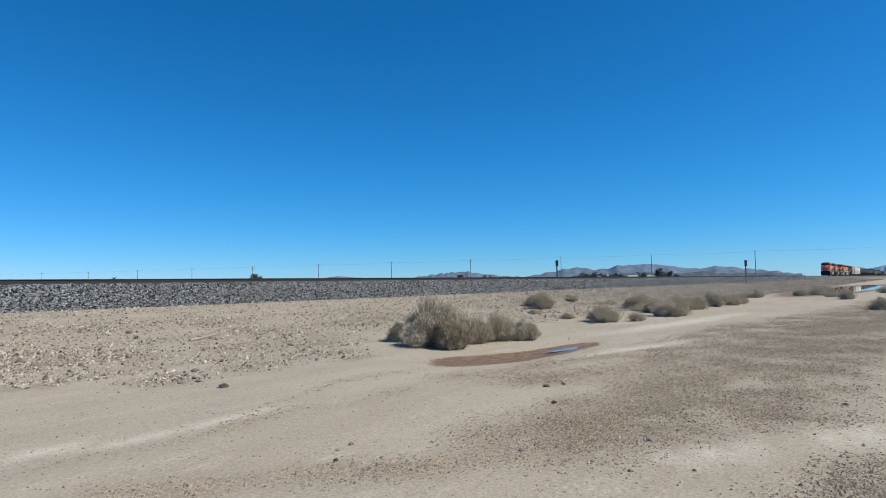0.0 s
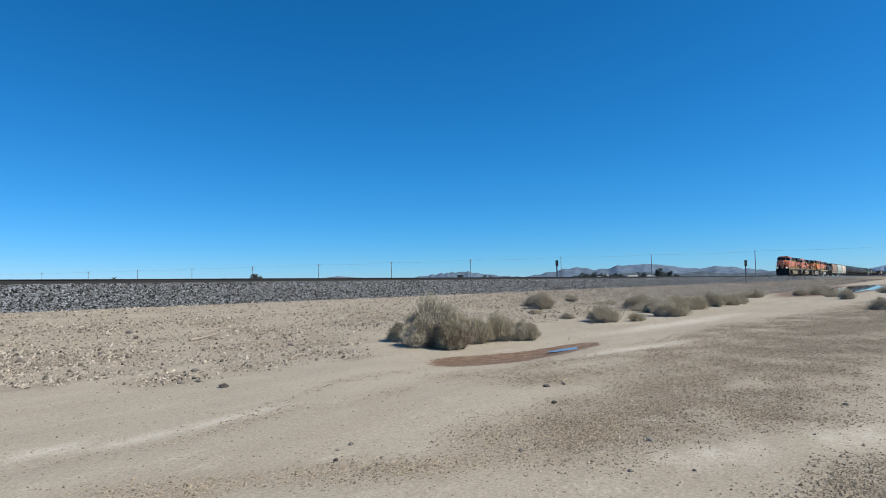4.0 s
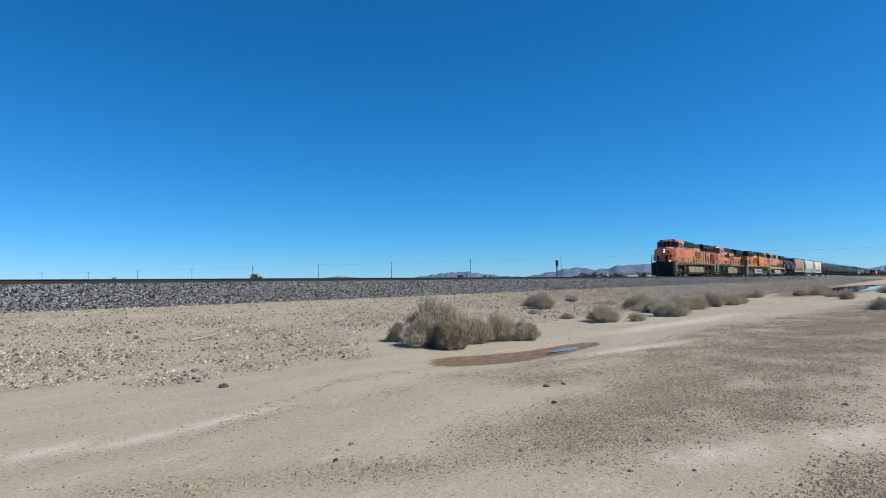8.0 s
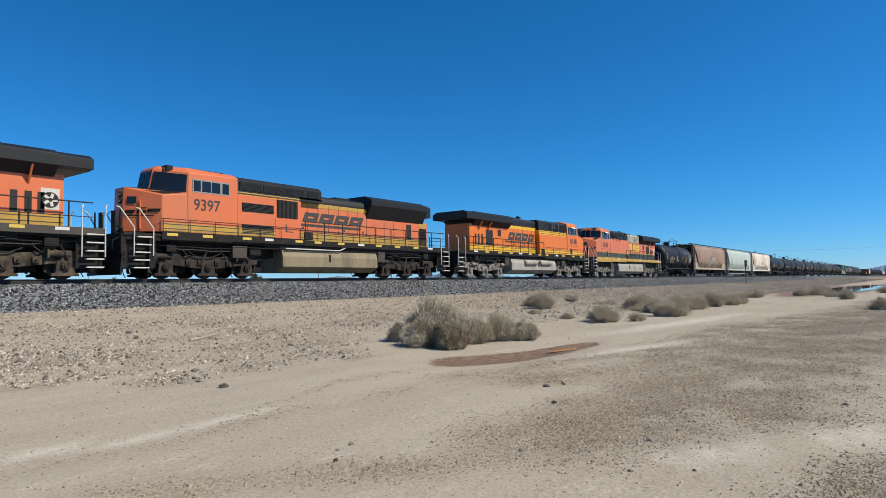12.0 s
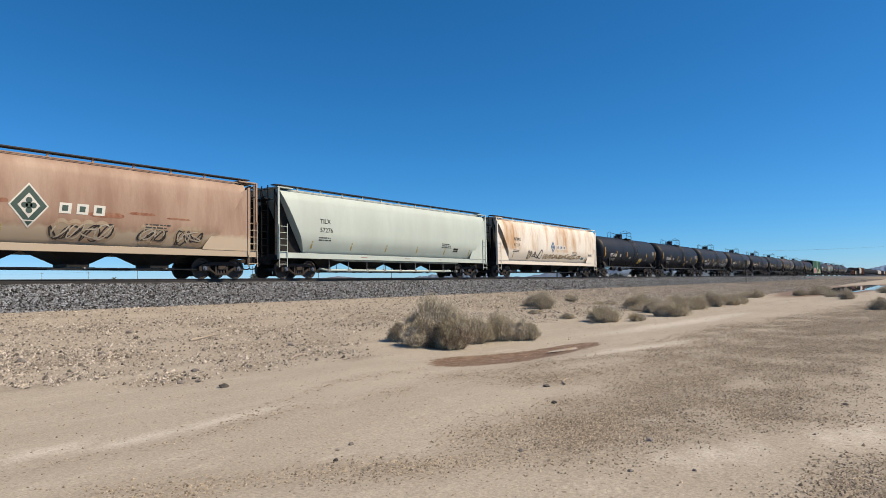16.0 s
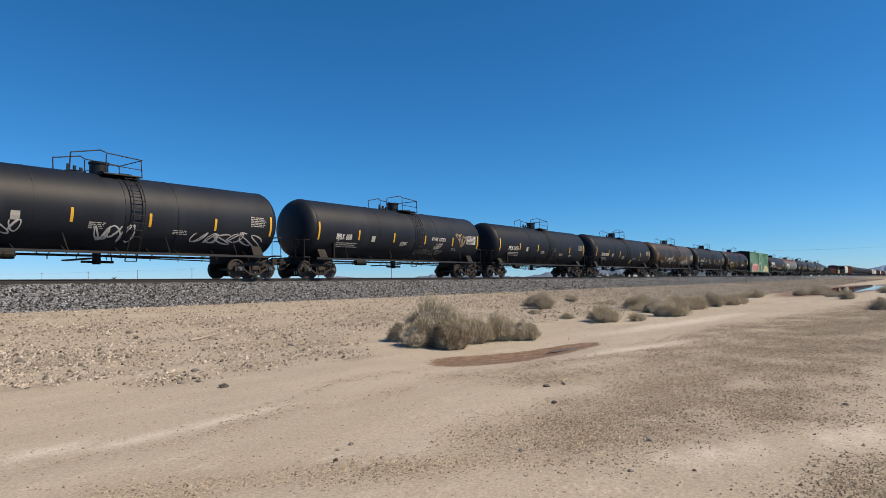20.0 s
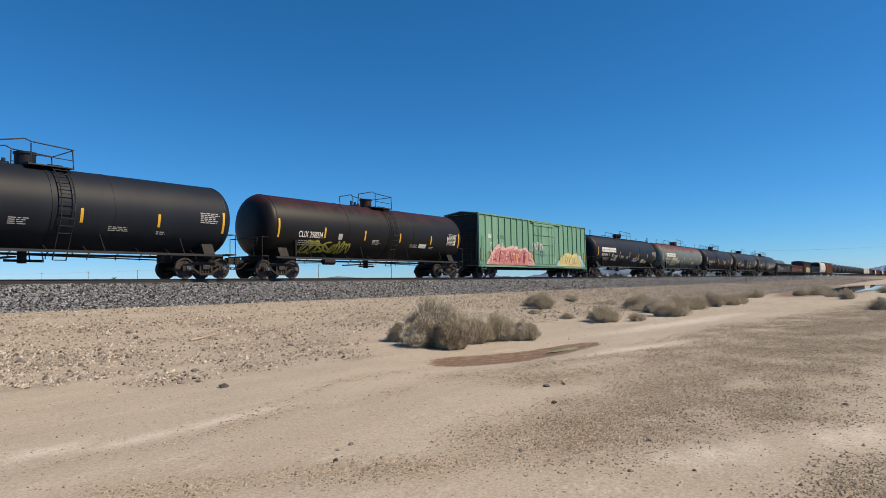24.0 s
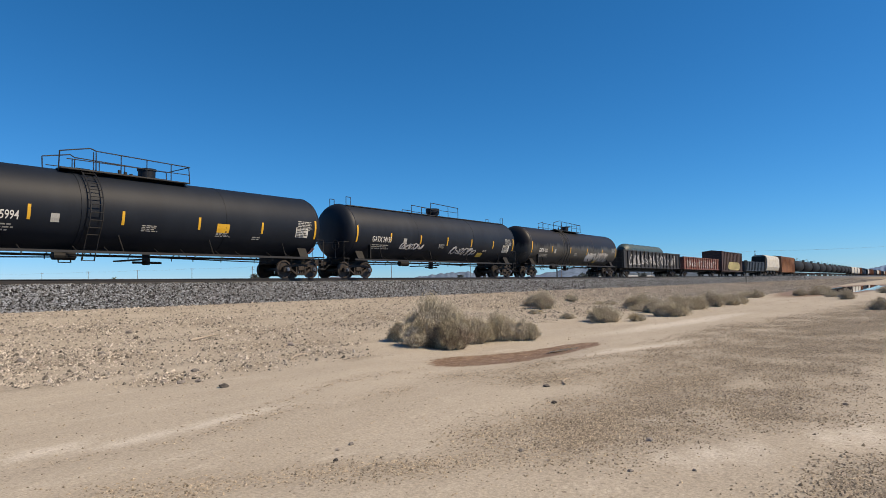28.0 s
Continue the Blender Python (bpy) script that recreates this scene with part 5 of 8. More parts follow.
        for zz in np.arange(1.3, 4.6, 0.36):
            rod(bm, (s_ * (half - 0.55), -0.95, zz), (s_ * (half - 0.55), -0.45, zz), 0.018, 5)
        part("cage_ladder", bm, under if s_ < 0 else paint, ob)
        bm = bmesh.new()
        box(bm, s_ * (half - 0.6) - 0.25, s_ * (half - 0.6) + 0.25, -1.0, 1.0, 4.0, 4.05, 0.006)
        part("brake_step", bm, under, ob)
        bm = bmesh.new()
        rod(bm, (s_ * (half - 1.9), -0.35, 1.35), (s_ * (half - 1.9), 0.45, 1.35), 0.2, 12)
        part("air_reservoir", bm, under, ob)
        freight_truck(ob, s_ * (half - 2.45))
        coupler(ob, s_ * (half - 0.82), s_)
    # roof edge brackets, running boards and hatches
    for side in (-1, 1):
        bm = bmesh.new()
        for x in np.arange(-half + 2.4, half - 2.2, 1.65):
            box(bm, x - 0.04, x + 0.04, side * 1.02 - 0.03, side * 1.02 + 0.03, 4.5, 4.78)
        part("board_bracket", bm, brackets or paint, ob)
        bm = bmesh.new()
        box(bm, -half + 0.9, half - 0.9, side * 0.92 - 0.20, side * 0.92 + 0.20, 4.78, 4.83, 0.005)
        part("running_board", bm, M_RAILGREY, ob)
        bm = bmesh.new()
        rod(bm, (-half + 1.6, side * 1.35, 4.55), (half - 1.6, side * 1.35, 4.55), 0.03, 6)
        part("roof_edge_bar", bm, brackets or paint, ob)
    bm = bmesh.new()
    for x in np.linspace(-top_x + 0.9, top_x - 0.9, 8):
        box(bm, x - 0.75, x + 0.75, -0.35, 0.35, 4.6, 4.75, 0.03)
    part("hatch_cover", bm, under, ob)
    # discharge pockets and gates
    n = 4
    x0, x1 = -low_x + 0.2, low_x - 0.2
    w = (x1 - x0) / n
    for k in range(n):
        c = x0 + w * (k + 0.5)
        bm = bmesh.new()
        vs = []
        for z, hx, hy in ((1.32, w / 2, 1.28), (0.60, 0.42, 0.62), (0.48, 0.42, 0.62)):
            vs.append([bm.verts.new((c + sx * hx, sy * hy, z)) for sx, sy in ((-1, -1), (1, -1), (1, 1), (-1, 1))])
        for p, q in zip(vs, vs[1:]):
            for i in range(4):
                bm.faces.new((p[i], p[(i + 1) % 4], q[(i + 1) % 4], q[i]))
        bm.faces.new(vs[-1])
        bmesh.ops.recalc_face_normals(bm, faces=bm.faces[:])
        pk = part("discharge_pocket", bm, M_BLACK, ob)
        bm = bmesh.new()
        box(bm, c - 0.55, c + 0.55, -0.85, 0.85, 0.40, 0.47, 0.01)
        rod(bm, (c, -1.2, 0.43), (c, 1.2, 0.43), 0.035, 6)
        part("gate", bm, M_GREYPIPE, pk)
    for side in (-1, 1):
        bm = bmesh.new()
        rod(bm, (-low_x, side * 0.95, 0.42), (low_x, side * 0.95, 0.42), 0.03, 6)
        part("gate_rail", bm, M_RAILGREY, ob)
    # marks
    mk, num = text
    lettering(ob, mk, -half + ends[1] + text_x - 0.85, 2.93, 0.24, surf, M_DARKMARK, 1.1)
    lettering(ob, num, -half + ends[1] + text_x - 0.85, 2.46, 0.24, surf, M_DARKMARK, 1.1)
    small_print(ob, -half + ends[1] + text_x - 0.9, 1.96, 1.1, 0.25, 2, surf, seed, M_DARKMARK)
    small_print(ob, half - 6.4, 1.95, 1.1, 0.35, 3, surf, seed + 1, M_DARKMARK)
    panel(ob, "data_plate", half - 5.0, half - 4.45, 1.75, 2.0, surf, M_BLACK, 0.008)
    for x in np.linspace(-low_x + 0.4, low_x - 0.4, 6):
        panel(ob, "reflector", x - 0.05, x + 0.05, 1.55, 1.95, surf, M_OLDYELLOW, 0.006, 2)
    if extras:
        extras(ob, surf, half)
    add_car(ob, a, b)
    return ob


M_DARKMARK = mat("dark_stencil_paint", (0.05, 0.05, 0.05), 0.7, 0, 0.3, 5)
M_OLDYELLOW = mat("faded_yellow_reflector", (0.42, 0.32, 0.10), 0.6, 0, 0.3, 5)
M_LOGOBLUE = mat("blue_logo_paint", (0.05, 0.13, 0.27), 0.6, 0, 0.3, 4)
M_LOGOTEAL = mat("faded_teal_logo_paint", (0.10, 0.20, 0.24), 0.6, 0, 0.3, 4)
M_PALE = mat("pale_logo_paint", (0.66, 0.66, 0.62), 0.6, 0, 0.2, 4)
M_SPRAYBLACK = mat("black_spray_paint", (0.035, 0.03, 0.03), 0.6, 0, 0.3, 6)
M_SPRAYGREY = mat("grey_spray_paint", (0.22, 0.20, 0.17), 0.7, 0, 0.3, 6)


def diamond_logo(ob, surf, x, z, size, outer, inner):
    """A plain diamond with a pale core and four dots, and blocks in place of letters."""
    for side in (-1, 1):
        sx = 1 if side < 0 else -1
        def rhomb(r, lift, k=1.0):
            bm = bmesh.new()
            rows = []
            for i in range(13):
                dz = -0.995 + 1.99 * i / 12
                w = r * k * (1 - abs(dz))
                rows.append([bm.verts.new((sx * (x + e * w), side * (surf(z + dz * r) + lift), z + dz * r)) for e in (-1, 1)])
            for p, q in zip(rows, rows[1:]):
                bm.faces.new((p[0], p[1], q[1], q[0]))
            return bm
        part("logo_border", rhomb(size * 1.12, 0.010, 0.80), M_PALE, ob)
        part("logo_diamond", rhomb(size, 0.014, 0.80), outer, ob)
        part("logo_core", rhomb(size * 0.62, 0.018, 0.80), M_PALE, ob)
        for dx, dz in ((-0.24, 0), (0.24, 0), (0, 0.25), (0, -0.25), (0, 0)):
            bm = bmesh.new()
            bmesh.ops.create_circle(bm, cap_ends=True, segments=12, radius=size * 0.15)
            bm.transform(Matrix.Translation((sx * (x + dx * size * 0.8), side * (surf(z + dz * size) + 0.022), z + dz * size)) @ Matrix.Rotation(radians(90), 4, 'X'))
            part("logo_dot", bm, outer, ob)
    for k in range(3):
        panel(ob, "logo_block", x + size + 0.25 + k * 0.62, x + size + 0.68 + k * 0.62, z - 0.20, z + 0.20, surf, M_PALE, 0.012, 2, 0.1)
        panel(ob, "logo_slot", x + size + 0.36 + k * 0.62, x + size + 0.57 + k * 0.62, z - 0.11, z + 0.11, surf, outer, 0.016, 1, 0.1)


def hopper_paint(name, base, rust, amount, low=None, low_z=None):
    m = mat(name, base, 0.6, 0, 0.15, 1.0, dirt=rust, dirt_amount=amount, streak=True)
    if low:
        nt = m.node_tree
        n, l = nt.nodes, nt.links
        b = n["Principled BSDF"]
        old = b.inputs["Base Color"].links[0].from_socket
        tc = n.new("ShaderNodeTexCoord")
        sep = n.new("ShaderNodeSeparateXYZ")
        l.new(tc.outputs["Object"], sep.inputs[0])
        nz = n.new("ShaderNodeTexNoise")
        nz.inputs["Scale"].default_value = 2.5
        nz.inputs["Detail"].default_value = 6
        l.new(tc.outputs["Object"], nz.inputs["Vector"])
        ad = n.new("ShaderNodeMath")
        ad.operation = 'MULTIPLY_ADD'
        l.new(nz.outputs["Fac"], ad.inputs[0])
        ad.inputs[1].default_value = 0.5
        l.new(sep.outputs["Z"], ad.inputs[2])
        mr = n.new("ShaderNodeMapRange")
        mr.inputs["From Min"].default_value, mr.inputs["From Max"].default_value = low_z + 0.15, low_z + 0.35
        l.new(ad.outputs[0], mr.inputs["Value"])
        mx = n.new("ShaderNodeMix")
        mx.data_type = 'RGBA'
        l.new(mr.outputs[0], mx.inputs["Factor"])
        mx.inputs["A"].default_value = (*[v * ALBEDO_SCALE for v in low], 1)
        l.new(old, mx.inputs["B"])
        l.new(mx.outputs["Result"], b.inputs["Base Color"])
    return m


# ---------------------------------------------------------------- locomotives
M_ORANGE = mat("locomotive_orange", (0.74, 0.19, 0.07), 0.42, 0, 0.10, 0.9, dirt=(0.62, 0.20, 0.09), dirt_amount=0.3, streak=True)
M_ORANGE_BRIGHT = mat("bright_locomotive_orange", (0.82, 0.20, 0.02), 0.40, 0, 0.08, 0.9)
M_GOLD = mat("locomotive_yellow", (0.54, 0.33, 0.055), 0.5, 0, 0.2, 2.0, dirt=(0.40, 0.28, 0.10), dirt_amount=0.25, streak=True)
M_GOLD_BRIGHT = mat("bright_locomotive_yellow", (0.85, 0.50, 0.03), 0.45, 0, 0.1, 2.0)
M_ROOF = mat("locomotive_black", (0.011, 0.0135, 0.018), 0.55, 0, 0.3, 1.5, dirt=(0.020, 0.021, 0.023), dirt_amount=0.3, spec=0.35)
M_SILLBROWN = mat("dusty_dark_sill", (0.062, 0.053, 0.045), 0.7, 0, 0.25, 2.0)
M_TANKTAN = mat("dusty_fuel_tank", (0.29, 0.245, 0.155), 0.7, 0, 0.2, 1.2, dirt=(0.13, 0.10, 0.07), dirt_amount=0.3, streak=True)
M_TANKGREY = mat("grey_fuel_tank", (0.42, 0.40, 0.36), 0.6, 0, 0.15, 1.2, dirt=(0.25, 0.21, 0.16), dirt_amount=0.3, streak=True)
M_LOCOTRUCK = mat("dusty_locomotive_truck", (0.135, 0.108, 0.080), 0.85, 0, 0.35, 3, dirt=(0.025, 0.021, 0.018), dirt_amount=0.48, spec=0.2)
M_LOCOTRUCK_DARK = mat("oily_locomotive_truck", (0.060, 0.046, 0.036), 0.75, 0, 0.4, 3, dirt=(0.018, 0.015, 0.013), dirt_amount=0.5, spec=0.3)
M_LOCOTRUCK_PALE = mat("silver_locomotive_truck", (0.30, 0.28, 0.25), 0.75, 0.1, 0.3, 3, dirt=(0.10, 0.08, 0.06), dirt_amount=0.4)
M_GREEN = mat("dark_green_stripe", (0.05, 0.065, 0.055), 0.5, 0, 0.25, 2)
M_PRIMER = mat("bare_primer_patches", (0.46, 0.48, 0.40), 0.7, 0, 0.15, 2, dirt=(0.06, 0.065, 0.06), dirt_amount=0.42)
M_GRILLE = mat("dark_grille", (0.02, 0.021, 0.022), 0.7, 0.2, 0.3, 8)
M_RAILWHITE = mat("white_grab_rail", (0.72, 0.70, 0.64), 0.5, 0, 0.15, 5)
M_TAG = mat("yellow_sill_tag", (0.72, 0.52, 0.10), 0.5, 0, 0.15, 5)


def loco_truck(parent, x, material, axles=(-2.04, 0.0, 2.08)):
    r = 0.53
    def frame_mesh(bm):
        y0, y1 = -0.09, 0.09
        prism(bm, [(-2.75, 0.44), (-2.6, 0.56), (-1.6, 0.56), (-1.2, 0.46), (1.2, 0.46), (1.6, 0.56), (2.6, 0.56), (2.75, 0.44), (2.7, 0.14), (1.55, 0.04), (0.55, -0.08), (-0.55, -0.08), (-1.55, 0.04), (-2.7, 0.14)], y0, y1, 'y', 0.02)
        for ax in axles:
            prism(bm, [(ax - 0.28, 0.30), (ax + 0.28, 0.30), (ax + 0.36, -0.30), (ax + 0.50, -0.32), (ax + 0.50, -0.42), (ax - 0.50, -0.42), (ax - 0.50, -0.32), (ax - 0.36, -0.30)], y0 - 0.03, y1 + 0.03, 'y', 0.02)
    def transom(bm):
        box(bm, -0.4, 0.4, -0.9, 0.9, 0.05, 0.38, 0.03)
        box(bm, -2.5, 2.5, -0.25, 0.25, 0.12, 0.3, 0.03)
    t = place("truck", shared("loco_transom", transom), material, parent, "dusty three-axle locomotive truck", pose(x, 0, r))
    fm = shared("loco_truck_frame", frame_mesh)
    cap = shared("journal_cap", lambda bm: (rod(bm, (0, -0.2, 0), (0, 0.2, 0), 0.17, 16), rod(bm, (0, -0.24, 0), (0, 0.24, 0), 0.10, 12)), True)
    cyl = shared("brake_cylinder", lambda bm: (rod(bm, (-0.32, 0, 0), (0.20, 0, 0), 0.13, 12), rod(bm, (0.2, 0, 0), (0.5, 0, -0.05), 0.04, 8), box(bm, -0.38, -0.3, -0.16, 0.16, -0.16, 0.16)), True)
    sand = shared("sand_pipe", lambda bm: pipe(bm, [(0, 0, 0.5), (0.02, 0, 0.1), (0.12, 0, -0.3), (0.2, 0, -0.45)], 0.022))
    hose = shared("truck_hose", lambda bm: pipe(bm, [(-1.0, 0, 0.1), (-0.7, 0, -0.08), (-0.3, 0, -0.14), (0.2, 0, -0.10), (0.6, 0, 0.06)], 0.025))
    for s_ in (-1, 1):
        place("truck_frame", fm, material, t, m=pose(0, s_ * 1.06, 0))
        for ax in axles:
            place("journal_cap", cap, material, t, m=pose(ax, s_ * 1.08, -0.02))
        for cx in (-2.25, 1.75):
            place("brake_cylinder", cyl, material, t, m=pose(cx, s_ * 1.22, 0.42))
        for cx in (-2.9, 2.6):
            place("sand_pipe", sand, M_RAILGREY, t, m=pose(cx, s_ * 1.0, 0.0))
        place("truck_hose", hose, M_HOSE, t, m=pose(0, s_ * 1.24, 0.55))
        spring = shared("coil_spring", lambda bm: rod(bm, (0, 0, 0), (0, 0, 0.22), 0.07, 10))
        for dx in (-1.05, -0.85, 0.85, 1.05):
            place("coil_spring", spring, M_BLACK, t, m=pose(dx, s_ * 1.02, 0.3))
    motor = shared("traction_motor", lambda bm: (box(bm, -0.62, 0.55, -0.62, 0.62, -0.28, 0.34, 0.06), box(bm, -0.75, -0.5, -0.35, 0.35, -0.1, 0.3, 0.03)))
    brake = shared("brake_shoe", lambda bm: prism(bm, [(-0.05, -0.30), (0.05, -0.26), (0.09, 0.05), (0.05, 0.34), (-0.03, 0.36), (0.0, 0.04)], -0.07, 0.07, 'y', 0.012))
    pad = shared("bolster_pad", lambda bm: (box(bm, -0.24, 0.24, -0.13, 0.13, 0.0, 0.10, 0.015), box(bm, -0.20, 0.20, -0.10, 0.10, 0.10, 0.26, 0.02), box(bm, -0.26, 0.26, -0.14, 0.14, 0.26, 0.34, 0.015)))
    damper = shared("damper", lambda bm: (rod(bm, (0, 0, 0), (0.18, 0, 0.34), 0.055, 10), rod(bm, (0.18, 0, 0.34), (0.30, 0, 0.58), 0.028, 8)))
    bracket = shared("frame_bracket", lambda bm: (box(bm, -0.12, 0.12, -0.05, 0.05, -0.10, 0.14, 0.015), rod(bm, (0, -0.09, 0.02), (0, 0.09, 0.02), 0.045, 8)))
    for ax in axles:
        place("wheelset", wheelset_mesh(r), M_WHEEL, t, m=pose(ax, 0, 0))
        place("traction_motor", motor, M_BLACK, t, m=pose(ax + 0.75, 0, 0.02))
        for s_ in (-1, 1):
            place("brake_shoe", brake, M_TRUCK, t, m=pose(ax + 0.60, s_ * 0.86, 0.0))
            place("brake_shoe", brake, M_TRUCK, t, m=pose(ax - 0.60, s_ * 0.86, 0.0, 0, 0, 180))
    for s_ in (-1, 1):
        for dx in (-1.55, 1.55):
            place("bolster_pad", pad, material, t, m=pose(dx, s_ * 0.98, 0.50))
        place("damper", damper, M_RAILGREY, t, m=pose(-0.35, s_ * 1.22, 0.22))
        place("damper", damper, M_RAILGREY, t, m=pose(2.15, s_ * 1.22, 0.22, 0, 0, 180))
        for dx in (-1.0, -0.42, 0.45, 1.05):
            place("frame_bracket", bracket, material, t, m=pose(dx, s_ * 1.18, 0.16))


def underfloor(ob, U, end, emd):
    """Pipes, boxes and brackets hung under the walkways over the trucks."""
    boxes = ((3.3, 3.75, 1.16, 1.50), (6.55, 7.35, 0.95, 1.52), (7.55, 8.2, 1.10, 1.50), (16.6, 17.25, 0.92, 1.55), (18.0, 18.5, 1.30, 1.60), (21.0, 21.5, 1.22, 1.60))
    for side in (-1, 1):
        for k, (u0, u1, z0, z1) in enumerate(boxes):
            bm = bmesh.new()
            y0, y1 = sorted((side * 1.08, side * (1.40 if k % 2 else 1.34)))
            box(bm, U(u0), U(u1), y0, y1, z0, z1, 0.02)
            box(bm, U(u0 + 0.06), U(u1 - 0.06), min(y0, y1) - 0.012, max(y0, y1) + 0.012, z0 + 0.06, z1 - 0.10, 0.01)
            part("underfloor_box", bm, M_SILLBROWN if k in (1, 3) else M_BLACK, ob)
        for k, (u0, u1, z, r) in enumerate(((2.9, 8.5, 1.44, 0.030), (3.6, 7.9, 1.32, 0.022), (16.5, end - 0.9, 1.46, 0.030), (17.4, 21.4, 1.34, 0.022))):
            bm = bmesh.new()
            y = side * (1.30 - 0.05 * (k % 2))
            n = 9
            pts = [(U(u0 + (u1 - u0) * i / n), y, z - 0.06 * math.sin(math.pi * i / n) - 0.03 * (i % 3 == 1)) for i in range(n + 1)]
            pipe(bm, [(pts[0][0], y, 1.62)] + pts + [(pts[-1][0], y, 1.62)], r)
            part("underfloor_pipe", bm, M_SILLBROWN if k % 2 else M_BLACK, ob)
        for u in (4.0, 5.9, 17.9, 20.6):
            bm = bmesh.new()
            pipe(bm, [(U(u), side * 1.2, 1.6), (U(u + 0.06), side * 1.27, 1.25), (U(u + 0.3), side * 1.28, 1.02), (U(u + 0.5), side * 1.2, 1.0)], 0.026)
            part("air_hose", bm, M_HOSE, ob)
    bm = bmesh.new()
    for u0, u1 in ((2.9, 8.6), (16.4, end - 0.3)):
        box(bm, U(u0), U(u1), -1.02, 1.02, 1.16, 1.61, 0.03)
    part("bolster_frame", bm, M_BLACK, ob)


def slanted_blocks(ob, x0, x1, z, h, surf, material, slant=0.45):
    """The builder's railway mark reduced to four leaning blocks, with an underline wedge."""
    w = (x1 - x0) / 4
    for k in range(4):
        a = x0 + w * k
        for z0, z1, f0, f1 in ((0.0, 0.40, 0.0, 0.88), (0.40, 0.60, 0.0, 0.26), (0.40, 0.60, 0.62, 0.88), (0.60, 1.0, 0.0, 0.88)):
            panel(ob, "logo_block", a + w * f0 + slant * h * z0, a + w * f1 + slant * h * z0, z + h * z0, z + h * z1, surf, material, 0.008, 1, slant, about=(x0 + x1) / 2)


def louvres(ob, name, x0, x1, z0, z1, y, material, rows=8, upright=False):
    """A recessed grille with separate slats, on both flanks."""
    for side in (-1, 1):
        sx = 1
        bm = bmesh.new()
        box(bm, min(sx * x0, sx * x1), max(sx * x0, sx * x1), min(side * (y - 0.06), side * (y + 0.006)), max(side * (y - 0.06), side * (y + 0.006)), z0, z1)
        g = part(name, bm, M_GRILLE, ob)
        bm = bmesh.new()
        for k in range(rows):
            if upright:
                xx = x0 + (x1 - x0) * (k + 0.5) / rows
                box(bm, sx * xx - 0.018, sx * xx + 0.018, side * (y + 0.018) - 0.012, side * (y + 0.018) + 0.012, z0, z1)
            else:
                zz = z0 + (z1 - z0) * (k + 0.5) / rows
                box(bm, min(sx * x0, sx * x1), max(sx * x0, sx * x1), side * (y + 0.018) - 0.012, side * (y + 0.018) + 0.012, zz - 0.014, zz + 0.014)
        part("grille_slat", bm, material, g)


def flank(ob, name, x0, x1, z0, z1, y, material, lift=0.0):
    """A thin proud plate (door, panel, stripe) on both flanks."""
    return panel(ob, name, x0, x1, z0, z1, lambda z: y, material, 0.008 + lift, about=None)


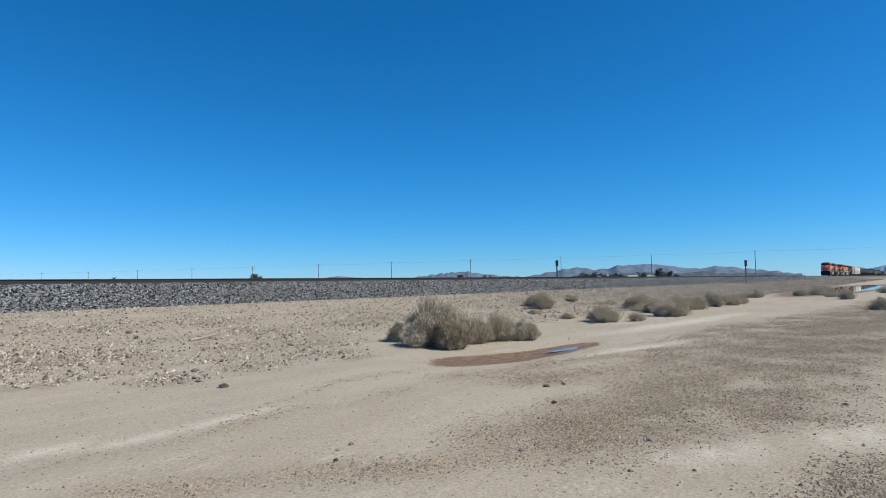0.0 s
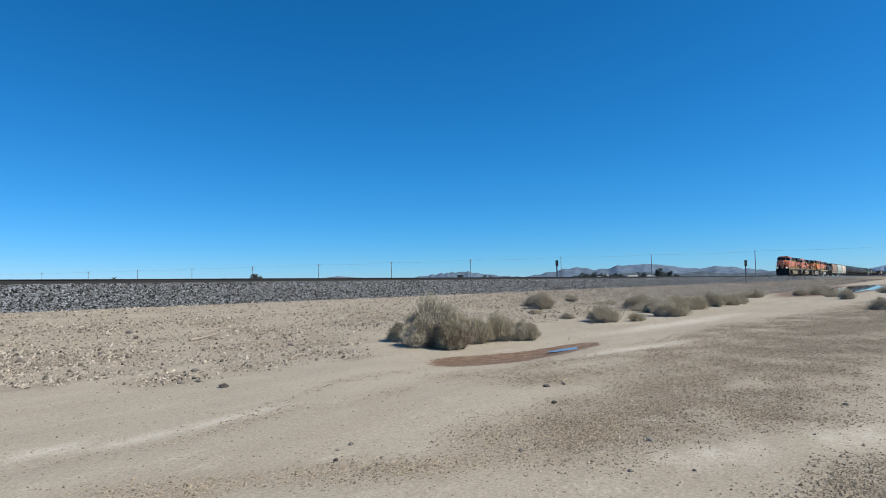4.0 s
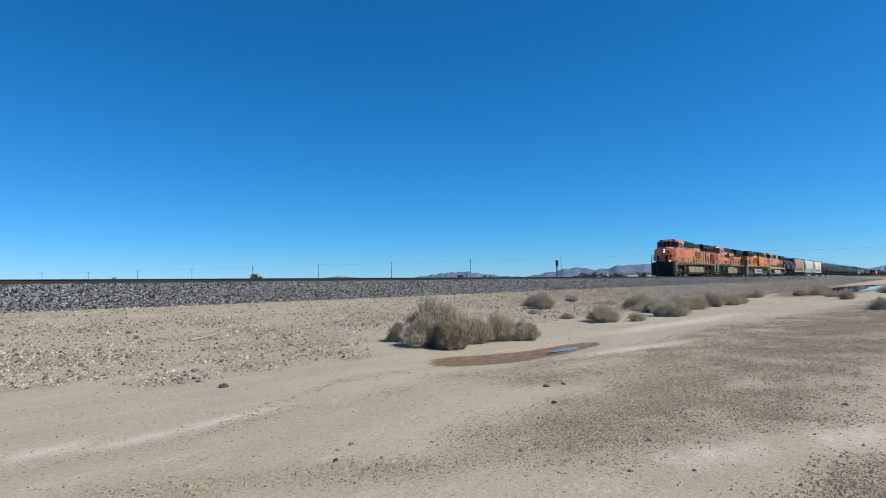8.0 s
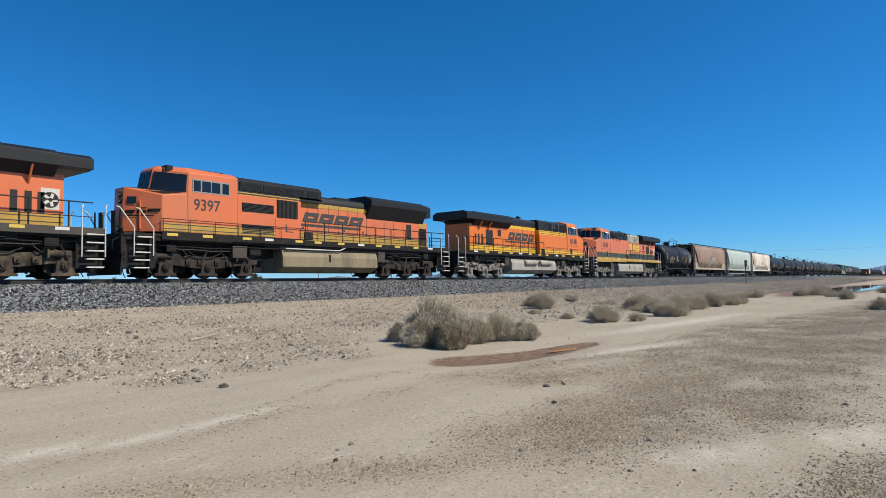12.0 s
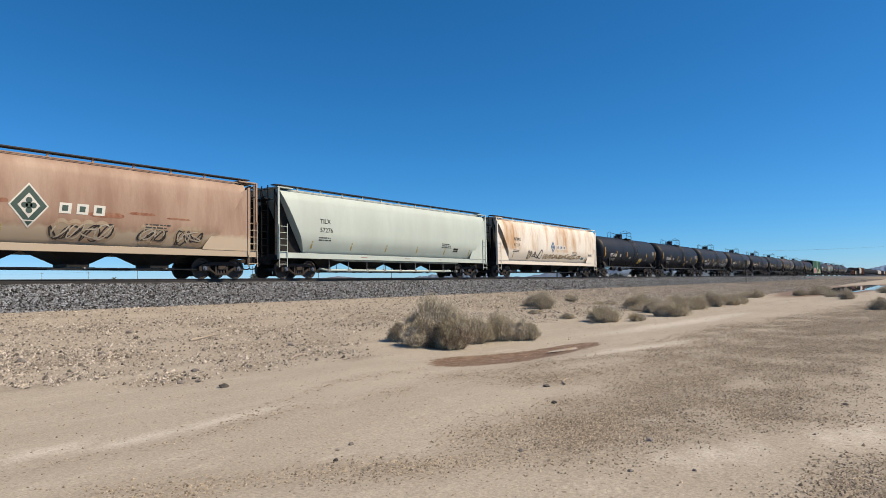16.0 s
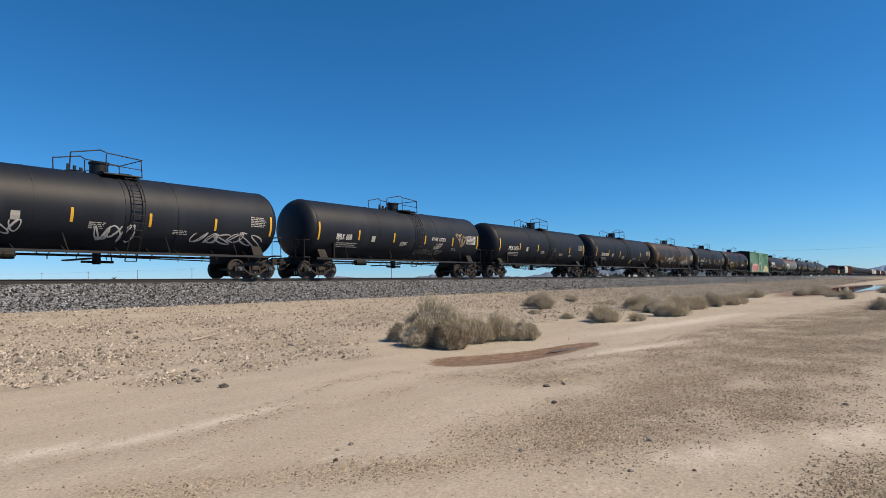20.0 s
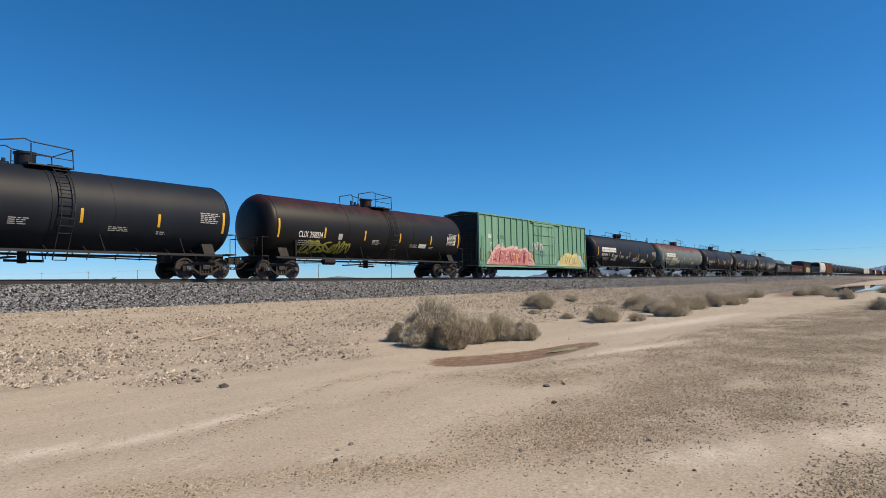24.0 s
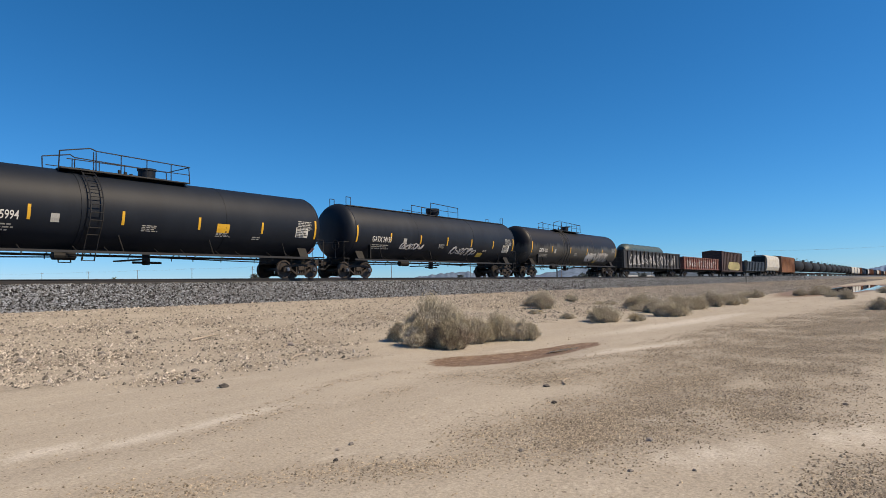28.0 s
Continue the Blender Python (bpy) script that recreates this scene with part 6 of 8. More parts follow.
def locomotive(a, b, label, number, make, c, turned=False):
    half = (b - a) / 2
    H = half
    ob = empty("locomotive", label, "locomotive", "locomotives at the head of the train")
    U = lambda u: u - H
    end = 2 * H - 0.55
    orange, gold, roof, sill, tankm, truckm = c["orange"], c["gold"], c["roof"], c["sill"], c["tank"], c["truck"]
    emd = make == "emd"
    n0, ne = (1.72, 2.70) if not emd else (1.86, 2.98)
    cf, cc = (3.97, 3.42) if not emd else (4.20, 2.88)     # foot of the windshield, at its sides and in the middle
    # frame, deck and side sill
    bm = bmesh.new()
    box(bm, U(1.4), U(end), -0.7, 0.7, 1.05, 1.62, 0.03)
    box(bm, U(1.45), U(end), -1.45, 1.45, 1.60, 1.80, 0.01)
    part("underframe", bm, M_BLACK, ob)
    for side in (-1, 1):
        bm = bmesh.new()
        y0, y1 = sorted((side * 1.46, side * 1.54))
        box(bm, U(ne), U(6.4), y0, y1, 1.52 if not emd else 1.66, 2.02, 0.01)
        box(bm, U(6.4), U(10.8), y0, y1, 1.58 if not emd else 1.70, 2.02, 0.01)
        box(bm, U(10.8), U(end), y0, y1, 1.68, 1.98, 0.01)
        part("side_sill", bm, sill, ob)
        bm = bmesh.new()
        box(bm, U(8.4), U(end - 3), side * 1.3 - 0.05, side * 1.3 + 0.05, 1.42, 1.60)
        pipe(bm, [(U(6.6), side * 1.38, 1.46), (U(12), side * 1.38, 1.46), (U(end - 3.4), side * 1.38, 1.50)], 0.03)
        part("conduit", bm, M_BLACK, ob)
    tags = (3.2, 4.9, 7.0, 8.3, 10.2, 11.5, 13.2, 14.8, 16.3, 18.0, 19.8, 21.3)
    for i, u in enumerate(tags):
        if u < end - 0.6:
            flank(ob, "sill_tag", U(u), U(u + 0.5), 1.83, 1.95, 1.535, M_TAG if i % 4 != 3 else M_WHITE, 0.004)
    # nose
    nose_z = 3.72 if not emd else 3.60
    def hull(name, pts, material, lab=""):
        bm = bmesh.new()
        for p in pts:
            bm.verts.new((U(p[0]), p[1], p[2]))
        r = bmesh.ops.convex_hull(bm, input=bm.verts[:])
        bmesh.ops.delete(bm, geom=list({v for v in r["geom_interior"] if isinstance(v, bmesh.types.BMVert)}), context='VERTS')
        bmesh.ops.recalc_face_normals(bm, faces=bm.faces[:])
        bmesh.ops.bevel(bm, geom=bm.edges[:], offset=0.025, segments=2, affect='EDGES', profile=0.6)
        return part(name, bm, material, ob, lab)
    zf, zs, zb = (3.98, 3.62, 4.0) if not emd else (3.90, 3.58, 3.76)
    rows = [(n0, 0.36, 2.0), (ne, 1.49, 2.0), (cf + 0.1, 1.49, 2.0), (n0 + 0.03, 0.36, zf), (ne + 0.03, 1.47, zs), (cf + 0.1, 1.47, zb), (cc, 0.5, zf + 0.04 if emd else zb)]
    hull("nose", [(u, s_ * y, z) for u, y, z in rows for s_ in (-1, 1)], orange)
    # black anti-glare top of the nose
    bm = bmesh.new()
    lift = 0.014
    ring = [(n0 + 0.12, 0.33, zf + 0.004), (ne + 0.12, 1.36, zs + (0.055 if emd else 0.085)), (cf - 0.02, 1.38, zb + 0.01), (cc - 0.02, 0.46, (zf + 0.04) if emd else zb)]
    for s_ in (-1, 1):
        for tri in (ring[:3], [ring[0], ring[2], ring[3]]):
            bm.faces.new([bm.verts.new((U(u), s_ * y, z + lift)) for u, y, z in tri])
    bm.faces.new([bm.verts.new((U(u), y, z + lift)) for u, y, z in ((ring[0][0], -0.33, zf), (ring[0][0], 0.33, zf), (cc, 0.46, ring[3][2]), (cc, -0.46, ring[3][2]))])
    part("antiglare_panel", bm, M_BLACK, ob)
    # cab, with a swept windshield
    ce, ct = (6.32, 4.86) if not emd else (6.75, 4.80)
    cw = 1.50
    roofz = ct + (0.22 if not emd else 0.18)
    zc = zb + 0.04
    pts = [(u, s_ * y, z) for u, y, z in ((cf, cw, 2.0), (cf, cw, zb), (cf + 0.06, cw - 0.03, ct - 0.12), (ce, cw, ct - 0.06), (ce, cw, 2.0), (cc, 0.5, zc), (cc + 0.22, 0.5, ct + 0.02), (cc + 0.42, 0.5, roofz), (cf + 0.1, 1.12, roofz - 0.02), (ce, 1.12, roofz - 0.06)) for s_ in (-1, 1)]
    hull("cab", pts, orange)
    bm = bmesh.new()
    box(bm, U(cf + 0.6), U(ce - 0.3), -0.75, 0.75, roofz - 0.04, roofz + 0.06, 0.02)
    part("roof_cover", bm, c.get("cabroof", orange), ob)
    for k in range(5):
        bm = bmesh.new()
        rod(bm, (U(cf + 0.7 + 0.4 * k), 0.3 * (-1) ** k, roofz), (U(cf + 0.7 + 0.4 * k), 0.3 * (-1) ** k, roofz + 0.14), 0.03, 6)
        part("roof_antenna", bm, M_BLACK, ob)
    # windshields: two middle panes, two swept ones
    for s_ in (-1, 1):
        for A, B in (((cc, 0.04), (cc, 0.46)), ((cc + 0.05 * (cf - cc), 0.57), (cf - 0.05 * (cf - cc), 1.43))):
            bm = bmesh.new()
            quad = []
            for f, g_ in ((0, 0.06), (1, 0.06), (1, 0.90), (0, 0.90)):
                u, y = A[0] + (B[0] - A[0]) * f, A[1] + (B[1] - A[1]) * f
                side_f = max(0.0, (y - 0.5) / (cw - 0.5))
                z0_, z1_ = zc + (zb - zc) * side_f, ct + 0.02 + (-0.14) * side_f
                back = (0.22 + (0.06 - 0.22) * side_f) * g_
                quad.append(bm.verts.new((U(u + back) - 0.02, s_ * (y + (0.012 if A[1] > 0.5 else 0)), z0_ + (z1_ - z0_) * g_)))
            bm.faces.new(quad)
            part("windshield", bm, M_GLASS, ob)
    # number boards over the windshield
    for s_ in (-1, 1):
        bm = bmesh.new()
        nbu = cc + 0.20 + 0.30 * (cf - cc)
        box(bm, U(nbu), U(nbu + 0.3), min(s_ * 0.30, s_ * 0.98), max(s_ * 0.30, s_ * 0.98), ct - 0.03, ct + 0.20, 0.01)
        nb = part("number_board", bm, M_BLACK, ob)
        pts_, fcs = letters(number)
        bm = bmesh.new()
        w = max(p[0] for p in pts_)
        vs = [bm.verts.new((U(nbu) - 0.006, s_ * 0.64 + 0.24 - px / w * 0.48, ct - 0.02 + py * 0.20)) for px, py in pts_]
        for f in fcs:
            try:
                bm.faces.new([vs[i] for i in f])
            except ValueError:
                pass
        part("lettering", bm, M_WHITE, nb)
    # cab side windows, frames and sunshade
    w0 = 4.26 if not emd else 4.46
    zs0, zs1 = (3.93, 4.58) if not emd else (3.90, 4.38)
    flank(ob, "window_frame", U(w0 - 0.06), U(w0 + 1.86), zs0 - 0.06, zs1 + 0.06, cw, M_GREYPIPE)
    for k, (f0, f1) in enumerate(((0.0, 0.34), (0.42, 0.86), (0.90, 1.34), (1.46, 1.80))):
        flank(ob, "cab_window", U(w0 + f0), U(w0 + f1), zs0, zs1, cw, M_GLASS, 0.008)
    for side in ((-1, 1) if not emd else ()):
        bm = bmesh.new()
        sx = 1 if side < 0 else -1
        x0, x1 = sorted((sx * 1.0 * U(w0 + 0.5) if side < 0 else U(w0 + 0.5), U(w0 + 1.3)))
        prism(bm, [(side * 1.51, zs1 + 0.08), (side * 1.72, zs1 - 0.08), (side * 1.70, zs1 - 0.11), (side * 1.50, zs1 + 0.05)], x0, x1)
        part("sunshade", bm, M_WHITE, ob)
    lettering(ob, number, U(4.28 if not emd else 4.45), 3.06, 0.52 if not emd else 0.50, lambda z: cw, M_DARKMARK, width=0.95, name="road_number", about=None)
    # nose details
    bm = bmesh.new()
    rod(bm, (U(n0 + 0.05), -0.18, 3.60), (U(n0 - 0.05), -0.18, 3.60), 0.12, 14)
    rod(bm, (U(n0 + 0.05), -0.18, 3.32), (U(n0 - 0.05), -0.18, 3.32), 0.12, 14)
    part("headlight_housing", bm, M_BLACK, ob)
    for z in (3.60, 3.32):
        bm = bmesh.new()
        rod(bm, (U(n0 - 0.05), -0.18, z), (U(n0 - 0.06), -0.18, z), 0.06, 14)
        part("headlight", bm, M_LAMP if c.get("lead") else M_PALE, ob)
    bm = bmesh.new()
    p0, p1 = Vector((U(n0), -0.36, 0)), Vector((U(ne), -1.49, 0))
    d = (p1 - p0).normalized()
    nrm = Vector((d.y, -d.x, 0))
    if nrm.x > 0:
        nrm = -nrm
    def on_nose(f, z):
        q = p0.lerp(p1, f) + nrm * 0.02
        return (q.x, q.y, z)
    for f0, f1, z0, z1 in ((0.12, 0.36, 3.20, 3.50),):
        bm.faces.new([bm.verts.new(on_nose(f, z)) for f, z in ((f0, z0), (f1, z0), (f1, z1), (f0, z1))])
    part("nose_window", bm, M_GLASS, ob)
    bm = bmesh.new()
    for f0, f1, z0, z1 in ((0.05, 0.30, 2.78, 2.92), (0.36, 0.58, 2.78, 2.92), (0.62, 0.95, 2.84, 2.98), (0.05, 0.80, 2.66, 2.71), (0.36, 0.60, 2.98, 3.03)):
        bm.faces.new([bm.verts.new(on_nose(f, z)) for f, z in ((f0, z0), (f1, z0), (f1 + 0.03, z1), (f0 + 0.03, z1))])
    part("nose_emblem", bm, M_BLACK, ob, "dark leaning emblem bars")
    bm = bmesh.new()
    pipe(bm, [on_nose(0.45, 2.1), on_nose(0.45, 3.35)], 0.03)
    part("nose_grab_iron", bm, orange, ob)
    # front platform, pilot plow, steps, rails, ditch lights
    bm = bmesh.new()
    prism(bm, [(U(1.36), -1.5), (U(1.6), -1.5), (U(ne + 0.1), -1.5), (U(ne + 0.1), 1.5), (U(1.36), 1.5)], 1.78, 1.90, 'z', 0.01)
    part("front_platform", bm, M_BLACK, ob)
    bm = bmesh.new()
    for s_ in (-1, 1):
        vs = [(U(0.98), 0, 0.16), (U(1.26), s_ * 1.42, 0.16), (U(1.36), s_ * 1.42, 1.15), (U(1.18), 0, 1.15)]
        back = [(x + 0.08, y, z) for x, y, z in vs]
        f = [bm.verts.new(p) for p in vs]
        g = [bm.verts.new(p) for p in back]
        bm.faces.new(f)
        bm.faces.new(g[::-1])
        for i in range(4):
            bm.faces.new((f[i], f[(i + 1) % 4], g[(i + 1) % 4], g[i]))
    bmesh.ops.recalc_face_normals(bm, faces=bm.faces[:])
    box(bm, U(1.28), U(1.5), -1.45, 1.45, 1.0, 1.85, 0.02)
    part("pilot_plow", bm, M_BLACK, ob)
    for s_ in (-1, 1):
        bm = bmesh.new()
        for k in range(5):
            z = 0.42 + 0.32 * k
            box(bm, U(1.72 + 0.04 * k), U(2.38 + 0.03 * k), s_ * 1.50 - 0.14, s_ * 1.50 + 0.03, z, z + 0.05, 0.006)
        part("step", bm, M_RAILWHITE, ob)
        bm = bmesh.new()
        box(bm, U(2.45), U(2.72), s_ * 1.46 - 0.03, s_ * 1.46 + 0.03, 0.45, 1.85, 0.01)
        box(bm, U(1.5), U(2.72), s_ * 1.25 - 0.03, s_ * 1.25 + 0.03, 0.40, 1.85, 0.01)
        part("step_well", bm, M_BLACK, ob)
        for u0 in (1.78, 2.60):
            bm = bmesh.new()
            pipe(bm, [(U(u0 - 0.66), s_ * 1.36, 2.94), (U(u0 - 0.54), s_ * 1.42, 2.90), (U(u0), s_ * 1.54, 2.1), (U(u0), s_ * 1.54, 0.95)], 0.028, 8)
            part("step_handrail", bm, M_RAILWHITE, ob)
        bm = bmesh.new()
        box(bm, U(1.38), U(1.46), s_ * 0.55 - 0.16, s_ * 0.55 + 0.16, 1.9, 2.85, 0.02)
        box(bm, U(1.40), U(1.44), s_ * 1.1 - 0.05, s_ * 1.1 + 0.05, 1.9, 2.9, 0.01)
        part("platform_gate", bm, M_BLACK, ob)
        bm = bmesh.new()
        pipe(bm, [(U(1.40), s_ * 0.4, 2.85), (U(1.34), s_ * 0.2, 2.72), (U(1.34), 0, 2.66)], 0.018)
        part("chain", bm, M_GREYPIPE, ob)
        bm = bmesh.new()
        rod(bm, (U(1.52), s_ * 1.02, 2.06), (U(1.34), s_ * 1.02, 2.06), 0.14, 14)
        part("ditch_light_housing", bm, M_BLACK, ob)
        bm = bmesh.new()
        rod(bm, (U(1.34), s_ * 1.02, 2.06), (U(1.325), s_ * 1.02, 2.06), 0.07, 14)
        part("ditch_light", bm, M_LAMP if c.get("lead") else M_PALE, ob)
        bm = bmesh.new()
        pipe(bm, [(U(1.28), s_ * 0.7, 1.5), (U(1.1), s_ * 0.72, 1.35), (U(1.04), s_ * 0.7, 0.9), (U(1.12), s_ * 0.66, 0.75)], 0.03)
        part("multiple_unit_hose", bm, M_HOSE, ob)
        bm = bmesh.new()
        pipe(bm, [(U(1.3), s_ * 1.3, 1.7), (U(0.98), s_ * 1.36, 1.55), (U(1.04), s_ * 1.3, 1.2)], 0.015)
        part("uncoupling_lever", bm, M_RAILGREY, ob)
        # rear steps and rails
        bm = bmesh.new()
        for k in range(5):
            z = 0.42 + 0.32 * k
            box(bm, U(end - 0.75), U(end - 0.1), s_ * 1.50 - 0.14, s_ * 1.50 + 0.03, z, z + 0.05, 0.006)
        part("step", bm, M_RAILWHITE, ob)
        bm = bmesh.new()
        box(bm, U(end - 1.0), U(end), s_ * 1.22 - 0.03, s_ * 1.22 + 0.03, 0.40, 1.85, 0.01)
        part("step_well", bm, M_BLACK, ob)
        for u0 in (end - 0.9, end - 0.02):
            bm = bmesh.new()
            pipe(bm, [(U(u0 + 0.1), s_ * 1.42, 2.95), (U(u0), s_ * 1.54, 2.75), (U(u0), s_ * 1.54, 0.85)], 0.026, 8)
            part("step_handrail", bm, M_RAILWHITE, ob)
    bm = bmesh.new()
    box(bm, U(end - 0.05), U(end + 0.02), -1.45, 1.45, 0.85, 1.85, 0.02)
    part("rear_end_plate", bm, M_BLACK, ob)
    coupler(ob, U(1.95), -1)
    coupler(ob, U(2 * H - 0.82), 1)
    # equipment cabinet behind the cab
    q0, q1 = ce, 11.65 if not emd else 12.2
    upper = 1.40 if not emd else 1.36
    low_top = 3.66 if not emd else 3.98
    q2 = q1 if not emd else 10.62
    bm = bmesh.new()
    box(bm, U(q0 + 0.01), U(q2), -cw + 0.01, cw - 0.01, 2.0, low_top, 0.012)
    part("equipment_cabinet", bm, orange, ob)
    g1 = 4.02 if not emd else 4.14
    bm = bmesh.new()
    box(bm, U(q0 + 0.01), U(q2), -upper - 0.04, upper + 0.04, low_top, g1, 0.01)
    part("yellow_band", bm, gold if not c.get("plain") else orange, ob)
    bm = bmesh.new()
    top = 4.92 if not emd else 4.86
    if emd:
        box(bm, U(q2), U(q1), -upper, upper, 4.02, g1 + 0.1)
    prism(bm, [(-upper, g1), (-upper, top - 0.18), (-upper + 0.22, top), (upper - 0.22, top), (upper, top - 0.18), (upper, g1)], U(q0 + 0.02), U(q1 - 0.02), 'x', 0.015)
    part("cabinet_roof", bm, roof, ob)
    gr = [(q0 + 0.15, q0 + 1.5), (q0 + 1.6, q0 + 2.35), (q0 + 2.5, q0 + 3.3)] if not emd else [(q0 + 0.2, q0 + 1.5), (q0 + 1.6, q0 + 2.9), (q0 + 3.0, q0 + 4.2), (q0 + 4.4, q0 + 5.2)]
    for u0, u1 in gr:
        louvres(ob, "roof_grille", U(u0), U(u1), g1 + 0.1, top - 0.24, upper, roof, 9)
    if not emd:
        flank(ob, "roof_hatch", U(10.5), U(11.2), g1 + 0.15, top - 0.25, upper, M_GRILLE)
        for u in (7.78, 8.66, 8.98, 9.30):
            flank(ob, "hatch_post", U(u), U(u + 0.05), g1 + 0.04, top - 0.20, upper, M_GREYPIPE, 0.022)
        for side in (-1, 1):
            bm = bmesh.new()
            y = side * (upper + 0.14)
            pipe(bm, [(U(q0 + 0.1), y, g1 + 0.02), (U(q0 + 0.1), y, g1 + 0.42), (U(8.8), y, g1 + 0.30), (U(9.0), y, g1 - 0.1)], 0.02)
            for u in np.arange(q0 + 0.8, 9.0, 0.85):
                pipe(bm, [(U(u), y, g1 - 0.25), (U(u), y, g1 + 0.38)], 0.016)
            pipe(bm, [(U(9.6), y, top - 0.2), (U(10.4), y, top - 0.22), (U(11.6), side * 1.3, 3.4), (U(11.6), side * 1.3, 2.9)], 0.024)
            part("catwalk_rail", bm, M_RAILGREY, ob)
    else:
        louvres(ob, "intake_grille", U(7.0), U(8.85), 3.20, 3.62, cw - 0.005, M_GRILLE, 7)
        louvres(ob, "intake_grille", U(7.0), U(8.85), 2.16, 2.56, cw - 0.005, M_GRILLE, 6)
        louvres(ob, "radiator_grille", U(9.05), U(10.4), 3.05, 3.95, cw - 0.005, M_GRILLE, 16, True)
        flank(ob, "cabinet_door", U(8.95), U(10.55), 2.02, 2.98, cw - 0.004, orange, 0.012)
        flank(ob, "stencil_bar", U(9.6), U(9.66), 2.35, 2.75, cw + 0.012, M_DARKMARK)
        flank(ob, "stencil_bar", U(9.6), U(10.1), 2.33, 2.38, cw + 0.012, M_DARKMARK)
    # engine hood
    e0, e1 = q2, 16.2
    hw = 1.12
    band0, band1, htop = (3.93, 4.18, 4.84) if not emd else (3.82, 4.04, 4.52)
    bm = bmesh.new()
    box(bm, U(e0), U(e1 + 0.02), -hw, hw, 1.98, band0, 0.01)
    part("engine_hood", bm, orange, ob)
    bm = bmesh.new()
    box(bm, U(e0), U(e1), -hw - 0.012, hw + 0.012, band0, band1, 0.008)
    part("yellow_band", bm, c.get("band", gold), ob)
    bm = bmesh.new()
    r = 0.30 if not emd else 0.42
    prof = [(-hw, band1)] + [(-hw + r - r * math.cos(t), htop - r + r * math.sin(t)) for t in np.linspace(0.1, math.pi / 2, 6)]
    prof += [(-y, z) for y, z in reversed(prof)]
    prism(bm, prof, U(e0 + 0.01), U(e1))
    part("hood_roof", bm, c.get("hoodroof", roof), ob)
    for u in np.arange(e0 + 0.75, e1 - 0.1, 0.76):
        flank(ob, "door_seam", U(u) - 0.012, U(u) + 0.012, 2.42, htop - 0.35, hw + 0.004, M_SEAM)
    for u in np.arange(e0 + 0.4, e1 - 0.2, 1.52):
        flank(ob, "door_latch", U(u), U(u + 0.10), 2.62, 2.72, hw + 0.004, M_RAILGREY)
    # horn and exhaust
    hx = (e0 + 1.1) if not emd else 13.1
    bm = bmesh.new()
    rod(bm, (U(hx), 0, htop), (U(hx), 0, htop + 0.22), 0.05, 8)
    for k, s_ in ((-0.22, -1), (0.0, -1), (0.22, 1)):
        rod(bm, (U(hx), k, htop + 0.28), (U(hx) + s_ * 0.4, k, htop + 0.28), 0.03, 8, 0.10)
    part("horn", bm, M_BLACK, ob)
    bm = bmesh.new()
    box(bm, U(14.0), U(15.2), -0.5, 0.5, htop - 0.05, htop + 0.14, 0.03)
    part("exhaust_box", bm, M_BLACK, ob)
    # radiator section
    r0, r1 = (16.2, 22.3) if not emd else (15.95, 22.0)
    hood_end = 21.75
    wing = 1.56
    bm = bmesh.new()
    box(bm, U(e1 + 0.02), U(hood_end), -hw, hw, 1.98, 3.98 if not emd else 3.60, 0.01)
    part("rear_hood", bm, orange, ob)
    bm = bmesh.new()
    if emd:
        prof = [(-hw, 3.5), (-wing, 4.30), (-wing, 4.62), (-1.0, 4.86), (1.0, 4.86), (wing, 4.62), (wing, 4.30), (hw, 3.5)]
        prism(bm, prof, U(r0), U(r1 - 0.7), 'x', 0.015)
        prism(bm, [(-1.3, 3.95), (-1.3, 4.6), (-0.95, 4.8), (0.95, 4.8), (1.3, 4.6), (1.3, 3.95)], U(r1 - 0.72), U(r1 - 0.05), 'x', 0.015)
    else:
        prof = [(-hw, 3.86), (-wing + 0.08, 4.22), (-wing, 4.26), (-wing, 4.70), (-1.2, 4.88), (1.2, 4.88), (wing, 4.70), (wing, 4.26), (wing - 0.08, 4.22), (hw, 3.86)]
        prism(bm, prof, U(r0), U(r1 - 0.9), 'x', 0.015)
        prism(bm, [(-hw, 4.22), (-wing, 4.26), (-wing, 4.66), (-1.2, 4.84), (1.2, 4.84), (wing, 4.66), (wing, 4.26), (hw, 4.22)], U(r1 - 0.92), U(r1 + 0.35), 'x', 0.015)
    part("radiator_wing", bm, roof, ob)
    if not emd:
        for u in (19.2, 20.5):
            bm = bmesh.new()
            for s_ in (-1, 1):
                prism(bm, [(s_ * hw, 3.5), (s_ * (wing - 0.05), 4.2), (s_ * (wing - 0.15), 4.2), (s_ * hw, 3.62)], U(u), U(u) + 0.07)
            part("wing_bracket", bm, orange, ob)
        flank(ob, "rear_window", U(17.35), U(17.85), 3.20, 3.70, hw, M_GRILLE)
        flank(ob, "hood_door", U(18.55), U(19.55), 2.32, 3.62, hw, M_GRILLE)
        for u in (19.95, 20.42, 20.85):
            flank(ob, "hood_slot", U(u), U(u + 0.24), 2.30, 3.25, hw, M_GRILLE)
        flank(ob, "access_panel", U(20.95), U(21.6), 2.62, 3.42, hw, c.get("panel", M_PALE))
        if c.get("lead"):
            for side in (-1, 1):
                bm = bmesh.new()
                bmesh.ops.create_circle(bm, cap_ends=True, segments=22, radius=0.30, matrix=pose(U(21.28), side * (hw + 0.016), 2.98, 90))
                fan = part("fan_opening", bm, M_GRILLE, ob, "black round fan opening in a worn panel")
                for k in range(5):
                    bm = bmesh.new()
                    box(bm, -0.055, 0.055, -0.006, 0.006, 0.07, 0.25)
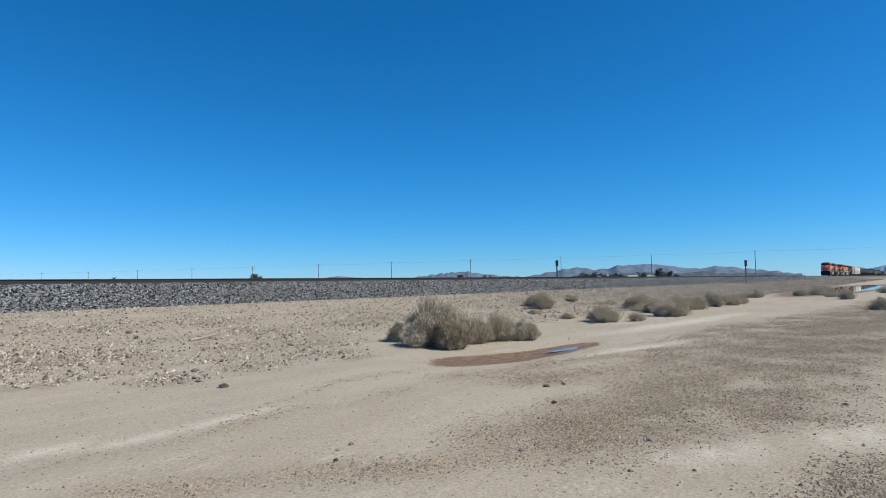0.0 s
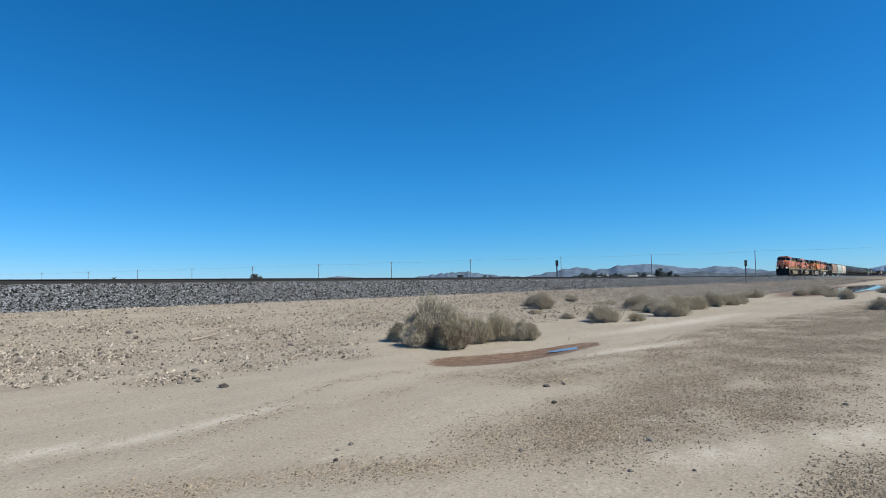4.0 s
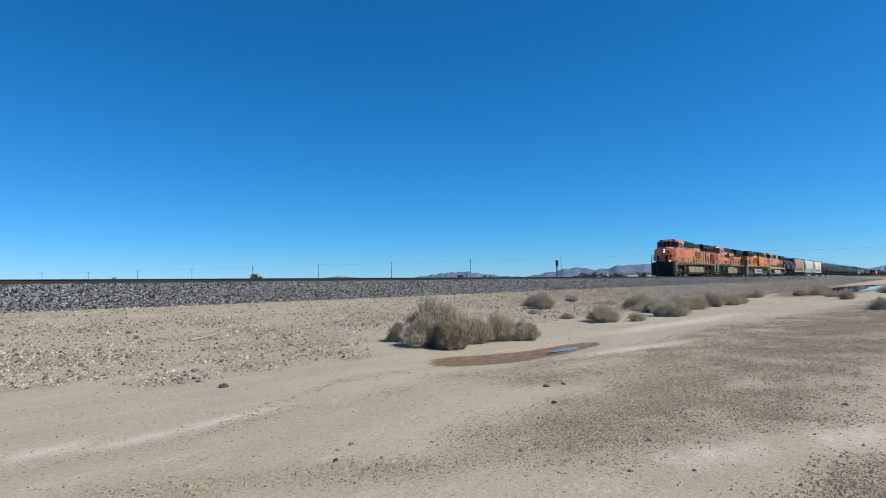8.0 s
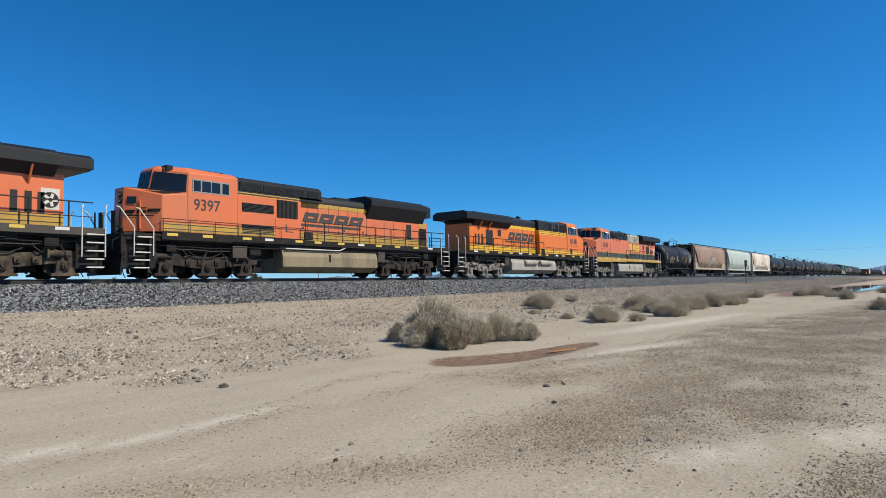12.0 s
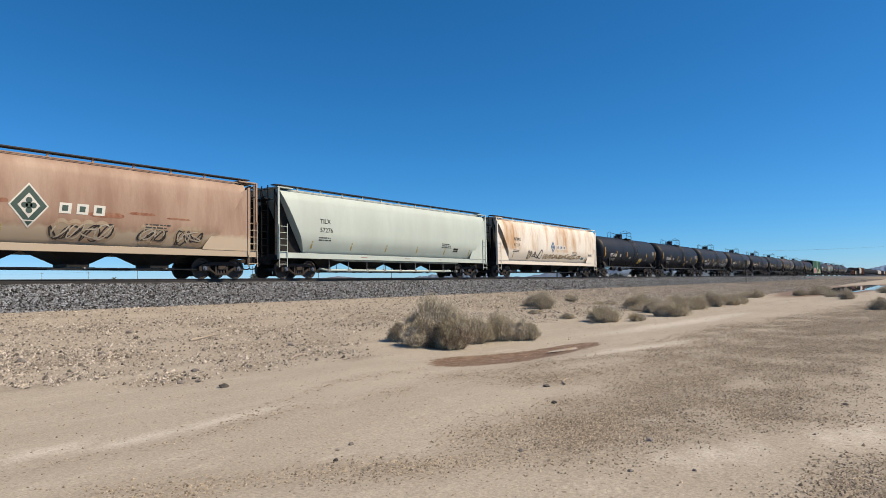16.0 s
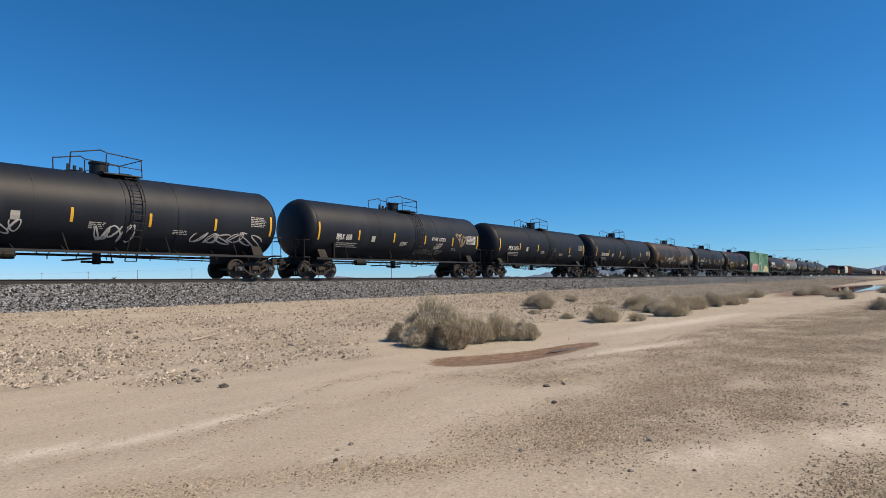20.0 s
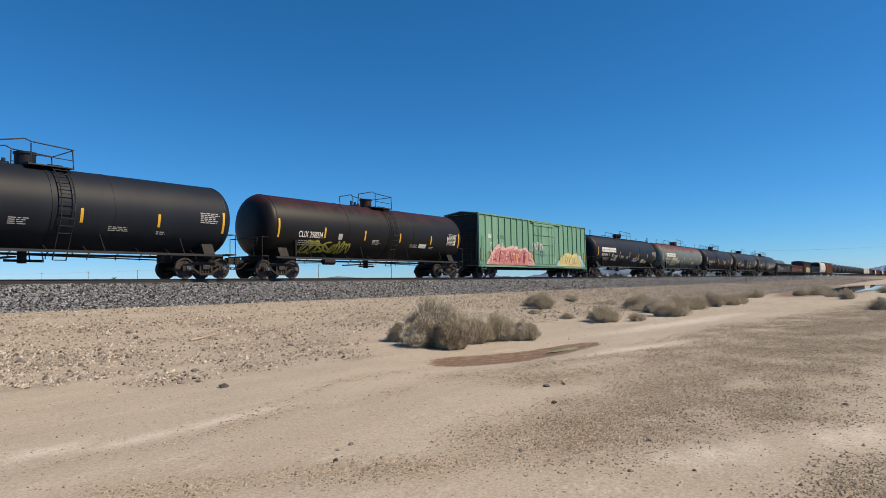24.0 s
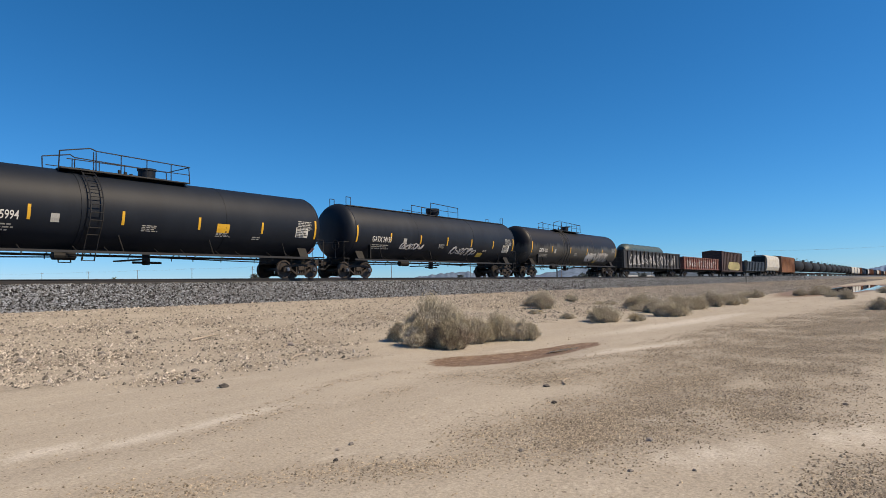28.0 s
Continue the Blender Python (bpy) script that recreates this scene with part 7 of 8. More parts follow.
                    part("fan_blade", bm, M_PALE, fan, m=pose(U(21.28), side * (hw + 0.024), 2.98) @ pose(0, 0, 0, 0, 72 * k + 20, 0))
    else:
        flank(ob, "hood_door", U(19.6), U(20.1), 2.15, 3.40, hw, M_GRILLE)
        louvres(ob, "rear_grille", U(20.9), U(21.65), 2.05, 3.2, hw, M_GRILLE, 10, True)
        flank(ob, "yellow_band", U(20.85), U(21.7), 3.30, 3.58, hw, gold, 0.004)
        for u in np.arange(16.6, 19.4, 0.9):
            flank(ob, "door_seam", U(u) - 0.012, U(u) + 0.012, 2.2, 3.4, hw + 0.004, M_SEAM)
    # stripes along the foot of the body
    if c.get("stripe") == "green":
        flank(ob, "green_stripe", U(ne + 0.05), U(q2), 2.02, 2.48, cw, M_GREEN, 0.002)
        flank(ob, "green_stripe", U(q2), U(hood_end), 2.02, 2.62, hw, M_GREEN, 0.002)
        flank(ob, "yellow_stripe", U(ne + 0.05), U(q2), 2.48, 2.56, cw, gold, 0.003)
        flank(ob, "yellow_stripe", U(q2), U(hood_end), 2.62, 2.70, hw, gold, 0.003)
    else:
        flank(ob, "yellow_stripe", U(ne + 0.05), U(q2), 2.05, 2.40, cw, gold, 0.002)
        flank(ob, "yellow_stripe", U(q2), U(hood_end), 2.0, 2.42, hw, gold, 0.002)
        for z in (2.14, 2.34):
            flank(ob, "pin_stripe", U(ne + 0.05), U(q2), z - 0.018, z + 0.018, cw, M_SILLBROWN, 0.006)
            flank(ob, "pin_stripe", U(q2), U(hood_end), z - 0.018, z + 0.018, hw, M_SILLBROWN, 0.006)
        if not c.get("plain"):
            flank(ob, "pin_stripe", U(q0), U(q2), low_top + 0.08, low_top + 0.11, upper + 0.04, M_SILLBROWN, 0.004)
            flank(ob, "pin_stripe", U(q0), U(q2), g1 - 0.11, g1 - 0.08, upper + 0.04, M_SILLBROWN, 0.004)
    if not emd:
        flank(ob, "cab_door", U(5.28), U(5.70), 2.12, 2.62, cw, M_GRILLE, 0.008)
        flank(ob, "panel_line", U(4.05), U(6.2), 2.86, 2.885, cw, M_SEAM, 0.004)
        flank(ob, "panel_line", U(6.29), U(6.33), 2.45, 3.66, cw, M_SEAM, 0.004)
    # railway's mark
    mz, mh = (3.02, 0.60) if not emd else (3.00, 0.52)
    m0, m1 = (12.0, 16.3) if not emd else (11.0, 15.6)
    if c.get("stripe") == "green":
        for k in range(4):
            flank(ob, "logo_block", U(11.7 + 1.15 * k), U(12.6 + 1.15 * k), 2.86, 3.72, hw, M_GOLD_BRIGHT, 0.006)
            flank(ob, "logo_outline", U(11.66 + 1.15 * k), U(12.64 + 1.15 * k), 2.82, 3.76, hw, M_GREEN, 0.002)
            flank(ob, "logo_notch", U(11.95 + 1.15 * k), U(12.35 + 1.15 * k), 3.18, 3.36, hw, M_ORANGE, 0.012)
    else:
        slanted_blocks(ob, U(m0), U(m1), mz, mh, lambda z: hw + 0.002, M_DARKMARK)
        panel(ob, "logo_underline", U(m0 - 0.5), U(m0 + 4.4), mz - 0.24, mz - 0.10, lambda z: hw + 0.002, M_DARKMARK, 0.008, 1, 0.45, about=U((m0 + m1) / 2))
    # walkway railing
    posts = np.arange(10.9, end - 0.6, 1.36)
    for side in (-1, 1):
        bm = bmesh.new()
        y = side * 1.50
        pipe(bm, [(U(10.9), y, 2.96), (U(end - 0.5), y, 2.96)], 0.026)
        pipe(bm, [(U(10.9), y, 2.40), (U(end - 0.5), y, 2.40)], 0.018)
        part("handrail", bm, c.get("rail", M_RAILGREY), ob)
        for u in posts:
            bm = bmesh.new()
            rod(bm, (U(u), y, 1.9), (U(u), y, 2.98), 0.03, 6)
            part("rail_post", bm, c.get("rail", M_RAILGREY), ob)
        bm = bmesh.new()
        pipe(bm, [(U(2.9), side * 1.58, 2.56), (U(10.7), side * 1.58, 2.56)], 0.016)
        for u in np.arange(3.0, 10.7, 1.25):
            rod(bm, (U(u), side * 1.58, 2.0), (U(u), side * 1.58, 2.56), 0.014, 6)
        part("cab_side_rail", bm, c.get("rail", M_RAILGREY) if c.get("stripe") != "green" else gold, ob)
        bm = bmesh.new()
        box(bm, U(10.85), U(11.4), y - 0.05, y + 0.05, 2.0, 2.42, 0.02)
        part("step_box", bm, M_BLACK, ob)
    # fuel tank
    f0, f1 = (8.64, 16.35) if not emd else (9.45, 16.5)
    bm = bmesh.new()
    prism(bm, [(-1.0, 0.30), (-1.46, 0.58), (-1.46, 1.10), (-1.36, 1.44), (1.36, 1.44), (1.46, 1.10), (1.46, 0.58), (1.0, 0.30)], U(f0), U(f1), 'x', 0.02)
    part("fuel_tank", bm, tankm, ob)
    flank(ob, "sight_gauge", U(f0 + 3.15), U(f0 + 3.3), 0.85, 1.25, 1.46, M_BLACK)
    if make == "ge_air":
        for u in (f0 + 1.0, f0 + 3.6):
            for s_ in (-1, 1):
                bm = bmesh.new()
                lathe_x(bm, [(0, 0), (0.05, 0.18), (0.15, 0.25), (1.95, 0.25), (2.05, 0.18), (2.1, 0)], 20, s_ * 1.42, 1.18)
                part("air_reservoir", bm, M_TANKGREY, ob, smooth=True, m=pose(U(u), 0, 0))
    if emd:
        for s_ in (-1, 1):
            bm = bmesh.new()
            lathe_x(bm, [(0, 0), (0.05, 0.16), (0.12, 0.2), (2.6, 0.2), (2.66, 0.16), (2.7, 0)], 18, s_ * 1.2, 1.58)
            part("air_reservoir", bm, M_SILLBROWN, ob, smooth=True, m=pose(U(9.3), 0, 0))
            bm = bmesh.new()
            pipe(bm, [(U(9.6), s_ * 1.5, 1.5), (U(13.4), s_ * 1.5, 1.5), (U(13.8), s_ * 1.5, 1.66)], 0.03)
            part("pipe_run", bm, M_RAILWHITE, ob)
    underfloor(ob, U, end, emd)
    loco_truck(ob, U(5.33 if not emd else 5.4), truckm)
    loco_truck(ob, U(19.75 if not emd else 19.6), truckm)
    if c.get("extras"):
        c["extras"](ob, U)
    add_car(ob, a, b, turned)
    return ob


M_SEAM = mat("panel_shadow_gap", (0.10, 0.055, 0.03), 0.9, 0, 0.2, 6)


# ---------------------------------------------------------------- box cars, gondolas and the far cars
def box_car(a, b, label, paint, seed, height=4.72, ribs=21, extras=None, door=True, detail=True, end=None):
    half = (b - a) / 2
    ob = empty("box_car", label, "box car", "cars of the freight train")
    hl = half - 1.25
    bm = bmesh.new()
    prism(bm, [(-1.50, 0.88), (-1.50, height), (1.50, height), (1.50, 0.88)], -hl, hl)
    part("body", bm, paint, ob)
    bm = bmesh.new()
    prism(bm, [(-1.58, height - 0.03), (-1.58, height + 0.06), (0, height + 0.26), (1.58, height + 0.06), (1.58, height - 0.03)], -hl - 0.05, hl + 0.05)
    part("roof", bm, paint, ob)
    def rib(bm):
        box(bm, -0.05, 0.05, -0.05, 0.05, 0.92, height - 0.03, 0.01)
    rm = shared("box_rib_%.2f" % height, rib)
    xs = np.linspace(-hl + 0.05, hl - 0.05, ribs)
    d0, d1 = -1.05, 2.65
    for side in (-1, 1):
        for x in xs:
            xx = x if side < 0 else -x
            if door and d0 - 0.1 < x < d1 + 0.1:
                continue
            place("side_rib", rm, paint, ob, m=pose(xx, side * 1.53, 0))
        sx = 1 if side < 0 else -1
        bm = bmesh.new()
        box(bm, -hl, hl, side * 1.52 - 0.04, side * 1.52 + 0.04, 0.78, 0.95, 0.01)
        part("side_sill", bm, paint, ob)
        if door:
            lo, hi = sorted((sx * d0, sx * d1))
            bm = bmesh.new()
            box(bm, lo, hi, min(side * 1.5, side * 1.60), max(side * 1.5, side * 1.60), 0.98, height - 0.16, 0.012)
            dr = part("door", bm, paint, ob)
            bm = bmesh.new()
            for k in range(5):
                z = 1.15 + k * (height - 1.5) / 4
                box(bm, lo + 0.05, hi - 0.05, side * 1.62 - 0.03, side * 1.62 + 0.03, z - 0.04, z + 0.04, 0.008)
            part("door_bar", bm, paint, dr)
            bm = bmesh.new()
            for f in (0.18, 0.34, 0.70, 0.86):
                x = lo + (hi - lo) * f
                rod(bm, (x, side * 1.67, 1.1), (x, side * 1.67, height - 0.3), 0.025, 6)
            part("lock_rod", bm, M_LOCKROD, dr)
            bm = bmesh.new()
            box(bm, lo - 1.2, hi + 1.9, side * 1.60 - 0.04, side * 1.60 + 0.04, 0.90, 0.98, 0.006)
            box(bm, lo - 0.4, hi + 1.4, side * 1.60 - 0.04, side * 1.60 + 0.04, height - 0.14, height - 0.06, 0.006)
            part("door_track", bm, paint, ob)
        if detail:
            place("ladder", ladder_mesh(2.5, 0.55, 0.38), paint, ob, m=pose(-hl + 0.45 if side < 0 else hl - 0.45, side * 1.66, 0.5))
            place("ladder", ladder_mesh(1.8, 0.55, 0.38), paint, ob, m=pose(hl - 0.45 if side < 0 else -hl + 0.45, side * 1.66, 0.5))
    for s_ in (-1, 1):
        bm = bmesh.new()
        for k in range(9):
            z = 1.25 + k * (height - 1.5) / 8
            box(bm, s_ * hl - 0.05, s_ * hl + 0.05, -1.42, 1.42, z - 0.07, z + 0.07, 0.03)
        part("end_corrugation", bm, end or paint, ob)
        # Black end sheet; the deep shade on the end is put into its colour too.
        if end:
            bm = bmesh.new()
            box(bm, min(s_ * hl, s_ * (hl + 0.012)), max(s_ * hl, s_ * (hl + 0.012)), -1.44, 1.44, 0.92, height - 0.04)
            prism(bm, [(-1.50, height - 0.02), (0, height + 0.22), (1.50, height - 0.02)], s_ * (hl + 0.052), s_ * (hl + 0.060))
            part("end_sheet", bm, end, ob, "black end sheet with shade put into its colour")
        if detail:
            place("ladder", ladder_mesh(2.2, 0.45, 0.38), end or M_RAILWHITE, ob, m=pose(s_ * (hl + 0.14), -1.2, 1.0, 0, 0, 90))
        bm = bmesh.new()
        box(bm, min(s_ * (hl - 3.6), s_ * (half - 0.8)), max(s_ * (hl - 3.6), s_ * (half - 0.8)), -0.32, 0.32, 0.66, 1.0, 0.02)
        part("draft_sill", bm, M_BLACK, ob)
        freight_truck(ob, s_ * (half - 3.3))
        coupler(ob, s_ * (half - 0.82), s_)
    bm = bmesh.new()
    box(bm, -hl + 3.4, hl - 3.4, -0.3, 0.3, 0.62, 0.9, 0.02)
    for x in np.linspace(-hl + 4, hl - 4, 9):
        box(bm, x - 0.06, x + 0.06, -1.45, 1.45, 0.76, 0.88)
    part("underframe", bm, M_BLACK, ob)
    if extras:
        extras(ob, half)
    add_car(ob, a, b)
    return ob


M_LOCKROD = mat("dull_green_rod", (0.10, 0.22, 0.14), 0.6, 0, 0.2, 4)


def gondola(a, b, label, paint, top, seed, posts=15, extras=None):
    half = (b - a) / 2
    ob = empty("gondola_car", label, "gondola car", "cars of the freight train")
    hl = half - 0.95
    for side in (-1, 1):
        bm = bmesh.new()
        box(bm, -hl, hl, side * 1.42 - 0.03, side * 1.42 + 0.03, 1.0, top, 0.008)
        box(bm, -hl, hl, side * 1.45 - 0.07, side * 1.45 + 0.07, top - 0.12, top + 0.02, 0.01)
        box(bm, -hl, hl, side * 1.45 - 0.07, side * 1.45 + 0.07, 0.98, 1.12, 0.01)
        part("side_wall", bm, paint, ob)
        rm = shared("gon_post_%.2f" % top, lambda bm_: box(bm_, -0.07, 0.07, -0.07, 0.07, 1.0, top, 0.012))
        for x in np.linspace(-hl + 0.1, hl - 0.1, posts):
            place("side_post", rm, paint, ob, m=pose(x, side * 1.50, 0))
    for s_ in (-1, 1):
        bm = bmesh.new()
        box(bm, s_ * hl - 0.04, s_ * hl + 0.04, -1.42, 1.42, 1.0, top, 0.01)
        for z in np.linspace(1.25, top - 0.15, 5):
            box(bm, s_ * hl - 0.09, s_ * hl + 0.09, -1.38, 1.38, z - 0.06, z + 0.06, 0.02)
        part("end_wall", bm, paint, ob)
        freight_truck(ob, s_ * (half - 2.9))
        coupler(ob, s_ * (half - 0.82), s_)
    bm = bmesh.new()
    box(bm, -hl, hl, -1.4, 1.4, 0.96, 1.06)
    box(bm, -half + 0.8, half - 0.8, -0.32, 0.32, 0.62, 0.98, 0.02)
    part("floor", bm, M_BLACK, ob)
    if extras:
        extras(ob, half)
    add_car(ob, a, b)
    return ob


def far_truck(ob, x):
    def build(bm):
        for dx in (-0.9, 0.9):
            for y in (-0.75, 0.75):
                rod(bm, (dx, y - 0.06, 0.46), (dx, y + 0.06, 0.46), 0.46, 16)
        for y in (-1.0, 1.0):
            prism(bm, [(-1.15, 0.55), (-0.5, 0.76), (0.5, 0.76), (1.15, 0.55), (1.15, 0.36), (0.35, 0.16), (-0.35, 0.16), (-1.15, 0.36)], y - 0.07, y + 0.07, 'y')
        box(bm, -0.2, 0.2, -1.1, 1.1, 0.45, 0.9)
    place("truck", shared("far_truck", build), M_TRUCK, ob, m=pose(x, 0, 0))


def far_car(kind, a, b, label, paint, top):
    """A car that is only ever seen small, far down the line."""
    half = (b - a) / 2
    ob = empty({"tank": "tank_car", "hopper": "hopper_car", "box": "box_car", "flat": "gondola_car"}[kind], label, {"tank": "tank car", "hopper": "hopper car", "box": "box car", "flat": "gondola car"}[kind], "cars of the freight train")
    bm = bmesh.new()
    if kind == "tank":
        r = 1.58
        h = half - 1.1
        prof = [(-h, 0), (-h + 0.1, 0.8), (-h + 0.35, 1.35), (-h + 0.7, r)]
        lathe_x(bm, prof + [(-x, y) for x, y in reversed(prof)], 24, 0, top - r)
        part("tank_shell", bm, paint, ob, smooth=True)
        bm = bmesh.new()
        rod(bm, (0, 0, top - 0.1), (0, 0, top + 0.45), 0.38, 12)
        part("manway", bm, paint, ob)
        bm = bmesh.new()
        for y in (-0.9, 0.9):
            pipe(bm, [(-1.2, y, top - 0.2), (-1.2, y, top + 0.6), (1.2, y, top + 0.6), (1.2, y, top - 0.2)], 0.03, 4)
        part("railing", bm, M_RAILGREY, ob)
    elif kind == "hopper":
        prism(bm, [(-1.3, 1.25), (-1.58, 2.0), (-1.58, 3.6), (-1.4, 4.3), (-0.8, top), (0.8, top), (1.4, 4.3), (1.58, 3.6), (1.58, 2.0), (1.3, 1.25)], -half + 2, half - 2)
        part("hopper_body", bm, paint, ob)
        bm = bmesh.new()
        for s_ in (-1, 1):
            prism(bm, [(s_ * (half - 1.2), 1.1), (s_ * (half - 1.2), 4.3), (s_ * (half - 2.0), 4.3), (s_ * (half - 4), 1.1)], -1.3, 1.3, 'y')
        for k in (-1, 0, 1):
            prism(bm, [(k * 4 - 1.9, 1.3), (k * 4 + 1.9, 1.3), (k * 4 + 0.4, 0.5), (k * 4 - 0.4, 0.5)], -1.0, 1.0, 'y')
        part("end_and_pockets", bm, M_BLACK, ob)
    elif kind == "box":
        prism(bm, [(-1.5, 0.9), (-1.5, top - 0.12), (0, top + 0.08), (1.5, top - 0.12), (1.5, 0.9)], -half + 1.2, half - 1.2)
        part("body", bm, paint, ob)
        bm = bmesh.new()
        for side in (-1, 1):
            for x in np.linspace(-half + 1.3, half - 1.3, 14):
                box(bm, x - 0.06, x + 0.06, side * 1.54 - 0.06, side * 1.54 + 0.06, 0.9, top - 0.15)
        part("side_ribs", bm, paint, ob)
    else:
        box(bm, -half + 1, half - 1, -1.45, 1.45, 0.95, top)
        for side in (-1, 1):
            for x in np.linspace(-half + 1.1, half - 1.1, 12):
                box(bm, x - 0.06, x + 0.06, side * 1.5 - 0.06, side * 1.5 + 0.06, 1.0, top)
        part("body", bm, paint, ob)
    bm = bmesh.new()
    box(bm, -half + 0.1, half - 0.1, -0.3, 0.3, 0.66, 1.0)
    part("centre_sill", bm, M_BLACK, ob)
    for s_ in (-1, 1):
        far_truck(ob, s_ * (half - 2.8))
    add_car(ob, a, b)


# ---------------------------------------------------------------- the train, from the head back
NORMAL = dict(orange=M_ORANGE, gold=M_GOLD, roof=M_ROOF, sill=M_SILLBROWN, tank=M_TANKTAN, truck=M_LOCOTRUCK)
locomotive(-58.7, -35.0, "orange and black lead diesel locomotive with lit headlights", "6132", "ge", dict(NORMAL, lead=True))
locomotive(-36.2, -12.0, "orange diesel locomotive with black flared radiators, second in line", "9397", "emd", dict(NORMAL, sill=M_BLACK, truck=M_LOCOTRUCK_DARK, cabroof=M_BLACK))
locomotive(-12.0, 12.35, "bright orange and yellow diesel locomotive running cab last", "8148", "ge_air", dict(NORMAL, orange=M_ORANGE_BRIGHT, gold=M_GOLD_BRIGHT, sill=M_BLACK, tank=M_TANKGREY, truck=M_LOCOTRUCK_PALE, panel=M_ORANGE_BRIGHT), turned=True)
locomotive(10.06, 33.2, "older orange and green diesel locomotive with bare primer patches", "1060", "ge", dict(NORMAL, stripe="green", plain=True, hoodroof=M_PRIMER, band=M_PRIMER, tank=M_TANKGREY, sill=M_GOLD, truck=M_LOCOTRUCK_PALE))

P_BLACK = M_TANKBLACK
P_BLACK2 = tank_paint("satin_black_tank", (0.012, 0.0175, 0.027), (0.0064, 0.0110, 0.0200), amount=0.28, rough=0.58)
P_MAROON = tank_paint("black_tank_with_maroon_crown", (0.042, 0.014, 0.015), (0.0085, 0.0092, 0.0105), 3.75, 0.0)
P_STAINED = tank_paint("stained_black_tank", (0.075, 0.058, 0.045), (0.014, 0.014, 0.014), 3.5, 0.45)
P_GREY = tank_paint("grey_tank_with_rusty_crown", (0.100, 0.036, 0.033), (0.115, 0.158, 0.168), 3.55, 0.02, 0.6, (0.19, 0.135, 0.105))
P_TWOTONE = tank_paint("black_over_grey_tank", (0.014, 0.014, 0.017), (0.075, 0.075, 0.072), 2.75, 0.1)
M_SPRAYWHITE = mat("white_spray_paint", (0.55, 0.55, 0.55), 0.6, 0, 0.2, 6)
M_SPRAYYELLOW = mat("yellow_green_spray_paint", (0.42, 0.40, 0.06), 0.6, 0, 0.3, 4)
M_SPRAYCREAM = mat("cream_spray_paint", (0.55, 0.56, 0.40), 0.6, 0, 0.2, 4)
M_SPRAYTAN = mat("tan_spray_paint", (0.33, 0.24, 0.13), 0.6, 0, 0.2, 4)


def yellow_plate(x, w=0.9, z=1.72, h=0.36):
    return lambda ob, surf, half: panel(ob, "placard", x, x + w, z, z + h, surf, M_TAG, 0.01, 3)


def white_plate(ob, surf, x, z, w, h):
    panel(ob, "data_plate", x, x + w, z, z + h, surf, M_PALE, 0.006, 3)
    small_print(ob, x + 0.05, z, w - 0.1, h, 6, lambda zz: surf(zz) + 0.008, 3, M_DARKMARK)


def fit_short(ob, surf, half):
    panel(ob, "faded_patch", 2.0, 5.3, 3.0, 3.4, surf, mat("faded_grey_patch", (0.045, 0.045, 0.05), 0.6, 0, 0.2, 3), 0.006, 4)
    white_plate(ob, surf, half - 2.55, 2.0, 0.95, 0.55)


tank_car(33.60, 47.55, "short fat black tank car behind the locomotives", P_BLACK, "VTGX 17330", seed=11, crown=4.20, ladder_at=0.55, fittings=fit_short)


M_LOGOGREEN = mat("dark_green_logo_paint", (0.035, 0.075, 0.065), 0.6, 0, 0.3, 4)
M_FADEDFILL = mat("faded_grey_green_paint", (0.36, 0.30, 0.22), 0.7, 0, 0.2, 3, dirt=(0.40, 0.28, 0.19), dirt_amount=0.5)


def pale_pipes(ob, surf, half):
    """Unloading pipes and brackets along the foot of the pale car."""
    for side in (-1, 1):
        for z, x0, x1, r in ((0.98, -5.6, 6.4, 0.055), (0.42, -6.4, 5.6, 0.06)):
            bm = bmesh.new()
            pipe(bm, [(x0, side * 0.9, z + 0.1), (x0 + 0.25, side * 1.28, z), (x1 - 0.25, side * 1.28, z), (x1, side * 0.9, z + 0.1)], r, 8)
            part("unloading_pipe", bm, P_HOPGREY, ob)
        for x in np.arange(-6.0, 6.1, 1.5):
            bm = bmesh.new()
            rod(bm, (x, side * 1.28, 0.40), (x, side * 1.28, 1.04), 0.022, 6)
            box(bm, x - 0.09, x + 0.09, side * 1.28 - 0.08, side * 1.28 + 0.08, 0.34, 0.50, 0.02)
            part("pipe_bracket", bm, M_GREYPIPE, ob)
    for x in (-3.7, 0.2, 3.6):
        panel(ob, "chalk_mark", x, x + 0.5, 1.16, 1.19, lambda z: 1.51, M_SCUFF, 0.006)


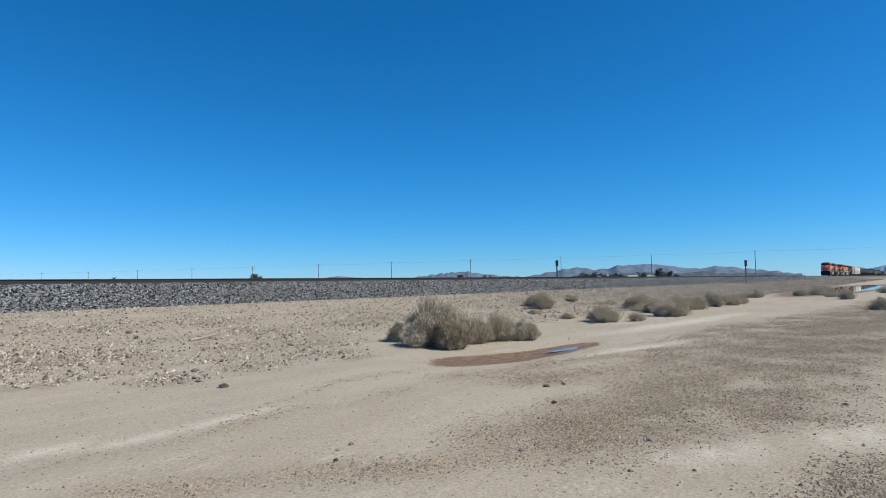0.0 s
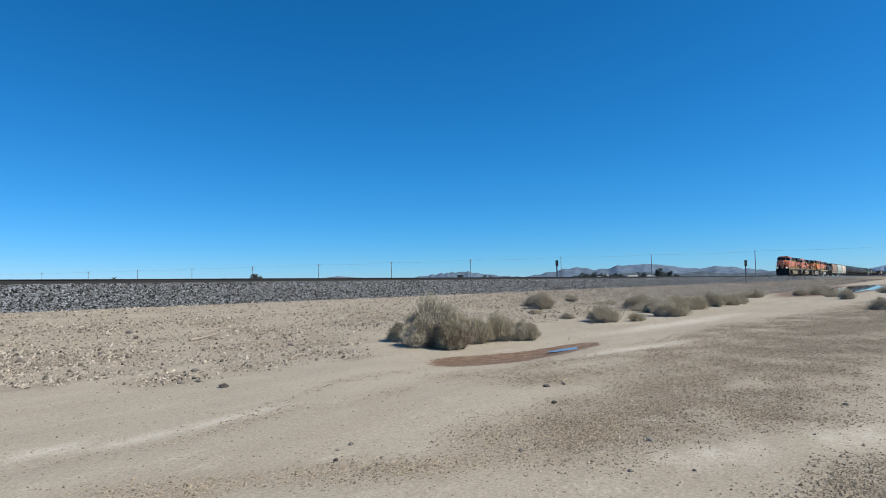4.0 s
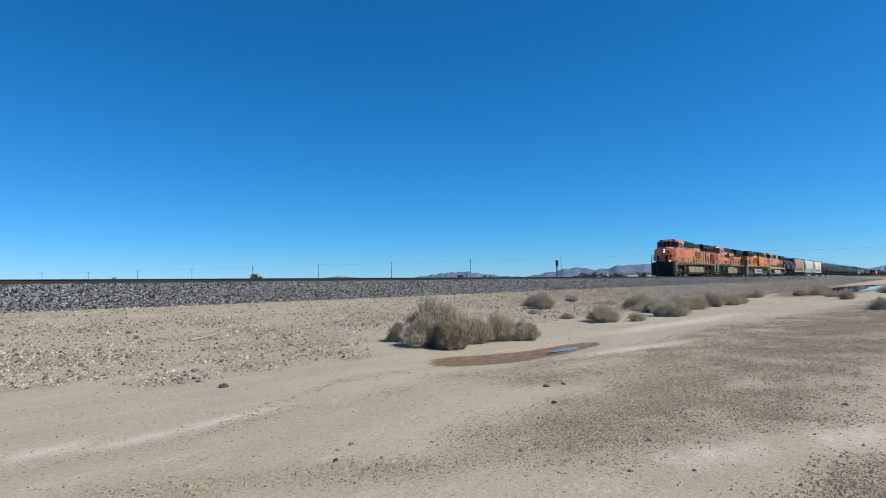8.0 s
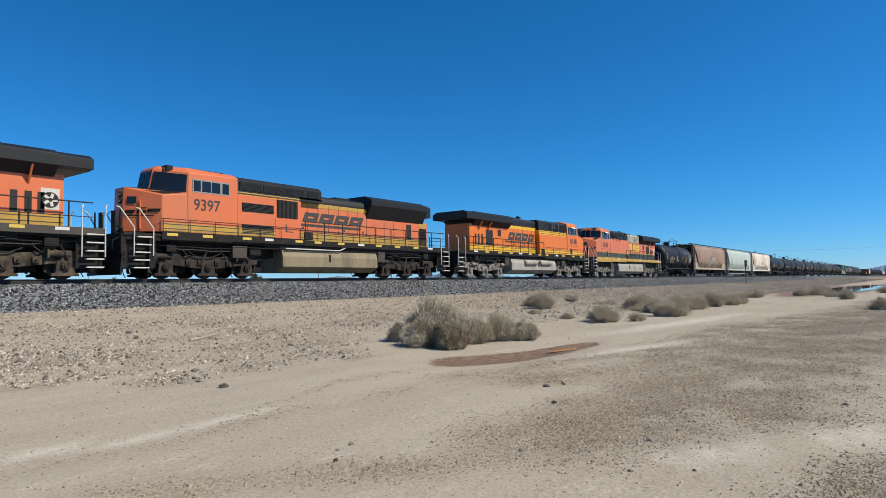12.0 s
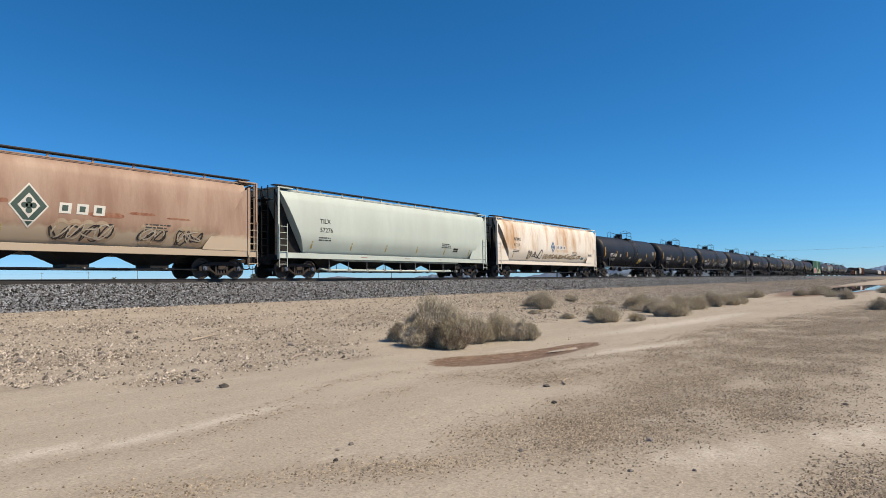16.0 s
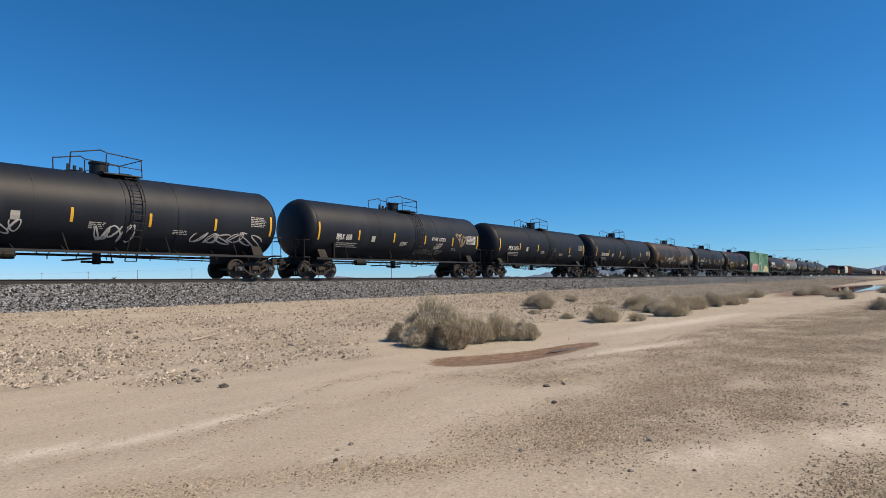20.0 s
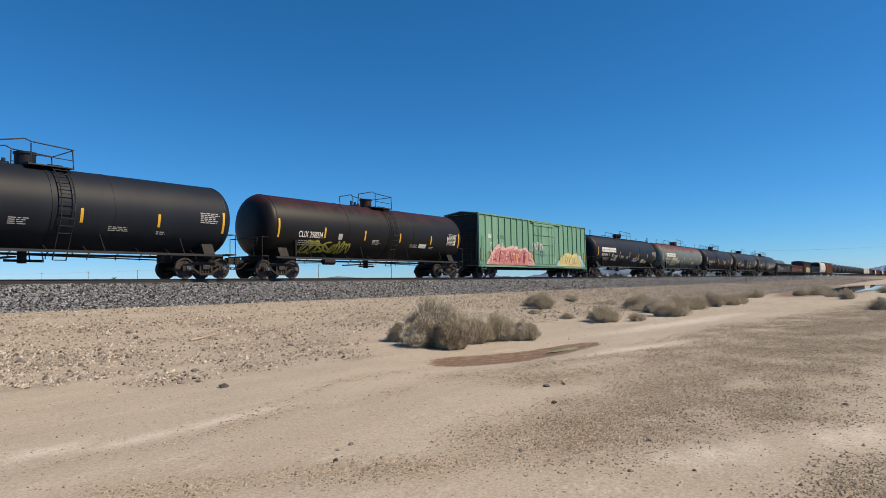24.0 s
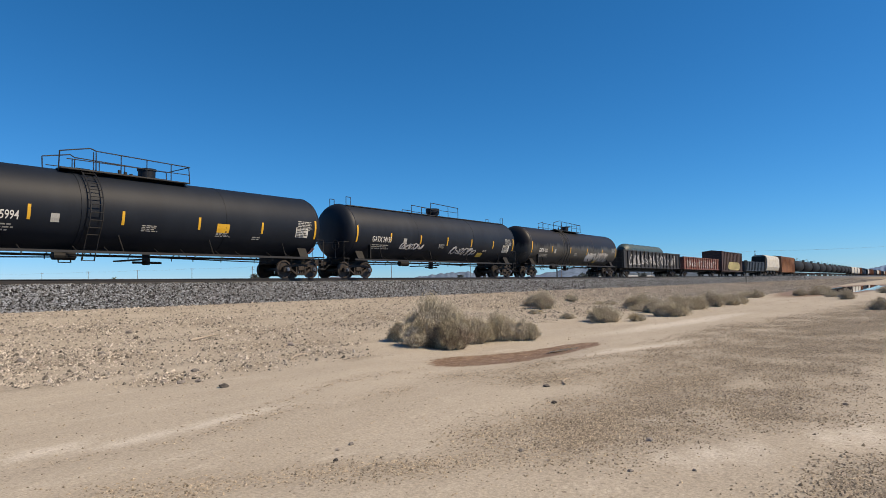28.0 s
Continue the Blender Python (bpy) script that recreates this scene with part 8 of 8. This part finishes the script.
def brown_marks(ob, surf, half):
    diamond_logo(ob, surf, -0.45, 2.66, 0.74, M_LOGOGREEN, M_PALE)
    for k, (x0, x1, loops) in enumerate(((-7.3, -4.4, 5), (-4.2, -1.3, 5), (0.2, 2.7, 4), (3.6, 4.9, 2), (5.2, 6.6, 2))):
        blob(ob, x0, x1, 1.40, 2.28, surf, M_FADEDFILL, 3 + k, "faded grey-green graffiti letters")
        graffiti(ob, x0 + 0.1, x1 - 0.1, 1.45, 2.18, lambda z: surf(z) + 0.008, M_SPRAYBLACK, 4 + k, loops, 0.026, "dark graffiti outlines")
        graffiti(ob, x0 + 0.2, x1 - 0.2, 1.50, 2.10, lambda z: surf(z) + 0.010, M_FADEDPALE, 14 + k, loops, 0.022, "pale graffiti strokes")
    for k, (x0, x1, z0, z1) in enumerate(((-3.3, -2.1, 2.72, 2.82), (-1.5, -1.1, 2.70, 2.86), (3.2, 4.3, 2.60, 2.72), (1.6, 3.0, 2.40, 2.62), (-5.6, -4.8, 2.30, 2.42), (4.8, 5.9, 2.52, 2.60))):
        blob(ob, x0, x1, z0, z1, surf, M_SCUFF, 33 + k, "red-brown scuffed paint", 0.006)


M_SCUFF = mat("red_brown_scuff", (0.22, 0.075, 0.045), 0.8, 0, 0.4, 6, dirt=(0.34, 0.18, 0.11), dirt_amount=0.5)
M_FADEDPALE = mat("faded_pale_spray_paint", (0.50, 0.44, 0.35), 0.7, 0, 0.2, 4)
P_HOPBROWN = hopper_paint("rust_stained_hopper", (0.40, 0.280, 0.210), (0.28, 0.165, 0.115), 0.45, (0.47, 0.385, 0.29), 1.95)
P_HOPGREY = hopper_paint("pale_green_grey_hopper", (0.50, 0.585, 0.55), (0.47, 0.54, 0.505), 0.3)
P_HOPWHITE = hopper_paint("rusting_white_hopper", (0.82, 0.78, 0.70), (0.52, 0.30, 0.14), 0.34, (0.78, 0.72, 0.63), 2.2)
hopper_car(47.07, 67.65, "covered hopper car stained rusty brown with a diamond logo", P_HOPBROWN, M_BLACK, ("", ""), 21, extras=brown_marks)
hopper_car(67.4, 88.2, "clean pale grey-green covered hopper car", P_HOPGREY, M_BLACK, ("TILX", "57276"), 31, plates=False, ends=(1.0, 2.6), extras=pale_pipes, brackets=mat("pale_bracket", (0.55, 0.57, 0.52), 0.6))


def white_marks(ob, surf, half):
    diamond_logo(ob, surf, -0.2, 2.62, 0.50, M_LOGOBLUE, M_PALE)
    lettering(ob, "WINS", 7.35, 1.95, 0.24, surf, M_SPRAYBLACK, 1.1, "graffiti", "black sprayed word")
    panel(ob, "teal_plate", 5.85, 6.45, 1.62, 1.85, surf, M_LOGOTEAL, 0.01, 2)
    graffiti(ob, -4.6, -2.2, 1.5, 2.3, surf, M_SPRAYBLACK, 8, 4, 0.03, "black graffiti loops")
    graffiti(ob, -1.8, 5.5, 1.6, 2.0, surf, M_SPRAYTAN, 9, 12, 0.03, "faded graffiti scrawl")


hopper_car(88.2, 108.48, "white covered hopper car streaked with orange rust", P_HOPWHITE, M_BLACK, ("ADMX", "51217"), 41, ends=(0.97, 2.85), text_x=1.15, extras=white_marks)


def scrawl_589(ob, surf, half):
    graffiti(ob, -5.2, -3.2, 1.5, 2.25, surf, M_SPRAYWHITE, 5, 5, 0.022, "white graffiti cloud outline")
    graffiti(ob, -0.6, 0.9, 1.5, 2.3, surf, M_SPRAYWHITE, 6, 3, 0.025, "white graffiti tag")
    graffiti(ob, 3.6, 7.3, 1.5, 2.2, surf, M_SPRAYWHITE, 7, 6, 0.024, "white graffiti tag")


def scrawl_608(ob, surf, half):
    graffiti(ob, 5.0, 6.1, 2.1, 3.1, surf, M_SPRAYTAN, 15, 3, 0.03, "tan sprayed drawing")
    lettering(ob, "WHY GOD?", 2.2, 2.42, 0.23, surf, M_SPRAYWHITE, 0.9, "graffiti", "white sprayed words")
    lettering(ob, "WHY?", 2.8, 2.08, 0.20, surf, M_SPRAYWHITE, 0.9, "graffiti", "white sprayed word")
    graffiti(ob, 0.8, 3.6, 1.5, 1.85, surf, M_SPRAYGREY, 16, 5, 0.02, "grey sprayed scrawl")
    white_plate(ob, surf, half - 3.0, 2.35, 1.1, 0.55)


def scrawl_weather(ob, surf, half):
    graffiti(ob, -3.4, -1.5, 1.6, 2.5, surf, M_SPRAYWHITE, 25, 3, 0.03, "white graffiti tag")
    graffiti(ob, 2.5, 6.2, 1.6, 2.3, surf, M_SPRAYWHITE, 26, 6, 0.025, "white graffiti tag")
    white_plate(ob, surf, half - 3.0, 2.35, 1.1, 0.6)


def scrawl_clix(ob, surf, half):
    graffiti(ob, -6.0, -2.6, 1.35, 2.05, surf, M_SPRAYYELLOW, 35, 7, 0.035, "yellow-green graffiti tag")
    panel(ob, "placard", 3.5, 4.25, 1.9, 2.15, surf, M_PALE, 0.01, 2)
    white_plate(ob, surf, half - 2.95, 2.2, 0.95, 0.55)


tank_car(108.45, 127.25, "matt black tank car with a yellow placard", P_BLACK, "CBTX 720920", seed=12, fittings=yellow_plate(2.4, 0.95, 1.5, 0.5))
tank_car(127.25, 145.95, "black tank car with white lettering", P_BLACK2, "CBTX 720957", seed=13, fittings=yellow_plate(1.9, 0.6, 1.5, 0.35))
tank_car(145.95, 164.55, "black tank car with white graffiti tags", P_BLACK, "BJBX 589", seed=14, fittings=scrawl_589)
tank_car(164.55, 183.05, "black tank car with sprayed words and a data plate", P_BLACK, "BJBX 608", seed=15, fittings=scrawl_608)
tank_car(183.05, 201.55, "clean black tank car with bold white marks", P_BLACK2, "PFLX 16156", seed=16, crown=4.28)
tank_car(201.55, 220.45, "black tank car with plain flanks", P_BLACK2, "CBTX 720950", seed=17, fittings=yellow_plate(1.9, 0.6, 1.5, 0.35))
tank_car(220.45, 238.95, "weather-stained black tank car with brown patches", P_STAINED, "", seed=18, fittings=scrawl_weather)
tank_car(238.95, 257.65, "long black tank car with white lettering", P_BLACK2, "CBTX 720940", seed=19)
tank_car(257.65, 276.45, "black tank car with a maroon crown and yellow graffiti", P_MAROON, "CLIX 298034", seed=20, fittings=scrawl_clix)

P_BOXGREEN = mat("faded_green_box_car", (0.130, 0.310, 0.215), 0.6, 0, 0.10, 1.0, dirt=(0.19, 0.37, 0.265), dirt_amount=0.35, streak=True)
M_PINK = mat("pink_red_spray_paint", (0.50, 0.17, 0.16), 0.6, 0, 0.25, 1.5, dirt=(0.60, 0.33, 0.31), dirt_amount=0.45)
M_LIME = mat("pale_yellow_spray_paint", (0.62, 0.60, 0.25), 0.6, 0, 0.25, 1.5, dirt=(0.62, 0.45, 0.22), dirt_amount=0.4)
M_CYAN = mat("pale_blue_spray_paint", (0.30, 0.50, 0.62), 0.6, 0, 0.2, 2)


M_MAROON = mat("maroon_spray_paint", (0.26, 0.05, 0.055), 0.6, 0, 0.25, 3)
M_PINKPALE = mat("pale_pink_spray_paint", (0.66, 0.42, 0.40), 0.6, 0, 0.2, 2)


def green_marks(ob, half):
    flat = lambda z: 1.585
    sheet = lambda z: 1.505
    blob(ob, -8.5, -0.95, 0.96, 2.45, flat, M_PINKPALE, 3, "pale pink graffiti halo", block=True)
    blob(ob, -8.2, -1.15, 0.96, 2.22, lambda z: 1.589, M_PINK, 9, "pink and red graffiti letters", block=True)
    for k in range(7):
        x = -7.7 + 0.92 * k
        panel(ob, "graffiti_stroke", x, x + 0.16, 1.12, 2.02, lambda z: 1.594, M_MAROON if k % 2 else M_PINKPALE, 0.006, 1, 0.25 if k % 3 else -0.2)
        panel(ob, "graffiti_stroke", x + 0.18, x + 0.62, 1.86 - 0.1 * (k % 2), 1.98 - 0.1 * (k % 2), lambda z: 1.594, M_PINKPALE, 0.006, 1, 0.2)
        panel(ob, "graffiti_stroke", x + 0.12, x + 0.58, 1.30 + 0.12 * (k % 3), 1.38 + 0.12 * (k % 3), lambda z: 1.594, M_MAROON, 0.006, 1, 0.3)
    graffiti(ob, -8.0, -1.3, 1.05, 2.2, lambda z: 1.592, M_MAROON, 44, 9, 0.016, "thin maroon graffiti outlines")
    blob(ob, 3.0, 9.1, 0.96, 1.95, flat, M_CYAN, 5, "pale blue graffiti halo", block=True)
    blob(ob, 3.4, 8.3, 0.96, 2.15, lambda z: 1.592, M_LIME, 8, "pale yellow graffiti letters", block=True)
    graffiti(ob, 3.6, 8.1, 1.1, 1.95, lambda z: 1.598, M_SPRAYTAN, 45, 7, 0.024, "brown graffiti outlines")
    graffiti(ob, -1.6, 0.2, 2.2, 2.9, lambda z: 1.70, M_SPRAYWHITE, 46, 4, 0.03, "white graffiti tag")
    lettering(ob, "IBT", -8.05, 2.95, 0.32, sheet, M_WHITE)
    lettering(ob, "195", -7.9, 2.35, 0.32, sheet, M_WHITE)
    lettering(ob, "12", -6.35, 2.35, 0.28, sheet, M_WHITE)
    panel(ob, "paint_patch", -6.7, -5.7, 2.95, 3.25, sheet, M_LOCKROD, 0.006)
    panel(ob, "teal_plate", 0.0, 0.75, 1.75, 2.2, lambda z: 1.62, M_LOGOTEAL, 0.008)
    for x, z0 in ((-9.15, 1.35), (-9.15, 1.85), (9.0, 1.2), (9.0, 1.7), (-4.1, 1.45), (-1.5, 1.45), (2.75, 1.25)):
        panel(ob, "reflector", x, x + 0.11, z0, z0 + 0.42, lambda z: 1.60, M_YELLOW, 0.006)
    panel(ob, "data_plate", 8.0, 8.5, 1.7, 1.95, sheet, M_PALE, 0.006)


# The end colour is black paint deepened to carry the end's shade.
box_car(276.25, 297.55, "green ribbed box car with pink and yellow graffiti", P_BOXGREEN, 51, extras=green_marks, end=mat("shaded_black_end", (0.012, 0.014, 0.016), 0.7, 0, 0.3, 2, dirt=(0.02, 0.03, 0.026), dirt_amount=0.3, spec=0.3))


def name_blocks(ob, surf, x, z, material, h=0.46):
    """The lessor's name reduced to six plain blocks with slots."""
    for k in range(6):
        panel(ob, "logo_block", x + 0.63 * k, x + 0.63 * k + 0.55, z, z + h, surf, material, 0.008, 3)
        panel(ob, "logo_slot", x + 0.63 * k + 0.16, x + 0.63 * k + 0.39, z + h * 0.40, z + h * 0.60, surf, M_TANKBLACK, 0.014, 1)


def fit_p1(ob, surf, half):
    name_blocks(ob, surf, -7.8, 2.57, M_WHITE)
    lettering(ob, "OSEP", -4.55, 2.02, 0.27, surf, M_SPRAYWHITE, 1.1, "graffiti", "white sprayed tag")
    graffiti(ob, -4.9, -3.6, 1.72, 1.95, surf, M_SPRAYWHITE, 61, 5, 0.02, "white graffiti tag")
    lettering(ob, "FESO", -2.5, 2.0, 0.27, surf, M_SPRAYWHITE, 1.1, "graffiti", "white sprayed tag")
    graffiti(ob, 1.2, 2.7, 1.65, 2.15, surf, M_SPRAYWHITE, 62, 4, 0.03, "white graffiti tag")
    blob(ob, 4.1, 5.1, 1.6, 2.05, surf, M_SPRAYWHITE, 63, "white graffiti burst")
    panel(ob, "placard", 5.3, 6.1, 1.58, 1.88, surf, M_TAG, 0.01, 2)
    panel(ob, "hazard_placard", 8.75, 8.98, 1.2, 1.5, surf, M_PINK, 0.012, 2, 0.0)


def fit_p2(ob, surf, half):
    name_blocks(ob, surf, -7.8, 2.57, M_PALE)
    blob(ob, -5.5, -2.7, 1.47, 2.50, surf, M_SPRAYCREAM, 71, "cream graffiti panel")
    blob(ob, -2.6, -1.9, 1.75, 2.2, surf, M_SPRAYCREAM, 74, "cream graffiti patch")
    graffiti(ob, -5.3, -2.8, 1.55, 2.4, lambda z: surf(z) + 0.008, M_SPRAYGREY, 72, 6, 0.025, "grey graffiti outlines")
    graffiti(ob, -8.25, -6.2, 1.5, 1.95, surf, M_SPRAYCREAM, 73, 5, 0.025, "pale graffiti tag")
    panel(ob, "placard", 4.15, 5.0, 1.75, 2.05, surf, M_TAG, 0.01, 2)
    panel(ob, "hazard_placard", 8.75, 8.98, 1.2, 1.5, surf, M_PINK, 0.012, 2)


def fit_yel(ob, surf, half):
    panel(ob, "placard", 2.6, 3.25, 2.1, 2.5, surf, M_YELLOW, 0.01, 2)
    panel(ob, "hazard_placard", 8.6, 8.83, 1.3, 1.6, surf, M_PINK, 0.012, 2)
    white_plate(ob, surf, half - 2.9, 2.1, 0.8, 0.5)


def fit_gatx(ob, surf, half):
    graffiti(ob, -4.8, -2.6, 1.7, 2.2, surf, M_SPRAYWHITE, 81, 5, 0.025, "white graffiti tag")
    graffiti(ob, 0.6, 3.6, 1.6, 2.1, surf, M_SPRAYWHITE, 82, 6, 0.03, "white graffiti tag")
    panel(ob, "placard", 4.0, 4.7, 1.5, 1.8, surf, M_TAG, 0.01, 2)
    white_plate(ob, surf, half - 3.1, 1.9, 0.9, 0.55)


def fit_two(ob, surf, half):
    graffiti(ob, 2.2, 7.0, 1.5, 2.4, surf, M_SPRAYWHITE, 91, 8, 0.045, "white graffiti tags")
    blob(ob, 1.8, 3.6, 1.5, 2.2, surf, M_SPRAYWHITE, 92, "white graffiti panel")
    panel(ob, "placard", 4.2, 4.7, 1.4, 1.7, surf, M_TAG, 0.01, 2)


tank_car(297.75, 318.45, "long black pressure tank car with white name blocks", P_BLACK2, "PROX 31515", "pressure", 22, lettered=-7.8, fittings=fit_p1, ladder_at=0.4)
tank_car(318.45, 339.65, "grey pressure tank car with a rust-red crown", P_GREY, "PROX 31593", "pressure", 23, lettered=-7.8, fittings=fit_p2, ladder_at=0.4)
tank_car(339.65, 359.85, "black tank car with long top railing", P_BLACK2, "CBTX 785994", "long", 24, fittings=fit_yel, ladder_at=-2.8)
tank_car(359.85, 380.55, "black pressure tank car with small graffiti tags", P_BLACK, "GATX 24155", "pressure", 25, fittings=fit_gatx, ladder_at=0.4)
tank_car(380.55, 402.15, "tank car black above and weathered grey below", P_TWOTONE, "GATX 4230", "long", 26, fittings=fit_two, ladder_at=-2.6)

P_GONBLACK = mat("black_gondola_paint", (0.022, 0.022, 0.024), 0.6, 0, 0.3, 2, dirt=(0.05, 0.045, 0.04))
P_GONRED = mat("oxide_red_gondola_paint", (0.17, 0.05, 0.04), 0.7, 0, 0.3, 2, dirt=(0.30, 0.17, 0.12))
P_BOXDARK = mat("dark_brown_box_car", (0.055, 0.03, 0.027), 0.7, 0, 0.3, 2)
P_GONBLUE = mat("dark_blue_gondola_paint", (0.025, 0.04, 0.06), 0.6, 0, 0.3, 2)
P_HOPPALE = mat("pale_hopper_paint", (0.55, 0.54, 0.49), 0.6, 0, 0.15, 1.5, dirt=(0.35, 0.30, 0.24), dirt_amount=0.3)
P_BOXRUST = mat("rusty_brown_box_car", (0.24, 0.10, 0.05), 0.7, 0, 0.3, 1.5, dirt=(0.36, 0.17, 0.08), dirt_amount=0.4, streak=True)
M_TARP = mat("dark_green_tarpaulin", (0.04, 0.075, 0.075), 0.5, 0, 0.4, 3, bump=0.6)


def tarp(ob, half):
    bm = bmesh.new()
    lathe_x(bm, [(-6.6, 0), (-6.5, 0.5), (-6.2, 0.75)] + [(-5.8 + k * 0.65, 0.86 + 0.04 * math.sin(k * 2.1)) for k in range(19)] + [(6.3, 0.7), (6.6, 0.4), (6.7, 0)], 20, 0, 3.0)
    part("covered_load", bm, M_TARP, ob, "dark green tarpaulin over a rounded load", smooth=True, m=pose(-0.4, 0, 0))
    graffiti(ob, -8.6, 8.4, 1.3, 2.6, lambda z: 1.46, M_SPRAYWHITE, 101, 16, 0.05, "white graffiti tags")


def red_tags(ob, half):
    graffiti(ob, -8.5, 8.0, 1.2, 2.4, lambda z: 1.46, M_SPRAYWHITE, 102, 16, 0.05, "white graffiti tags")


def dark_tags(ob, half):
    blob(ob, -3.5, 5.6, 1.0, 2.5, lambda z: 1.585, M_LIME, 103, "yellow graffiti panel")
    graffiti(ob, -3.5, 5.6, 1.0, 2.5, lambda z: 1.60, M_SPRAYBLACK, 104, 9, 0.05, "dark graffiti outlines")


gondola(401.95, 424.65, "black high-sided gondola with a tarpaulined load", P_GONBLACK, 2.98, 61, 16, tarp)
gondola(424.65, 445.95, "oxide-red gondola with pale graffiti", P_GONRED, 2.74, 62, 17, red_tags)
box_car(445.95, 463.75, "dark brown box car with yellow graffiti", P_BOXDARK, 63, 4.1, 15, dark_tags, False, False)
gondola(463.75, 485.35, "dark blue low-sided gondola car", P_GONBLUE, 2.85, 64, 14)
far_car("hopper", 485.35, 504.75, "pale grey covered hopper car", P_HOPPALE, 4.62)
far_car("box", 504.75, 527.35, "rust-brown box car without graffiti", P_BOXRUST, 4.85)
P_FARTANK = mat("far_black_tank", (0.012, 0.015, 0.020), 0.75, 0, 0.3, 1.0, spec=0.15)
P_FARBLUE = mat("far_blue_box", (0.05, 0.08, 0.13), 0.6, 0, 0.2, 1.0)
s_at = 527.35
for k in range(10):
    far_car("tank", s_at, s_at + 19.0, "black tank car far down the train", P_FARTANK, 4.35)
    s_at += 19.0
for k in range(3):
    far_car("hopper", s_at, s_at + 20.2, "white covered hopper car far down the train", P_HOPPALE, 4.65)
    s_at += 20.2
rest = (("box", "rust-brown box car far down the train", P_BOXRUST, 4.8, 18.4), ("box", "rust-brown box car far down the train", P_BOXRUST, 4.8, 18.4), ("hopper", "white covered hopper car far down the train", P_HOPPALE, 4.65, 20.2), ("flat", "dark gondola far down the train", P_GONBLACK, 2.9, 21.0), ("box", "dark blue box car far down the train", P_FARBLUE, 4.7, 18.4), ("tank", "black tank car far down the train", P_FARTANK, 4.35, 19.0))
for k in range(24):
    kind, lab, paint, top, ln = rest[(k * 5 + k // 6) % 6]
    far_car(kind, s_at, s_at + ln, lab, paint, top)
    s_at += ln


def motions():
    """The whole train runs by together, slowly gaining speed."""
    times = [0, 2, 4, 6, 8, 10, 12, 14, 16, 18, 20, 22, 24, 26, 28]
    for ob, s, turn in CARS:
        walk(ob, [(t, pose(s - train_way(t), 0, RAIL_Z, 0, 0, turn)) for t in times])


motions()
